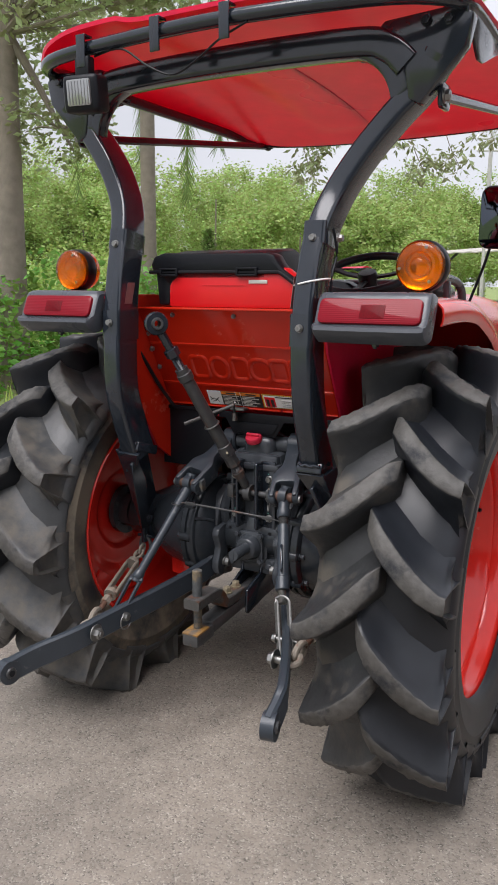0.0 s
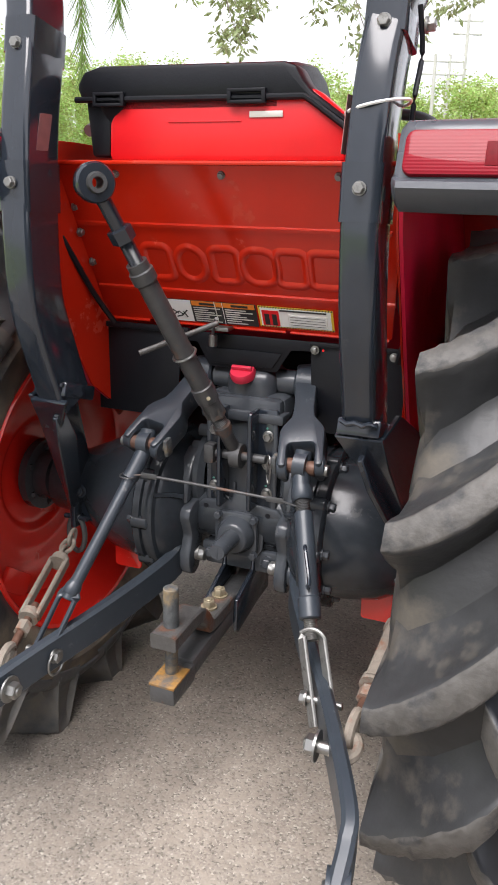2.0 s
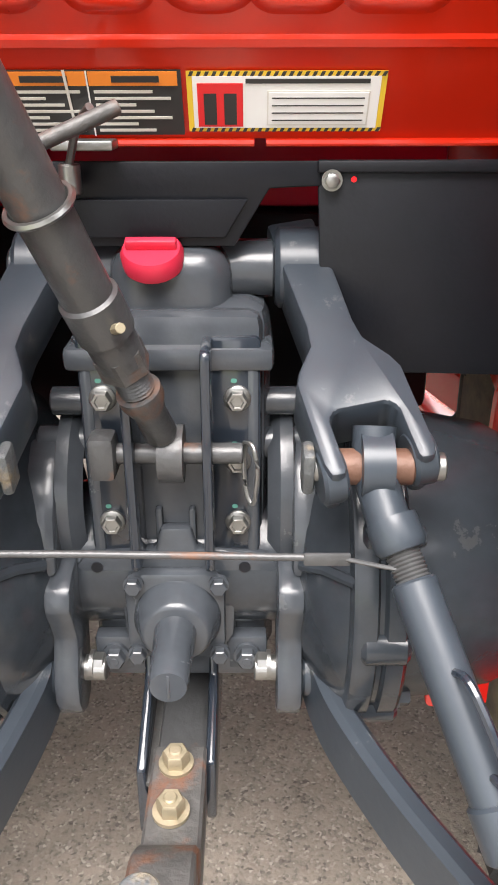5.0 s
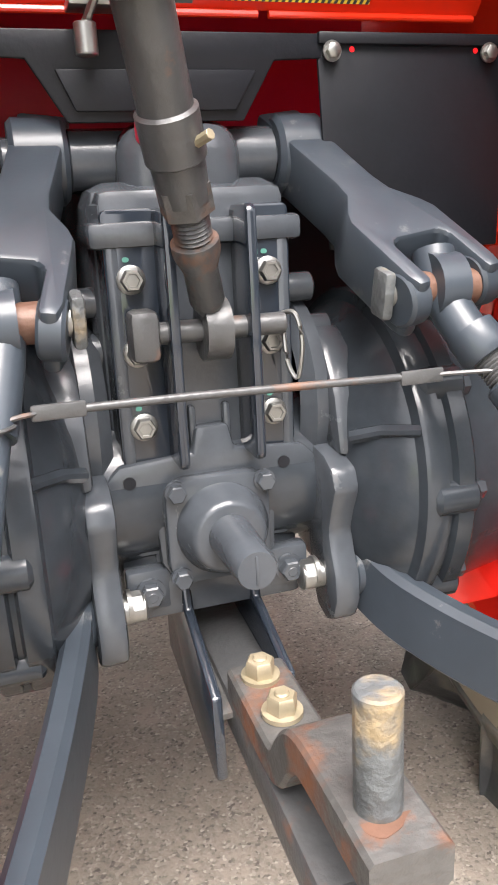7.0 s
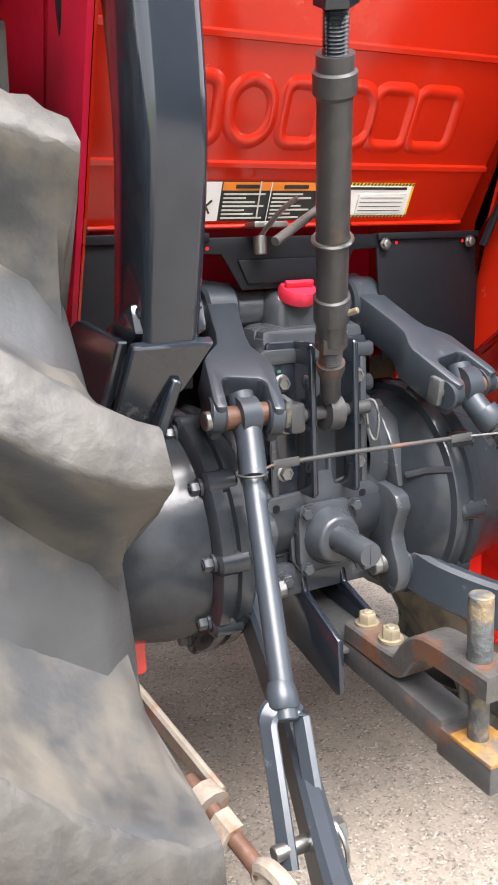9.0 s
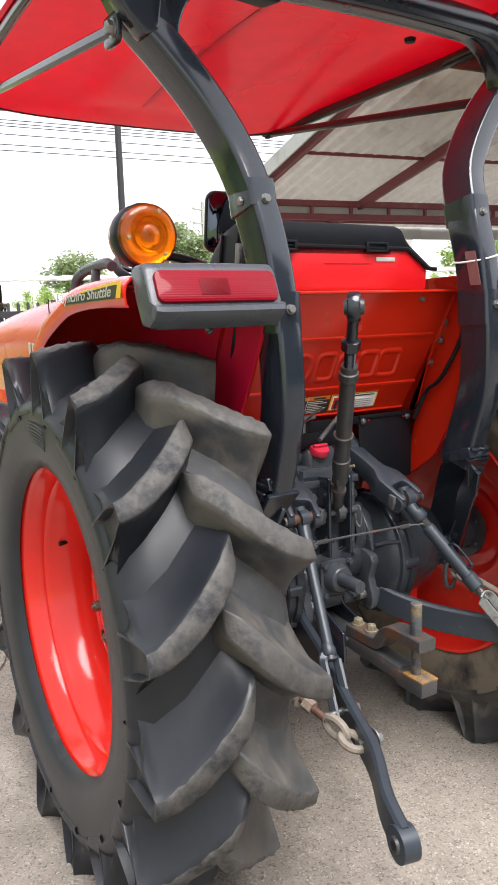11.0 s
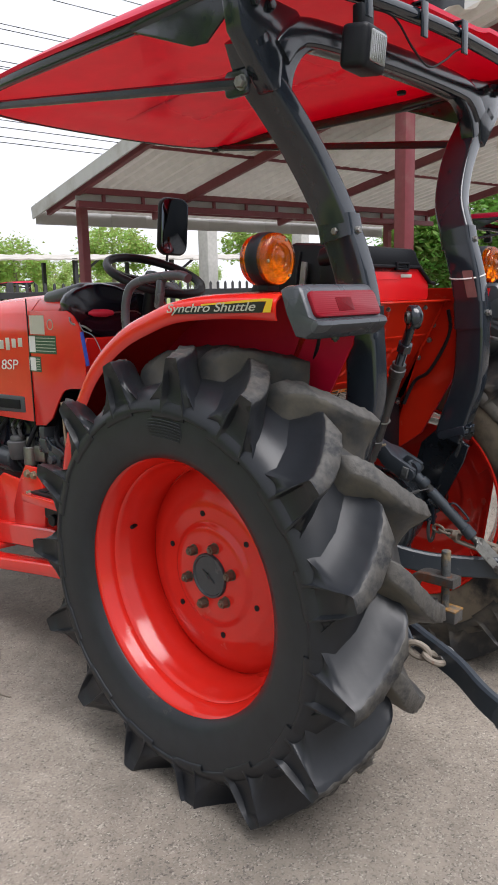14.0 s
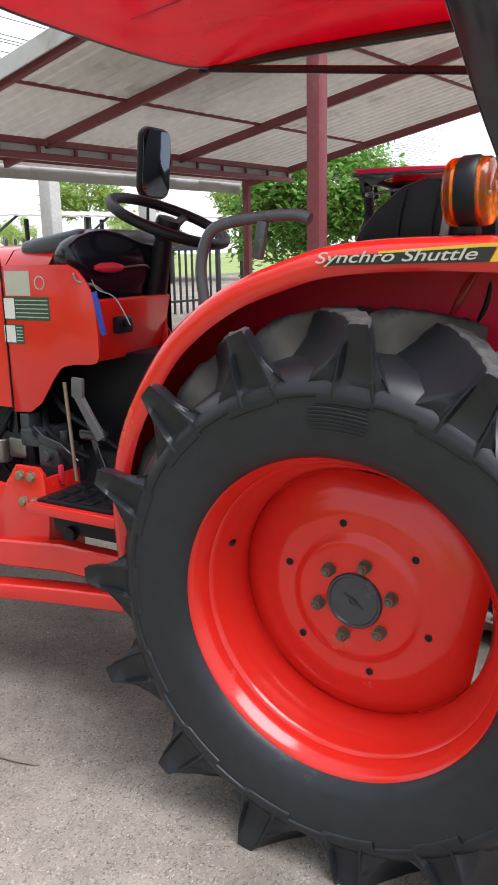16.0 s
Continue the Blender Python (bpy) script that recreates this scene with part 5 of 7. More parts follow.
DEEPRED = mat("deep_red_reflector", (0.12, 0.001, 0.005), 0.45, spec=0.12, grain=200, vary=0.3, bump=0.02, bscale=400)
FEND = [(0.63, 0.62), (0.635, 0.80), (0.585, 0.98), (0.48, 1.150), (0.385, 1.242), (0.278, 1.308), (0.17, 1.348), (0.07, 1.376), (-0.05, 1.388), (-0.18, 1.390), (-0.30, 1.386)]
for side in (-1, 1):
    arc = smooth_path([(0, y, z) for y, z in FEND], 4)

    def skin(u, v, arc=arc, side=side):
        p = arc[min(int(round(u * (len(arc) - 1))), len(arc) - 1)]
        q = arc[min(int(round(u * (len(arc) - 1))) + 1, len(arc) - 1)]
        r = arc[max(int(round(u * (len(arc) - 1))) - 1, 0)]
        t = (q - r).normalized()
        nrm = V((0, t.z, -t.y))
        xs = (0.35, 0.44, 0.53, 0.60, 0.632, 0.644, 0.647, 0.645, 0.640)
        dn = (0.0, 0.0, 0.0, 0.002, 0.008, 0.020, 0.036, 0.056, 0.064)
        i = v * (len(xs) - 1)
        i = int(round(i))
        lift = -dn[i]
        c = V((0, t.z, -t.y))
        if c.z < 0 and abs(t.y) > abs(t.z):
            c = -c
        c = V((0, -t.z, t.y))
        if c.z < -0.2 or (abs(c.z) <= 0.2 and c.y < 0):
            c = -c
        return (side * xs[i], p.y + c.y * lift, p.z + c.z * lift)

    fender = part("fender", grid(skin, len(arc) - 1, 8, 0.004), RED, tractor, "glossy orange-red wheel fender")
    out = [(p.y, p.z - 0.003) for p in arc] + [(-0.335, 1.386), (-0.30, 1.25), (-0.19, 1.05), (-0.10, 0.90), (0.0, 0.83), (0.30, 0.80), (0.55, 0.62)]
    part("fender_wall", slab(out, 0.006, (side * 0.348, 0, 0), (0, 1, 0), (0, 0, 1), 0.0), UNDER_RED, fender)
    part("inner_skin", slab(out, 0.003, (side * 0.3425, 0, 0), (0, 1, 0), (0, 0, 1), 0.0), PANEL_RED, fender)
    # flange that joins the panel to the fender
    part("corner_flange", slab([(-0.195, 1.350), (-0.022, 1.035), (-0.02, 0.845), (0.02, 0.80), (0.10, 0.83), (-0.05, 1.05), (-0.14, 1.30)], 0.006, (side * 0.334 - 0.014, -0.004, 0), (0, 1, 0), (0, 0, 1), 0.001), PANEL_RED, fender)
    for y, z in ((-0.165, 1.27), (-0.11, 1.16), (-0.15, 1.22)):
        part("flange_bolt", hexnut((side * 0.336, y + 0.02, z), (-side, 0, 0), 0.007, 0.006, 0.009), STEEL, fender)
    # tail lamp housing wrapped over the fender's end
    x0, x1 = side * 0.366, side * 0.634

    def cap(u, v, side=side):
        pr = [(-0.300, 1.394), (-0.318, 1.402), (-0.345, 1.403), (-0.358, 1.399), (-0.366, 1.388), (-0.393, 1.325), (-0.411, 1.321), (-0.414, 1.312), (-0.404, 1.298), (-0.375, 1.280), (-0.345, 1.284), (-0.318, 1.338), (-0.300, 1.394)]
        y, z = pr[int(round(v * (len(pr) - 1)))]
        xs = (0.350, 0.350, 0.358, 0.45, 0.55, 0.606, 0.622, 0.630, 0.633, 0.633)
        k = int(round(u * 9))
        sq = (0.0, 0.82, 0.98, 1, 1, 1, 0.98, 0.93, 0.84, 0.0)[k]
        cy, cz = -0.345, 1.346
        return (side * xs[k], cy + (y - cy) * sq, cz + (z - cz) * sq)

    lamp = part("tail_lamp", grid(cap, 9, 12, 0.0), GREYPL, tractor, "grey tail lamp housing with red lens")
    R0, R1 = V((0, -0.366, 1.388)), V((0, -0.393, 1.325))
    ey = (R0 - R1).normalized()
    lo = V((side * 0.490, -0.3805, 1.357))
    part("lens", slab(rounded(0.258, 0.064, 0.014, 6), 0.014, lo, (1, 0, 0), ey, 0.004), REDLENS, lamp, "red ribbed tail lamp lens")
    part("reflector", slab(rounded(0.062, 0.034, 0.002), 0.003, lo + V((side * 0.01, -0.0068, 0)), (1, 0, 0), ey, 0.0008), DEEPRED, lamp, "darker red square reflector")
    part("lamp_screw", hexnut((side * 0.50, -0.360, 1.283), (0, 0, -1), 0.010, 0.01), GREY, lamp)
    # amber flasher on a stalk
    A = V((side * 0.562, -0.205, 1.465))
    fl = part("flasher", lathe([(-0.018, 0.0), (-0.020, 0.060), (-0.014, 0.064), (0.014, 0.064), (0.020, 0.060), (0.018, 0.0)], A, (0, 1, 0), 44), DARK, tractor, "round amber flasher with black body")
    for s in (-1, 1):
        part("amber_lens", lathe([(0.018, 0.061), (0.034, 0.060), (0.040, 0.056), (0.044, 0.046), (0.044, 0.036), (0.0415, 0.034), (0.044, 0.032), (0.044, 0.022), (0.0415, 0.020), (0.045, 0.016), (0.046, 0.0)], A, (0, s, 0), 44), AMBER, fl, "amber lens with moulded rings")
        part("bulb_bowl", lathe([(0.019, 0.0), (0.0195, 0.054), (0.026, 0.054), (0.022, 0.03), (0.0205, 0.0)], A, (0, s, 0), 32), REFLECTOR, fl)
    for q in range(3):
        part("lens_screw", rod(A + V((0.048 * math.sin(q * 2.094 + 0.4), -0.040, 0.048 * math.cos(q * 2.094 + 0.4))), A + V((0.048 * math.sin(q * 2.094 + 0.4), -0.046, 0.048 * math.cos(q * 2.094 + 0.4))), 0.004, n=10), BRASS, fl)
    part("stalk", join(box(A + V((0, 0, -0.068)), (0.045, 0.035, 0.016), bev=0.004), rod(A + V((0, 0, -0.09)), A + V((0, 0, -0.06)), 0.012)), DARK, fl)
    # grab rail on the fender
    part("grab_rail", tube([(side * 0.50, 0.42, 1.24), (side * 0.50, 0.43, 1.33), (side * 0.50, 0.41, 1.40), (side * 0.495, 0.37, 1.428), (side * 0.49, 0.28, 1.440), (side * 0.49, 0.19, 1.442), (side * 0.49, 0.155, 1.432)], 0.0135, 14, 5), GREYPL, fender, "grey rubber-covered grab rail")
    part("rail_foot", box((side * 0.492, 0.275, 1.392), (0.020, 0.026, 0.085), (12, 0, 0), 0.006), GREYPL, fender)
# decal on the left fender's rim
decal = part("decal", slab([(-0.262, 1.333), (0.045, 1.329), (0.050, 1.333), (0.03, 1.346), (-0.25, 1.358), (-0.275, 1.358)], 0.0008, (-0.6495, 0, 0.009), (0, 1, 0), (0, 0, 1), 0), BLACKLBL, tractor, "black and yellow decal with silver italic words")
part("decal_edge", slab([(-0.288, 1.333), (-0.264, 1.333), (-0.277, 1.358), (-0.262, 1.3585), (-0.06, 1.350), (-0.061, 1.354), (-0.27, 1.3650), (-0.297, 1.3635)], 0.0006, (-0.6503, 0, 0.009), (0, 1, 0), (0, 0, 1), 0), YELLOWLBL, decal)
mdec = Matrix(((0, 0, -1, -0.6512), (-1.62, 0, 0, 0.070), (0.02, 1, 0, 1.3425), (0, 0, 0, 1)))
words("Synchro Shuttle", 0.030, mdec, SILVERLBL, decal, "lettering", 0.0003, "silver italic words", 0.32, 0.0002)
# loom along the panel's left edge
part("wiring_loom", tube([(-0.345, -0.20, 1.30), (-0.350, -0.19, 1.24), (-0.338, -0.15, 1.17), (-0.330, -0.09, 1.09), (-0.31, -0.05, 1.03)], 0.006, 8, 6), DARK, panel, "black wiring loom")
part("wiring_loom", tube([(0.330, -0.20, 1.32), (0.342, -0.20, 1.24), (0.325, -0.14, 1.12), (0.33, -0.08, 1.08), (0.31, -0.05, 1.0)], 0.006, 8, 6), DARK, panel, "black wiring loom")
part("red_tab", slab(rounded(0.070, 0.090, 0.008), 0.010, (0.304, -0.03, 0.482), (1, 0, 0), (0, 0, 1)), RED, tractor, "red painted tab under the axle")
part("red_tab", slab(rounded(0.070, 0.090, 0.008), 0.010, (-0.304, -0.03, 0.482), (1, 0, 0), (0, 0, 1)), RED, tractor, "red painted tab under the axle")

# ---- seat ----
seat = part("seat", join(slab([(-0.225, 1.352), (0.225, 1.352), (0.228, 1.42), (0.165, 1.468), (-0.185, 1.468), (-0.222, 1.42)], 0.05, (0, -0.165, 0), (1, 0, 0), (0, 0, 1), 0.012)), CLEAN_RED, tractor, "operator seat with bright red back shell and black cushion")
part("seat_lid", join(slab([(-0.285, 1.478), (-0.275, 1.455), (0.15, 1.452), (0.225, 1.405), (0.24, 1.41), (0.165, 1.462), (0.150, 1.478), (0.135, 1.502), (0.115, 1.508), (-0.235, 1.512), (-0.270, 1.503)], 0.06, (0, -0.165, 0), (1, 0, 0), (0, 0, 1), 0.008),
                      ), DARK, seat, "black moulded lid with clips")
part("seat_back", slab([(-0.19, 1.44), (-0.19, 1.505), (-0.10, 1.520), (-0.02, 1.526), (0.04, 1.508), (0.10, 1.462), (0.145, 1.41), (0.175, 1.35), (-0.16, 1.35)], 0.37, (-0.062, 0, 0), (0, 1, 0), (0, 0, 1), 0.02), DARK, seat, "black vinyl seat back")
part("side_shell", slab([(-0.262, 1.36), (-0.224, 1.36), (-0.217, 1.456), (-0.272, 1.458)], 0.05, (0, -0.16, 0), (1, 0, 0), (0, 0, 1), 0.006), DARK, seat)
for x, w in ((-0.215, 0.065), (0.052, 0.070)):
    part("lid_clip", join(box((x, -0.197, 1.465), (w, 0.012, 0.006), bev=0.002), box((x, -0.197, 1.447), (w, 0.012, 0.006), bev=0.002), *[box((x + e * (w / 2 - 0.004), -0.197, 1.456), (0.008, 0.012, 0.022), bev=0.002) for e in (-1, 1)]), DARK, seat, "slotted black clip")
part("lid_lip", sweep([V((-0.287, -0.193, 1.457)), V((0.152, -0.193, 1.454)), V((0.166, -0.193, 1.446)), V((0.222, -0.193, 1.408)), V((0.25, -0.193, 1.405))], rect_prof(0.010, 0.012, 0.003), (0, 1, 0)), DARK, seat)
part("seat_cushion", join(box((-0.02, 0.10, 1.315), (0.44, 0.42, 0.11), bev=0.045, seg=5), *[box((x, 0.06, 1.335), (0.055, 0.30, 0.10), bev=0.022, seg=4) for x in (-0.225, 0.185)]), DARK, seat, "black vinyl cushion")
for y in (-0.045, 0.035):
    part("seat_piping", sweep([V((-0.2495, y - 0.010, 1.50)), V((-0.2505, y + 0.004, 1.44)), V((-0.2495, y + 0.012, 1.37))], ring_prof(0.004, 8)), DARK, seat)
part("seat_hinge", box((-0.266, -0.075, 1.42), (0.010, 0.020, 0.10), (8, 0, 0), 0.003), ZINC_DULL, seat, "bright seat hinge strip")
part("shell_mark", box((0.085, -0.1915, 1.428), (0.060, 0.002, 0.010), bev=0.0008), SILVERLBL, seat, "small pale maker's mark")
part("shell_crease", box((-0.03, -0.191, 1.418), (0.14, 0.002, 0.002), bev=0.0005), CLEAN_RED, seat)

# ---- roll bar ----
def plate(pts, thick):
    """A flat or slightly folded plate from its corners."""
    b = bmesh.new()
    vs = [b.verts.new(p) for p in pts]
    f = b.faces.new(vs)
    f.normal_update()
    nrm = f.normal.copy()
    e = bmesh.ops.extrude_face_region(b, geom=[f])
    bmesh.ops.translate(b, vec=nrm * thick, verts=[v for v in e["geom"] if isinstance(v, bmesh.types.BMVert)])
    bmesh.ops.recalc_face_normals(b, faces=b.faces)
    bmesh.ops.bevel(b, geom=[x for x in b.edges if x.calc_face_angle(0) > 0.9], offset=0.002, segments=1, affect="EDGES")
    return b


for side in (-1, 1):
    s = side
    if side > 0:
        c = [(0.301, -0.236, 0.905), (0.301, -0.266, 1.00), (0.300, -0.298, 1.10), (0.297, -0.307, 1.20), (0.295, -0.304, 1.30), (0.296, -0.285, 1.42), (0.302, -0.248, 1.54), (0.330, -0.205, 1.645), (0.390, -0.180, 1.745), (0.465, -0.162, 1.835), (0.525, -0.155, 1.895), (0.572, -0.165, 1.965)]
    else:
        c = [(-0.303, -0.250, 0.905), (-0.305, -0.284, 1.00), (-0.308, -0.315, 1.10), (-0.310, -0.318, 1.20), (-0.313, -0.309, 1.30), (-0.318, -0.288, 1.42), (-0.328, -0.250, 1.54), (-0.352, -0.212, 1.645), (-0.405, -0.185, 1.745), (-0.475, -0.165, 1.835), (-0.530, -0.155, 1.895), (-0.578, -0.165, 1.965)]
    path = smooth_path(c, 5)
    post = part("roll_bar_post", sweep(path, rect_prof(0.058, 0.096, 0.010), (0, 1, 0)), GREY, tractor, "curved dark grey box-section roll bar post")
    part("base_bracket", join(box((s * 0.303, -0.252, 0.925), (0.074, 0.102, 0.030), (-17, 0, 0), 0.005),
                              plate([(s * 0.262, -0.300, 0.920), (s * 0.344, -0.300, 0.920), (s * 0.352, -0.262, 0.86), (s * 0.404, -0.105, 0.606), (s * 0.372, -0.105, 0.622), (s * 0.332, -0.235, 0.81), (s * 0.286, -0.280, 0.878)], 0.012),
                              plate([(s * 0.344, -0.300, 0.920), (s * 0.350, -0.180, 0.935), (s * 0.396, -0.08, 0.86), (s * 0.404, 0.00, 0.60), (s * 0.404, -0.105, 0.606), (s * 0.352, -0.262, 0.86)], 0.012),
                              box((s * 0.375, -0.03, 0.60), (0.075, 0.16, 0.05), bev=0.006)), GREY, post, "welded grey mounting bracket")
    part("weld_bead", sweep([V((s * x, y, 0.945 + 0.004 * (i % 2))) for i, (x, y) in enumerate(((0.273, -0.285), (0.275, -0.303), (0.285, -0.307), (0.297, -0.308), (0.310, -0.308), (0.322, -0.307), (0.331, -0.303), (0.333, -0.285)))], ring_prof(0.0045, 8)), GREY, post, "wavy painted weld bead")
    for dx, dz in ((0.362, 0.655), (0.384, 0.64)):
        part("bracket_bolt", hexnut((s * dx, -0.128, dz), (0, -1, 0.4), 0.011, 0.012, 0.014), GREY, post)
    part("bracket_web", plate([(s * 0.303, -0.270, 0.892), (s * 0.303, -0.300, 0.880), (s * 0.318, -0.275, 0.82), (s * 0.386, -0.150, 0.622), (s * 0.386, -0.105, 0.622), (s * 0.318, -0.212, 0.82)], 0.011), GREY, post, "welded web plate")
    for p in ((c[6][0] - s * 0.0, c[6][1] - 0.050, 1.536), (c[4][0], c[4][1] - 0.050, 1.311)):
        part("post_bolt", hexnut(p, (0, -1, 0.1), 0.0088, 0.008, 0.0105), ZINC_DULL, post, "zinc bolt with washer")
    for z, y in ((1.536, -0.255), (1.305, -0.310)):
        part("side_bolt", hexnut((s * (0.352 if z > 1.4 else 0.338), y, z), (s, 0, 0), 0.0095, 0.010, 0.0115), ZINC_DULL, post)
    part("joint_collar", sweep([V((c[4][0], c[4][1] - 0.001, 1.262)), V((c[4][0], c[4][1] + 0.003, 1.345))], rect_prof(0.064, 0.101, 0.010), (0, 1, 0)), GREY, post)
    part("upper_collar", sweep([V(c[6]) + V((0, -0.004, -0.025)), V(c[6]) + V((0, 0.007, 0.03))], rect_prof(0.063, 0.101, 0.010), (0, 1, 0)), GREY, post)
    # gusset plate and strut lug at the top
    part("gusset", slab([(0.505, 1.86), (0.535, 1.845), (0.64, 1.965), (0.655, 2.035), (0.60, 2.055), (0.44, 2.045), (0.40, 2.005), (0.455, 1.985), (0.492, 1.94)] if s > 0 else
                        [(-x, z) for x, z in reversed([(0.505, 1.86), (0.535, 1.845), (0.64, 1.965), (0.655, 2.035), (0.60, 2.055), (0.44, 2.045), (0.40, 2.005), (0.455, 1.985), (0.492, 1.94)])], 0.05, (0, -0.185, 0), (1, 0, 0), (0, 0, 1), 0.008), GREY, post)
    arc = [(0.335 + 0.125 * math.sin(q), 1.850 + 0.125 * math.cos(q)) for q in (0.5 * math.pi * i / 10 for i in range(11))]
    part("corner_fillet", slab([(s * x, z) for x, z in ([(0.33, 1.995)] + arc + [(0.52, 1.895), (0.53, 1.98), (0.45, 2.01)])][::s], 0.046, (0, -0.183, 0), (1, 0, 0), (0, 0, 1), 0.006), GREY, post, "smooth welded corner of the arch")
    for x, z in ((0.60, 2.025), (0.545, 2.03)):
        part("gusset_bolt", hexnut((s * x, -0.21, z), (0, -1, 0), 0.011, 0.01, 0.014), GREY, post)
    part("strut_lug", join(slab(rounded(0.075, 0.06, 0.015), 0.012, (s * 0.572, -0.13, 1.873), (0, 1, 0), (0, 0, 1))), GREY, post)
    part("lug_bolt", hexnut((s * 0.578, -0.150, 1.871), (s, 0, 0), 0.014, 0.012, 0.018), STEEL, post)
    # strut from the post to the canopy's front corner
    strut = part("canopy_strut", sweep([V((s * 0.575, -0.13, 1.873)), V((s * 0.577, -0.03, 1.885)), V((s * 0.576, 1.100, 2.028))], rect_prof(0.018, 0.026, 0.006)), GREY, tractor, "slim dark strut under the canopy")
    part("strut_end", join(box((s * 0.576, 1.09, 2.03), (0.024, 0.04, 0.04), bev=0.008), rod((s * 0.552, 1.095, 2.028), (s * 0.60, 1.095, 2.028), 0.012)), DARK, strut)
# arched cross member between the posts
hoop = smooth_path([(-0.50, -0.185, 1.94), (-0.45, -0.185, 1.985), (-0.36, -0.185, 2.008), (0.0, -0.19, 2.015), (0.36, -0.185, 2.008), (0.45, -0.185, 1.985), (0.50, -0.185, 1.94)], 5)
part("cross_member", sweep(hoop, rect_prof(0.07, 0.062, 0.012), (0, 1, 0)), GREY, tractor, "dark grey arched cross member of the roll bar")
part("stained_tag", slab(rounded(0.034, 0.085, 0.003), 0.001, (-0.2868, -0.298, 1.385), (0, 1, 0), (0, 0.3, 1), 0), mat("faded_red_label", (0.20, 0.09, 0.085), 0.5, grain=60, vary=0.2, bump=0.0), tractor, "faded red warning label")
part("stained_tag", slab(rounded(0.034, 0.085, 0.003), 0.001, (0.2595, -0.31, 1.40), (0, 1, 0), (0, 0.25, 1), 0), bpy.data.materials["faded_red_label"], tractor, "faded red warning label")
part("cable_tie", sweep([V((0.297 + 0.047 * math.cos(k * math.tau / 24), -0.282 + 0.055 * math.sin(k * math.tau / 24), 1.425 + 0.01 * math.cos(k * math.tau / 24))) for k in range(24)], ring_prof(0.0025, 6), closed=True), WHITE, tractor, "white cable tie round the post")
part("post_cable", tube([(0.345, -0.27, 1.56), (0.350, -0.255, 1.50), (0.350, -0.285, 1.44), (0.347, -0.28, 1.38)], 0.004, 8, 5), DARK, tractor, "thin black cable")

# ---- canopy ----
def roof(x, y):
    e = min(1.0, abs(x) / 0.662)
    f = min(max((y + 0.33) / 1.43, 0), 1)
    crown = (0.052 * (1 - e ** 22) + 0.008 * (1 - e ** 2)) * (1 - f ** 4)
    edge = 2.062 - 0.024 * f ** 2.2 - 0.016 * max(0, 1 - e ** 2) * f ** 5
    bulge = 0.007 * math.exp(-((abs(x) - 0.37) / 0.15) ** 4) * (1 - f)
    inset = 0.010 / (1 + math.exp((abs(x) - 0.24) / 0.006)) / (1 + math.exp((y - 0.95) / 0.012))
    return edge + crown + bulge - inset


def canopy_top(u, v):
    q = 2 * u - 1
    x = 0.660 * math.copysign(1 - (1 - abs(q)) ** 2.2, q) * (1 - 0.045 * v ** 3)
    back = -0.345 + 0.12 * abs(x / 0.66) ** 5
    y = back + (1.125 - 0.10 * abs(x / 0.63) ** 6 - back) * v
    return (x, y, roof(x, y))


shell = part("canopy", grid(canopy_top, 56, 40, 0.012), CANOPY_RED, tractor, "red fibreglass canopy with rounded crown")
part("canopy_rim", tube([(-0.632, 0.16, 2.050), (-0.635, -0.10, 2.062), (-0.630, -0.19, 2.056), (-0.600, -0.262, 2.055), (-0.52, -0.315, 2.056), (-0.377, -0.338, 2.060), (-0.128, -0.343, 2.068), (0.083, -0.343, 2.069), (0.38, -0.338, 2.060), (0.52, -0.315, 2.056), (0.600, -0.262, 2.055), (0.630, -0.19, 2.056), (0.635, -0.10, 2.062), (0.632, 0.16, 2.050)], 0.019, 14, 6), GREY, shell, "dark grey tube round the canopy's rear edge")
for s in (-1, 1):
    part("side_rail", sweep([V((s * 0.634, 0.05, 2.052)), V((s * 0.634, 0.30, 2.050)), V((s * 0.628, 0.72, 2.046)), V((s * 0.622, 0.98, 2.042)), V((s * 0.605, 1.035, 2.040))], rect_prof(0.022, 0.036, 0.008)), GREY, shell, "dark grey side rail")
    part("side_gusset", slab([(-0.215, 2.070), (0.17, 2.062), (0.165, 2.036), (-0.05, 1.958), (-0.10, 1.955), (-0.21, 2.03)], 0.008, (s * 0.640, 0, 0), (0, 1, 0), (0, 0, 1)), GREY, shell, "grey gusset plate")
part("front_rail", tube([(x, 1.125 - 0.10 * abs(x / 0.63) ** 6, roof(x, 1.12) - 0.006) for x in (-0.605, -0.56, -0.48, -0.36, -0.2, 0.0, 0.2, 0.36, 0.48, 0.56, 0.605)], 0.009, 10, 5), GREY, shell)
part("mould_rib", sweep([V((-0.03, 0.10 + 0.17 * k, roof(-0.03, 0.10 + 0.17 * k) - 0.008)) for k in range(6)], [(-0.012, 0.004), (-0.006, -0.006), (0.006, -0.006), (0.012, 0.004)]), CANOPY_RED, shell)
for x, z in ((-0.377, 2.060), (-0.128, 2.068), (0.083, 2.069)):
    part("rim_clip", join(box((x, -0.366, z - 0.012), (0.030, 0.006, 0.085), bev=0.002), box((x, -0.350, z + 0.028), (0.030, 0.035, 0.006), bev=0.002)), GREY, shell, "drilled grey strap")
work = part("work_lamp", join(box((-0.375, -0.352, 1.938), (0.112, 0.070, 0.098), (6, 0, 8), 0.014, 3), box((-0.377, -0.352, 2.005), (0.05, 0.03, 0.06), bev=0.006)), DARK, tractor, "black square work lamp with ribbed glass")
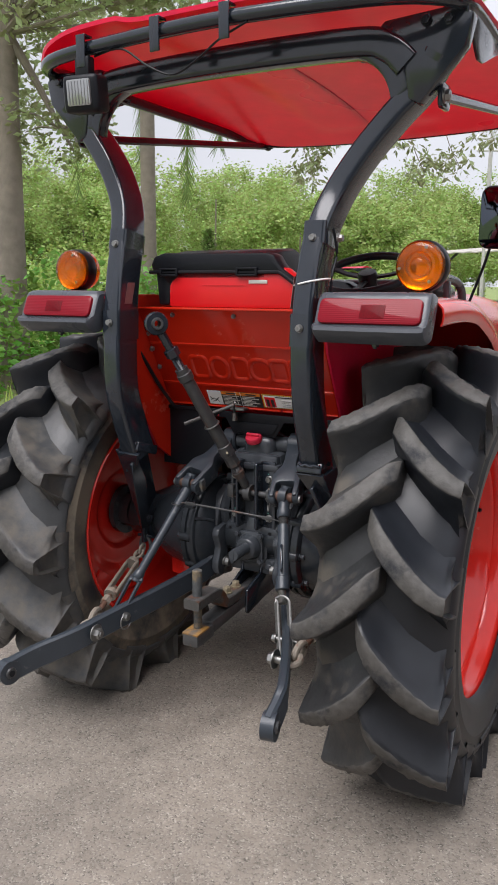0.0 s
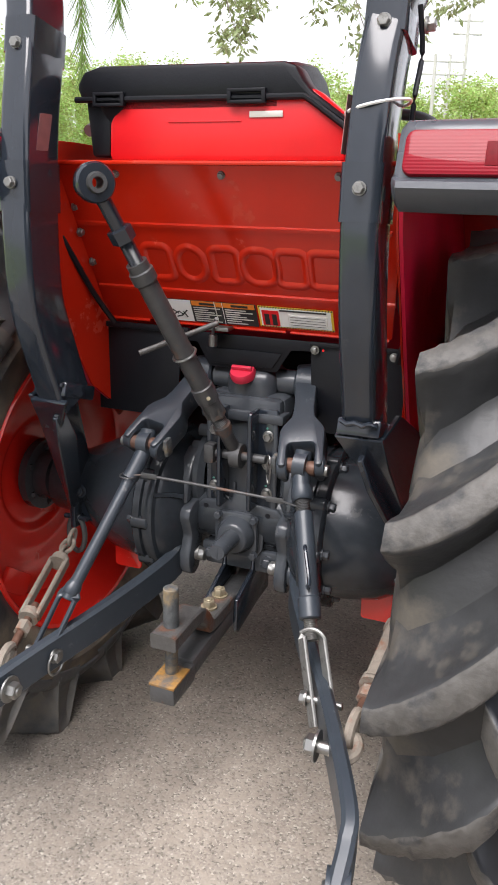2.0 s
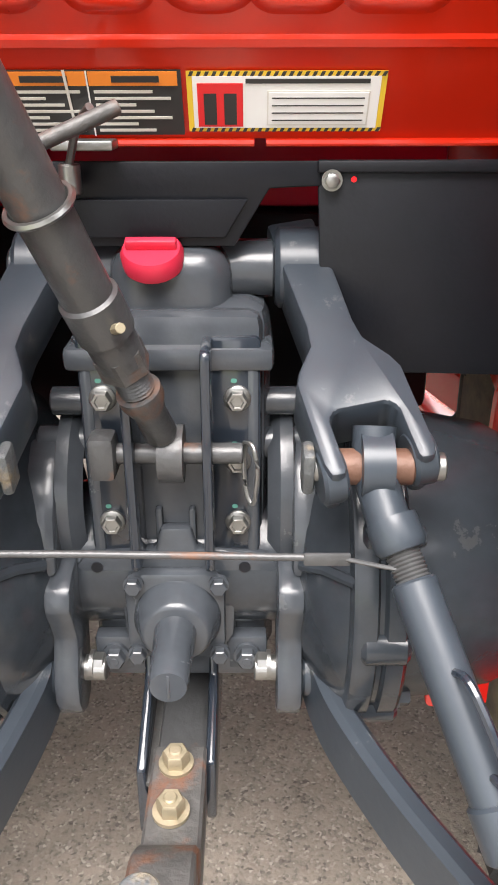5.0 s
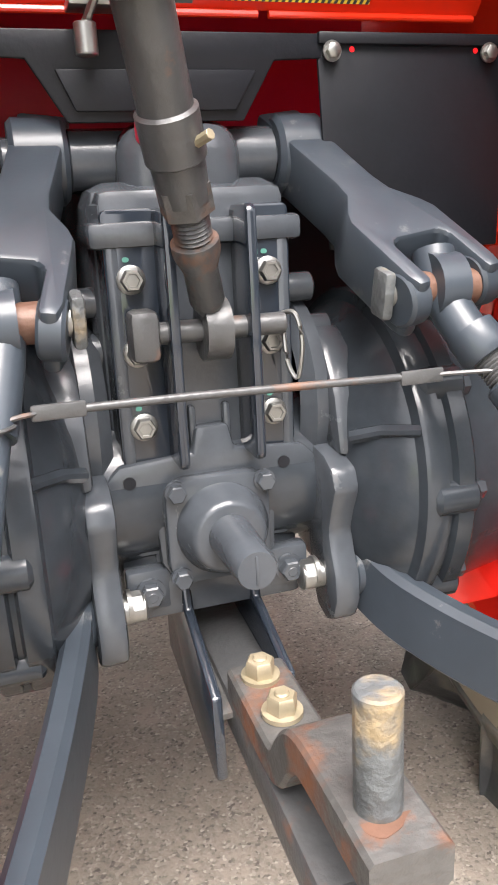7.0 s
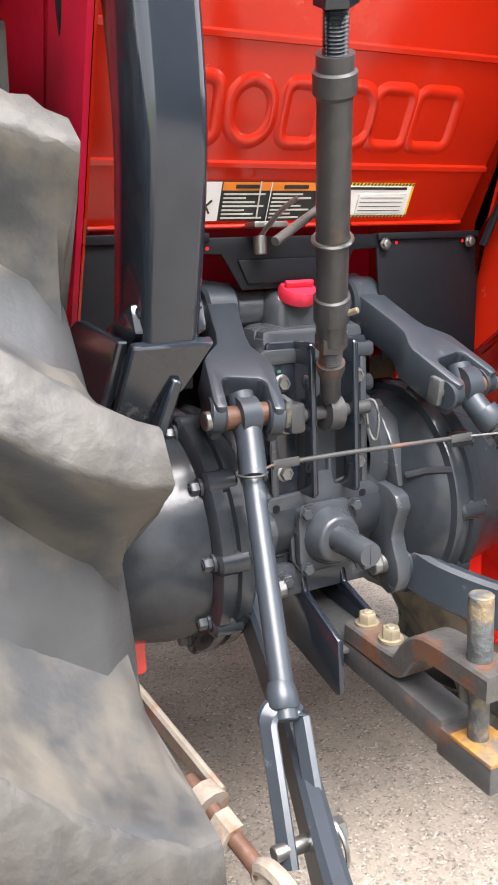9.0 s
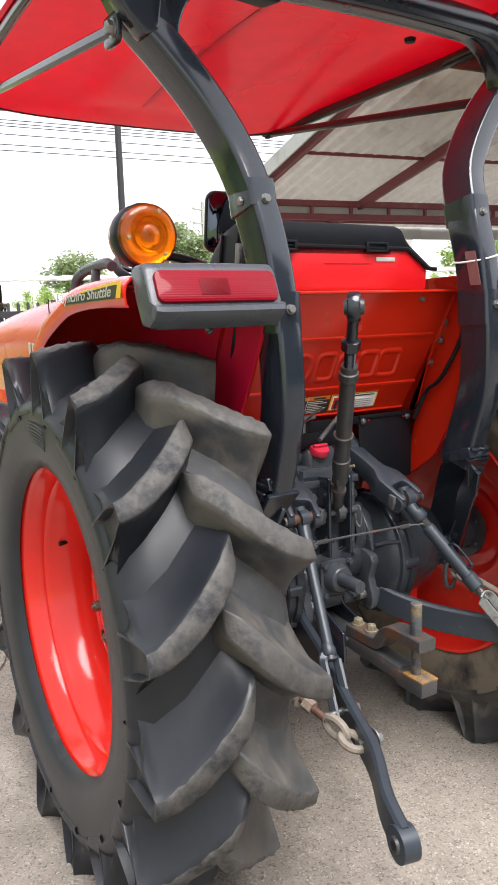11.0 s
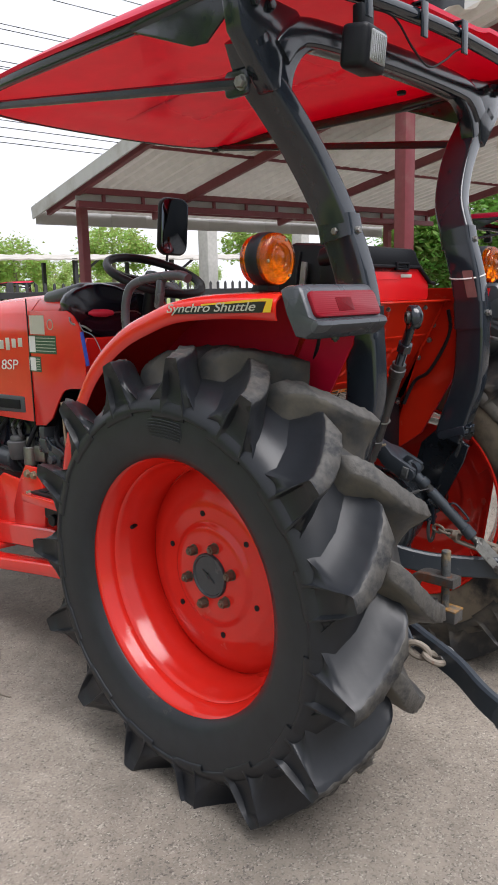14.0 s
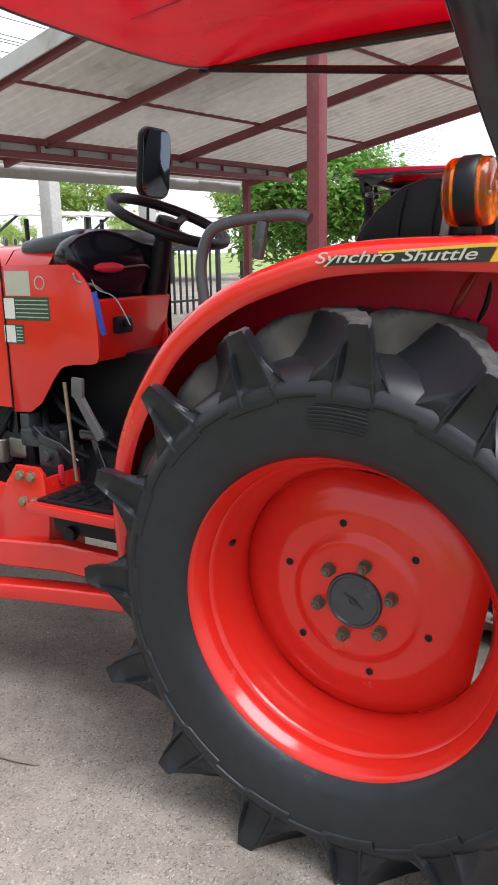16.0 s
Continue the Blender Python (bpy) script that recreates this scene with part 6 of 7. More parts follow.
part("glass", moved(slab(rounded(0.074, 0.068, 0.006), 0.008, (0, 0, 0), (1, 0, 0), (0, 0, 1), 0.002), pose(-0.370, -0.388, 1.936, 6, 0, 8)), CLEARLENS, work, "ribbed clear lamp glass")
for k in range(7):
    part("glass_rib", moved(box((-0.03 + 0.010 * k, -0.0045, 0), (0.003, 0.003, 0.06), bev=0.001), pose(-0.370, -0.388, 1.936, 6, 0, 8)), CLEARLENS, work)
part("lamp_cable", tube([(-0.36, -0.33, 2.04), (-0.25, -0.35, 2.04), (-0.16, -0.352, 1.985), (-0.08, -0.352, 1.955), (0.0, -0.352, 1.985), (0.06, -0.352, 2.02), (0.14, -0.35, 2.05)], 0.0028, 6, 6), DARK, tractor, "thin drooping lamp cable")
part("canopy_stud", lathe([(0, 0), (0, 0.016), (0.01, 0.014), (0.012, 0)], (0.32, -0.02, 2.02), (0, 0, -1), 16), DARK, shell)

# ---- hood, dash, platform ----
HP = [(0.315, 0.90), (0.316, 1.10), (0.318, 1.24), (0.305, 1.33), (0.255, 1.385), (0.15, 1.405), (0.0, 1.41)]


def hood_ring(v):
    full = [(-x, z) for x, z in HP] + [(x, z) for x, z in reversed(HP[:-1])]
    return full[int(round(v * (len(full) - 1)))]


def hood_front(u, v):
    y = 1.285 + 1.33 * u
    x, z = hood_ring(v)
    k = 1 - 0.10 * u ** 1.5 - (0.10 if u > 0.97 else 0)
    zz = 0.90 + (z - 0.90) * (1 - 0.20 * u ** 1.6 - (0.12 if u > 0.97 else 0))
    return (x * k, y, zz)


hood = part("hood", join(grid(hood_front, 24, 12, 0.004), box((0, 2.60, 1.05), (0.50, 0.03, 0.36), bev=0.012)), RED, tractor, "glossy orange-red engine hood")
for s in (-1, 1):
    part("hood_side", slab([(2.075, 0.90), (2.10, 0.99), (2.35, 0.99), (2.585, 0.93), (2.56, 0.64), (2.16, 0.64), (2.115, 0.74)], 0.020, (s * 0.290, 0, 0), (0, 1, 0), (0, 0, 1), 0.006), RED, hood)
    vent = part("side_vent", slab([(1.345, 0.93), (1.345, 1.000), (1.832, 0.992), (2.083, 0.885), (2.11, 0.76), (2.01, 0.85), (1.93, 0.82), (1.86, 0.862), (1.70, 0.878), (1.69, 0.918)], 0.050, (s * 0.295, 0, 0), (0, 1, 0), (0, 0, 1), 0.010), GREYPL, hood, "dark grey angular side vent")
    part("vent_panel", slab([(1.375, 0.945), (1.375, 0.983), (1.79, 0.977), (1.735, 0.935)], 0.008, (s * 0.322, 0, 0), (0, 1, 0), (0, 0, 1), 0.003), DARK, vent)
    part("vent_facet", slab([(1.85, 0.962), (2.045, 0.880), (2.035, 0.862), (1.935, 0.842), (1.82, 0.905)], 0.010, (s * 0.324, 0, 0), (0, 1, 0), (0, 0, 1), 0.004), GREY, vent)
    # pale strip that follows the vent's edges
    part("vent_edge", sweep([V((s * 0.330, y, z)) for y, z in ((1.80, 0.985), (1.735, 0.93), (1.70, 0.885), (1.86, 0.868), (1.93, 0.828), (2.00, 0.852))], ring_prof(0.0035, 6)), ZINC_DULL, vent, "pale strip along the vent edge")
    # black slab stands in for the shade inside the engine bay
    part("engine_shade_slab", slab([(1.33, 0.69), (1.33, 0.96), (2.14, 0.96), (2.14, 0.69)], 0.010, (s * 0.255, 0, 0), (0, 1, 0), (0, 0, 1), 0.003), NAVY, hood, "black slab for the shade beside the engine")
    part("filter_can", join(rod((s * 0.29, 1.47, 0.80), (s * 0.29, 1.47, 0.72), 0.046, 0.036), rod((s * 0.29, 1.47, 0.82), (s * 0.29, 1.47, 0.80), 0.030), *[tube([(s * 0.29, 1.44 + 0.05 * k, 0.82), (s * 0.30, 1.44 + 0.05 * k, 0.86), (s * 0.27, 1.46 + 0.05 * k, 0.88)], 0.007, 8, 4) for k in range(2)]), PEDAL, hood, "grey filter can")
for k in range(6):
    part("maker_mark", box((-0.3185, 1.585 - 0.048 * k, 1.198 + 0.004 * k), (0.002, 0.030, 0.050 if k in (0, 3) else 0.036), bev=0.001), SILVERLBL, hood, "pale maker's mark, plain block")
words("L5018SP", 0.058, Matrix(((0, 0, -1, -0.3195), (-1.55, 0, 0, 1.685), (0.05, 1, 0, 1.098), (0, 0, 0, 1))), WHITE, hood, "lettering", 0.0004, "white model letters", 0.15)
engine = part("engine", join(box((0, 1.75, 0.74), (0.36, 0.95, 0.36), bev=0.02), box((0, 0.80, 0.66), (0.30, 1.1, 0.26), bev=0.03), rod((-0.24, 1.55, 0.70), (-0.24, 1.85, 0.70), 0.06), rod((-0.23, 1.25, 0.76), (-0.23, 1.45, 0.80), 0.035), box((-0.22, 1.2, 0.70), (0.10, 0.16, 0.14), bev=0.02)), CAST, tractor, "dark grey engine and clutch housing")
part("fuel_pump", join(rod((-0.27, 1.40, 0.78), (-0.27, 1.40, 0.70), 0.035), rod((-0.27, 1.40, 0.82), (-0.27, 1.40, 0.78), 0.02), box((-0.27, 1.30, 0.76), (0.06, 0.08, 0.07), bev=0.01)), STEEL, engine, "grey metal pump")
for k in range(5):
    part("engine_hose", tube([(-0.26, 1.35 + 0.12 * k, 0.88), (-0.29, 1.38 + 0.13 * k, 0.80), (-0.26, 1.45 + 0.1 * k, 0.72), (-0.24, 1.40 + 0.1 * k, 0.64)], 0.010, 8, 5), DARK, engine, "black hose")
# cowl round the dash, with an opening over the pedals
cowl_out = [(1.278, 0.886), (1.205, 0.892), (1.155, 0.925), (1.10, 1.0), (1.068, 1.035), (1.05, 1.043), (1.015, 1.050), (0.945, 1.054), (0.925, 1.060), (0.915, 1.075), (0.913, 1.15), (0.920, 1.235), (0.94, 1.285), (0.975, 1.325), (1.01, 1.342), (1.278, 1.342)]


def cowl_top(u, v):
    x, z = hood_ring(v)
    return (x * (1 - 0.05 * u), 1.278 - 0.16 * u, z)


cowl = part("cowl", join(*[slab(cowl_out, 0.008, (s * 0.312, 0, 0), (0, 1, 0), (0, 0, 1), 0.002) for s in (-1,)], slab([(y, z) for y, z in cowl_out if y > 1.06] + [(1.10, 1.342), (1.10, 1.04)][:1], 0.008, (0.312, 0, 0), (0, 1, 0), (0, 0, 1), 0.002),
                         grid(lambda u, v: (lambda p: (p[0], p[1], max(p[2], 1.28)))(cowl_top(u, v)), 6, 12, 0.004), box((-0.13, 0.940, 1.150), (0.355, 0.022, 0.19), (14, 0, 0), 0.008), box((0.042, 1.0, 1.15), (0.012, 0.15, 0.19), bev=0.004)), RED, tractor, "orange-red dash cowl")
part("seam", box((-0.3172, 1.281, 1.14), (0.003, 0.005, 0.50), bev=0.0), DARK, cowl)
for (y0, y1, z0, z1, m2) in ((1.165, 1.268, 1.252, 1.325, SILVERLBL), (1.092, 1.285, 1.178, 1.248, GREENLBL), (1.205, 1.290, 1.105, 1.165, GREENLBL)):
    lb = part("sticker", slab([(y0, z0), (y1, z0), (y1, z1), (y0, z1)], 0.0008, (-0.3168, 0, 0), (0, 1, 0), (0, 0, 1), 0), m2, cowl, "printed service sticker")
    if m2 is GREENLBL:
        part("print_field", slab([(y1 - 0.05, z0 + 0.004), (y1 - 0.003, z0 + 0.004), (y1 - 0.003, z1 - 0.004), (y1 - 0.05, z1 - 0.004)], 0.0006, (-0.3176, 0, 0), (0, 1, 0), (0, 0, 1), 0), WHITE, lb)
        for r in range(5):
            part("print_bar", box((-0.3178, (y0 + y1 - 0.05) / 2, z0 + 0.010 + r * (z1 - z0 - 0.02) / 4), (0.0006, (y1 - y0 - 0.06), 0.003), bev=0), SILVERLBL, lb)
part("round_sticker", lathe([(0, 0.017), (0, 0.021), (0.0008, 0.021), (0.0008, 0.017)], (-0.3165, 1.125, 1.290), (-1, 0, 0), 24), SILVERLBL, cowl)
dash_face = [(-0.322, 1.345), (-0.320, 1.372), (-0.304, 1.398), (-0.272, 1.420), (-0.23, 1.435), (-0.18, 1.440), (-0.12, 1.430), (-0.06, 1.405), (0.02, 1.39), (0.06, 1.37), (0.05, 1.33), (-0.01, 1.30), (-0.045, 1.26), (-0.056, 1.215), (-0.09, 1.208), (-0.16, 1.222), (-0.236, 1.252), (-0.288, 1.296)]
dash = part("dash", slab([(x * 1.03, z + 0.004) for x, z in dash_face], 0.07, (0.009, 0.964, 0), (1, -0.26, 0), (0, 0, 1), 0.018), NAVY, tractor, "shiny black plastic dashboard")
# grey, not black: the sky's reflection is put into the colour
part("dash_top", box((0, 1.13, 1.40), (0.52, 0.26, 0.06), (-8, 0, 0), 0.025, 3), GREYPL, dash, "black plastic dash top, greyed by its sky reflection")
part("key_switch", join(box((-0.20, 0.912, 1.163), (0.075, 0.02, 0.05), bev=0.006), rod((-0.20, 0.905, 1.168), (-0.20, 0.89, 1.168), 0.013)), DARK, dash, "black key switch")
part("wire_loop", tube([(-0.322, 0.985, 1.318), (-0.322, 0.970, 1.295), (-0.29, 0.94, 1.283), (-0.27, 0.925, 1.265)], 0.0035, 8, 5), STEEL, dash, "bent bright wire")
part("switch_lever", join(lathe([(0, 0), (0, 0.009), (0.03, 0.015), (0.075, 0.014), (0.095, 0.006), (0.095, 0)], (-0.16, 0.935, 1.329), (-1.0, 0.33, 0.02), 16)), PINK, dash, "red lever knob")
part("switch_lever", tube([(-0.165, 0.935, 1.329), (-0.12, 0.925, 1.332), (-0.07, 0.915, 1.333), (-0.035, 0.925, 1.322)], 0.003, 8, 4), STEEL, dash)
part("strap_tag", box((-0.328, 0.893, 1.205), (0.006, 0.018, 0.125), (-12, 0, 0), 0.002), BLUE, dash, "blue strap on a key")
part("key_wire", tube([(-0.336, 0.905, 1.30), (-0.336, 0.885, 1.272), (-0.33, 0.83, 1.25), (-0.325, 0.785, 1.175)], 0.0018, 6, 5), STEEL, dash)
# steering wheel
SW, tilt = V((0.0, 0.87, 1.466)), 24
m = pose(*SW, tilt, 0, 0)
wheel = part("steering_wheel", moved(lathe([(0.0165 * math.sin(k * math.tau / 14), 0.185 + 0.0165 * math.cos(k * math.tau / 14)) for k in range(14)], (0, 0, 0), (0, 0, 1), 48, closed=True), m), DARK, tractor, "black steering wheel")
part("wheel_hub", moved(join(lathe([(-0.06, 0), (-0.06, 0.03), (-0.01, 0.04), (0.006, 0.035), (0.010, 0)], (0, 0, 0), (0, 0, 1), 24), *[sweep([V((0.02 * math.cos(q), 0.02 * math.sin(q), -0.02)), V((0.10 * math.cos(q), 0.10 * math.sin(q), -0.016)), V((0.18 * math.cos(q), 0.18 * math.sin(q), 0))], rect_prof(0.026, 0.010, 0.003)) for q in (0.3, 2.84, 4.71)]), m), DARK, wheel)
part("steering_column", rod((0.005, 0.885, 1.45), (0.02, 0.965, 1.19), 0.026, 0.042), DARK, wheel)
# mirror on its stalk
mir = part("side_mirror", moved(slab(rounded(0.148, 0.250, 0.042, 6), 0.032, (0, 0, 0), (1, 0, 0), (0, 0, 1), 0.012), pose(0.42, 1.225, 1.692, 4, 3, -12)), DARK, tractor, "black side mirror on a thin stalk")
part("glass", moved(slab(rounded(0.133, 0.234, 0.036, 6), 0.003, (0, -0.0165, 0), (1, 0, 0), (0, 0, 1), 0.001), pose(0.42, 1.225, 1.692, 4, 3, -12)), MIRROR, mir, "mirror glass")
part("stalk", tube([(0.40, 1.24, 1.60), (0.375, 1.23, 1.50), (0.33, 1.20, 1.35), (0.30, 1.18, 1.24)], 0.006, 8, 5), DARK, mir)
# black block that stands in for the shade over the clutch housing
bulk = part("bulkhead", box((0, 1.00, 0.90), (0.30, 0.62, 0.34), bev=0.01), DARK, tractor, "black block for the shaded recess behind the pedals")
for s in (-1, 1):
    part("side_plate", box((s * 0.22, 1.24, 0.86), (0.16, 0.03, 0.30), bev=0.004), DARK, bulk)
    part("valve_block", join(box((s * 0.30, 1.115, 0.765), (0.10, 0.085, 0.075), bev=0.010), rod((s * 0.34, 1.11, 0.77), (s * 0.37, 1.11, 0.77), 0.018), rod((s * 0.30, 1.09, 0.80), (s * 0.30, 1.09, 0.84), 0.014)), CAST, bulk, "grey valve block with round ports")
    part("valve_block", join(box((s * 0.27, 1.20, 0.81), (0.12, 0.10, 0.06), bev=0.010), box((s * 0.29, 1.235, 0.86), (0.06, 0.04, 0.05), bev=0.006)), CAST, bulk)
    part("link_arm", sweep([V((s * 0.33, 1.185, 0.84)), V((s * 0.345, 1.13, 0.815)), V((s * 0.345, 1.07, 0.80)), V((s * 0.33, 1.02, 0.75))], rect_prof(0.012, 0.030, 0.003)), GREY, bulk, "grey bent link arm")
    part("link_arm", sweep([V((s * 0.30, 0.985, 0.89)), V((s * 0.31, 0.95, 0.80)), V((s * 0.31, 0.92, 0.72))], rect_prof(0.012, 0.024, 0.003)), GREY, bulk)
    part("cross_bar", box((s * 0.345, 0.925, 0.852), (0.03, 0.10, 0.030), bev=0.006), GREY, bulk)
    part("hose", tube([(s * 0.24, 1.22, 0.90), (s * 0.30, 1.16, 0.84), (s * 0.32, 1.08, 0.80), (s * 0.29, 1.0, 0.76)], 0.011, 8, 5), DARK, bulk, "black hose")
    part("hose", tube([(s * 0.22, 1.2, 0.95), (s * 0.28, 1.10, 0.90), (s * 0.28, 0.98, 0.84), (s * 0.24, 0.88, 0.76)], 0.008, 8, 5), DARK, bulk)
    part("red_knob", join(box((s * 0.392, 1.025, 0.735), (0.016, 0.014, 0.050), bev=0.004), rod((s * 0.385, 1.028, 0.70), (s * 0.385, 1.028, 0.72), 0.006)), PINK, bulk, "small red knob")
# platform
for s in (-1, 1):
    step = part("foot_plate", join(box((s * 0.425, 0.85, 0.686), (0.26, 0.30, 0.014), bev=0.004), box((s * 0.558, 0.845, 0.681), (0.012, 0.32, 0.030), bev=0.004)), RED, tractor, "red foot plate")
    part("rubber_mat", join(box((s * 0.42, 0.85, 0.697), (0.235, 0.27, 0.010), bev=0.002), *[box((s * (0.335 + 0.055 * i), 0.76 + 0.06 * j, 0.703), (0.040, 0.045, 0.008), bev=0.003) for i in range(4) for j in range(4)]), DARK, step, "black ribbed rubber mat")
    # added black box closes the gap under the foot plate
    part("under_step_box", join(box((s * 0.42, 0.84, 0.628), (0.16, 0.26, 0.07), bev=0.012), rod((s * 0.49, 0.90, 0.60), (s * 0.515, 0.90, 0.60), 0.022)), DARK, step, "black box and stub under the foot plate")
    part("pedal", join(box((s * 0.362, 0.962, 0.992), (0.014, 0.042, 0.060), (4, 0, 0), 0.004), sweep([V((s * 0.36, 0.968, 0.975)), V((s * 0.36, 0.925, 0.905)), V((s * 0.355, 0.89, 0.845))], rect_prof(0.016, 0.030, 0.003))), PEDAL, step, "grey foot pedal")
    part("pedal_rod", rod((s * 0.36, 0.995, 0.705), (s * 0.36, 1.015, 1.005), 0.0055), RODTAN, step, "tan steel control rod")
    bk = part("mount_bracket", join(slab([(1.03, 0.745), (1.05, 0.765), (1.14, 0.765), (1.19, 0.70), (1.25, 0.58), (1.24, 0.47), (1.04, 0.47), (1.02, 0.60)], 0.014, (s * 0.455, 0, 0), (0, 1, 0), (0, 0, 1), 0.004), box((s * 0.38, 1.04, 0.60), (0.16, 0.012, 0.26), bev=0.003),
                                    sweep([V((s * 0.45, 1.26, 0.47)), V((s * 0.47, 0.95, 0.51)), V((s * 0.52, 0.62, 0.535))], rect_prof(0.05, 0.085, 0.006)), box((s * 0.50, 0.68, 0.46), (0.014, 0.12, 0.09), (8, 0, 0), 0.004)), RED, tractor, "red bolted mounting bracket")
    for y, z in ((1.075, 0.735), (1.12, 0.735), (1.07, 0.655), (1.115, 0.655), (1.075, 0.50), (1.135, 0.50)):
        part("bracket_bolt", hexnut((s * 0.462, y, z), (s, 0, 0), 0.014, 0.010, 0.016), BRASS, bk, "yellow zinc bolt")
    part("bracket_bolt", hexnut((s * 0.508, 0.66, 0.445), (s, 0, 0), 0.016, 0.012, 0.02), BRASS, bk)
    sub = part("sub_frame", join(sweep([V((s * 0.42, 1.16, 0.47)), V((s * 0.40, 1.6, 0.42)), V((s * 0.34, 2.35, 0.42))], rect_prof(0.06, 0.09, 0.008)), slab([(1.22, 0.43), (1.22, 0.675), (1.40, 0.690), (1.43, 0.672), (1.78, 0.668), (1.80, 0.690), (2.40, 0.690), (2.40, 0.615), (1.80, 0.610), (1.62, 0.605), (1.57, 0.50), (1.53, 0.43)], 0.014, (s * 0.405, 0, 0), (0, 1, 0), (0, 0, 1), 0.004)), RED, tractor, "red front sub-frame")
    part("side_bar", sweep([V((s * 0.50, 0.70, 0.435)), V((s * 0.485, 0.95, 0.40)), V((s * 0.480, 1.14, 0.372)), V((s * 0.50, 1.32, 0.355)), V((s * 0.50, 1.7, 0.335)), V((s * 0.42, 2.35, 0.33))], rect_prof(0.07, 0.050, 0.010)), RED, sub)
    for y in (1.42, 1.66, 1.90, 2.14):
        part("cross_tie", box((s * 0.44, y, 0.385), (0.12, 0.055, 0.022), (0, 0, s * 8), 0.004), RED, sub)
    part("lug_plate", join(*[slab([(1.60, 0.40), (1.60, 0.47), (1.635, 0.49), (1.67, 0.47), (1.67, 0.40)], 0.008, (s * (0.43 + 0.045 * e), 0, 0), (0, 1, 0), (0, 0, 1), 0.002) for e in (0, 1)], rod((s * 0.42, 1.635, 0.462), (s * 0.49, 1.635, 0.462), 0.012)), RED, sub)
    part("cylinder", join(rod((s * 0.455, 1.55, 0.535), (s * 0.430, 2.40, 0.520), 0.050), rod((s * 0.456, 1.50, 0.536), (s * 0.455, 1.55, 0.535), 0.030), box((s * 0.448, 1.80, 0.585), (0.03, 0.05, 0.02), bev=0.004)), NAVY, sub, "black hydraulic cylinder")


# ---- planting and distance ----
def leaf_mat(name, color, vary=0.45, trans=0.35):
    m = bpy.data.materials.new(name)
    m.use_nodes = True
    n, l = m.node_tree.nodes, m.node_tree.links
    p = n["Principled BSDF"]
    geo = n.new("ShaderNodeNewGeometry")
    hs = n.new("ShaderNodeHueSaturation")
    hs.inputs["Color"].default_value = (*color, 1)
    for sock, lo, hi in (("Value", 1 - vary, 1 + vary), ("Hue", 0.47, 0.53)):
        mr = n.new("ShaderNodeMapRange")
        mr.inputs["To Min"].default_value, mr.inputs["To Max"].default_value = lo, hi
        l.new(geo.outputs["Random Per Island"], mr.inputs["Value"])
        l.new(mr.outputs["Result"], hs.inputs[sock])
    l.new(hs.outputs["Color"], p.inputs["Base Color"])
    p.inputs["Roughness"].default_value = 0.5
    tr = n.new("ShaderNodeBsdfTranslucent")
    l.new(hs.outputs["Color"], tr.inputs["Color"])
    mx = n.new("ShaderNodeMixShader")
    mx.inputs["Fac"].default_value = trans
    l.new(p.outputs["BSDF"], mx.inputs[1])
    l.new(tr.outputs["BSDF"], mx.inputs[2])
    l.new(mx.outputs["Shader"], n["Material Output"].inputs["Surface"])
    return m


LEAF = leaf_mat("green_leaves", (0.15, 0.22, 0.055))
LEAF_DUSTY = leaf_mat("pale_olive_leaves", (0.31, 0.35, 0.17), 0.4, 0.5)
# paled green: the haze over distant trees is put into the colour
LEAF_TREE = leaf_mat("hazy_green_leaves", (0.29, 0.35, 0.18), 0.35, 0.45)
LEAF_BRIGHT = leaf_mat("bright_green_leaves", (0.17, 0.32, 0.055), 0.45, 0.45)
LEAF_FAR = leaf_mat("distant_leaves", (0.34, 0.46, 0.12), 0.26, 0.45)
LEAF_WOOD = leaf_mat("woodland_leaves", (0.37, 0.47, 0.15), 0.32, 0.45)
GRASSBLADE = leaf_mat("grass_blades", (0.36, 0.42, 0.10), 0.4)
BARK = mat("grey_brown_bark", (0.20, 0.17, 0.14), 0.85, grain=8, vary=0.3, bump=0.4, bscale=25)
rng = np.random.default_rng(7)


def leaf_cloud(centres, size, narrow=0.45, droop=0.3):
    """Folded four-cornered leaves at the given centres, turned at random."""
    c = np.asarray(centres, float)
    n = len(c)
    a = rng.uniform(0, math.tau, n)
    tip = np.stack([np.cos(a), np.sin(a), rng.normal(-droop, 0.45, n)], 1)
    tip /= np.linalg.norm(tip, axis=1)[:, None]
    side = np.cross(tip, rng.normal(0, 1, (n, 3)))
    side /= np.linalg.norm(side, axis=1)[:, None]
    s = (size * rng.uniform(0.6, 1.3, n))[:, None]
    up = np.cross(side, tip)
    v = np.stack([c, c + tip * s * 0.5 + side * s * narrow * 0.5 + up * s * 0.06, c + tip * s, c + tip * s * 0.5 - side * s * narrow * 0.5 + up * s * 0.06], 1).reshape(-1, 3)
    f = np.arange(4 * n).reshape(-1, 4)
    return v, f


def cloud_mesh(name, v, f, material):
    me = bpy.data.meshes.new(name)
    me.from_pydata(v.tolist(), [], f.tolist())
    me.materials.append(material)
    return me


def clumps(centre, radii, n_clumps, per, spread):
    """Points in clumps through an uneven ellipsoid, denser near its skin."""
    d = rng.normal(0, 1, (n_clumps, 3))
    d /= np.linalg.norm(d, axis=1)[:, None]
    k = np.array(centre) + d * np.array(radii) * rng.uniform(0.45, 1.0, (n_clumps, 1)) ** 0.6
    p = k[:, None, :] + rng.normal(0, 1, (n_clumps, per, 3)) * spread
    return p.reshape(-1, 3), k


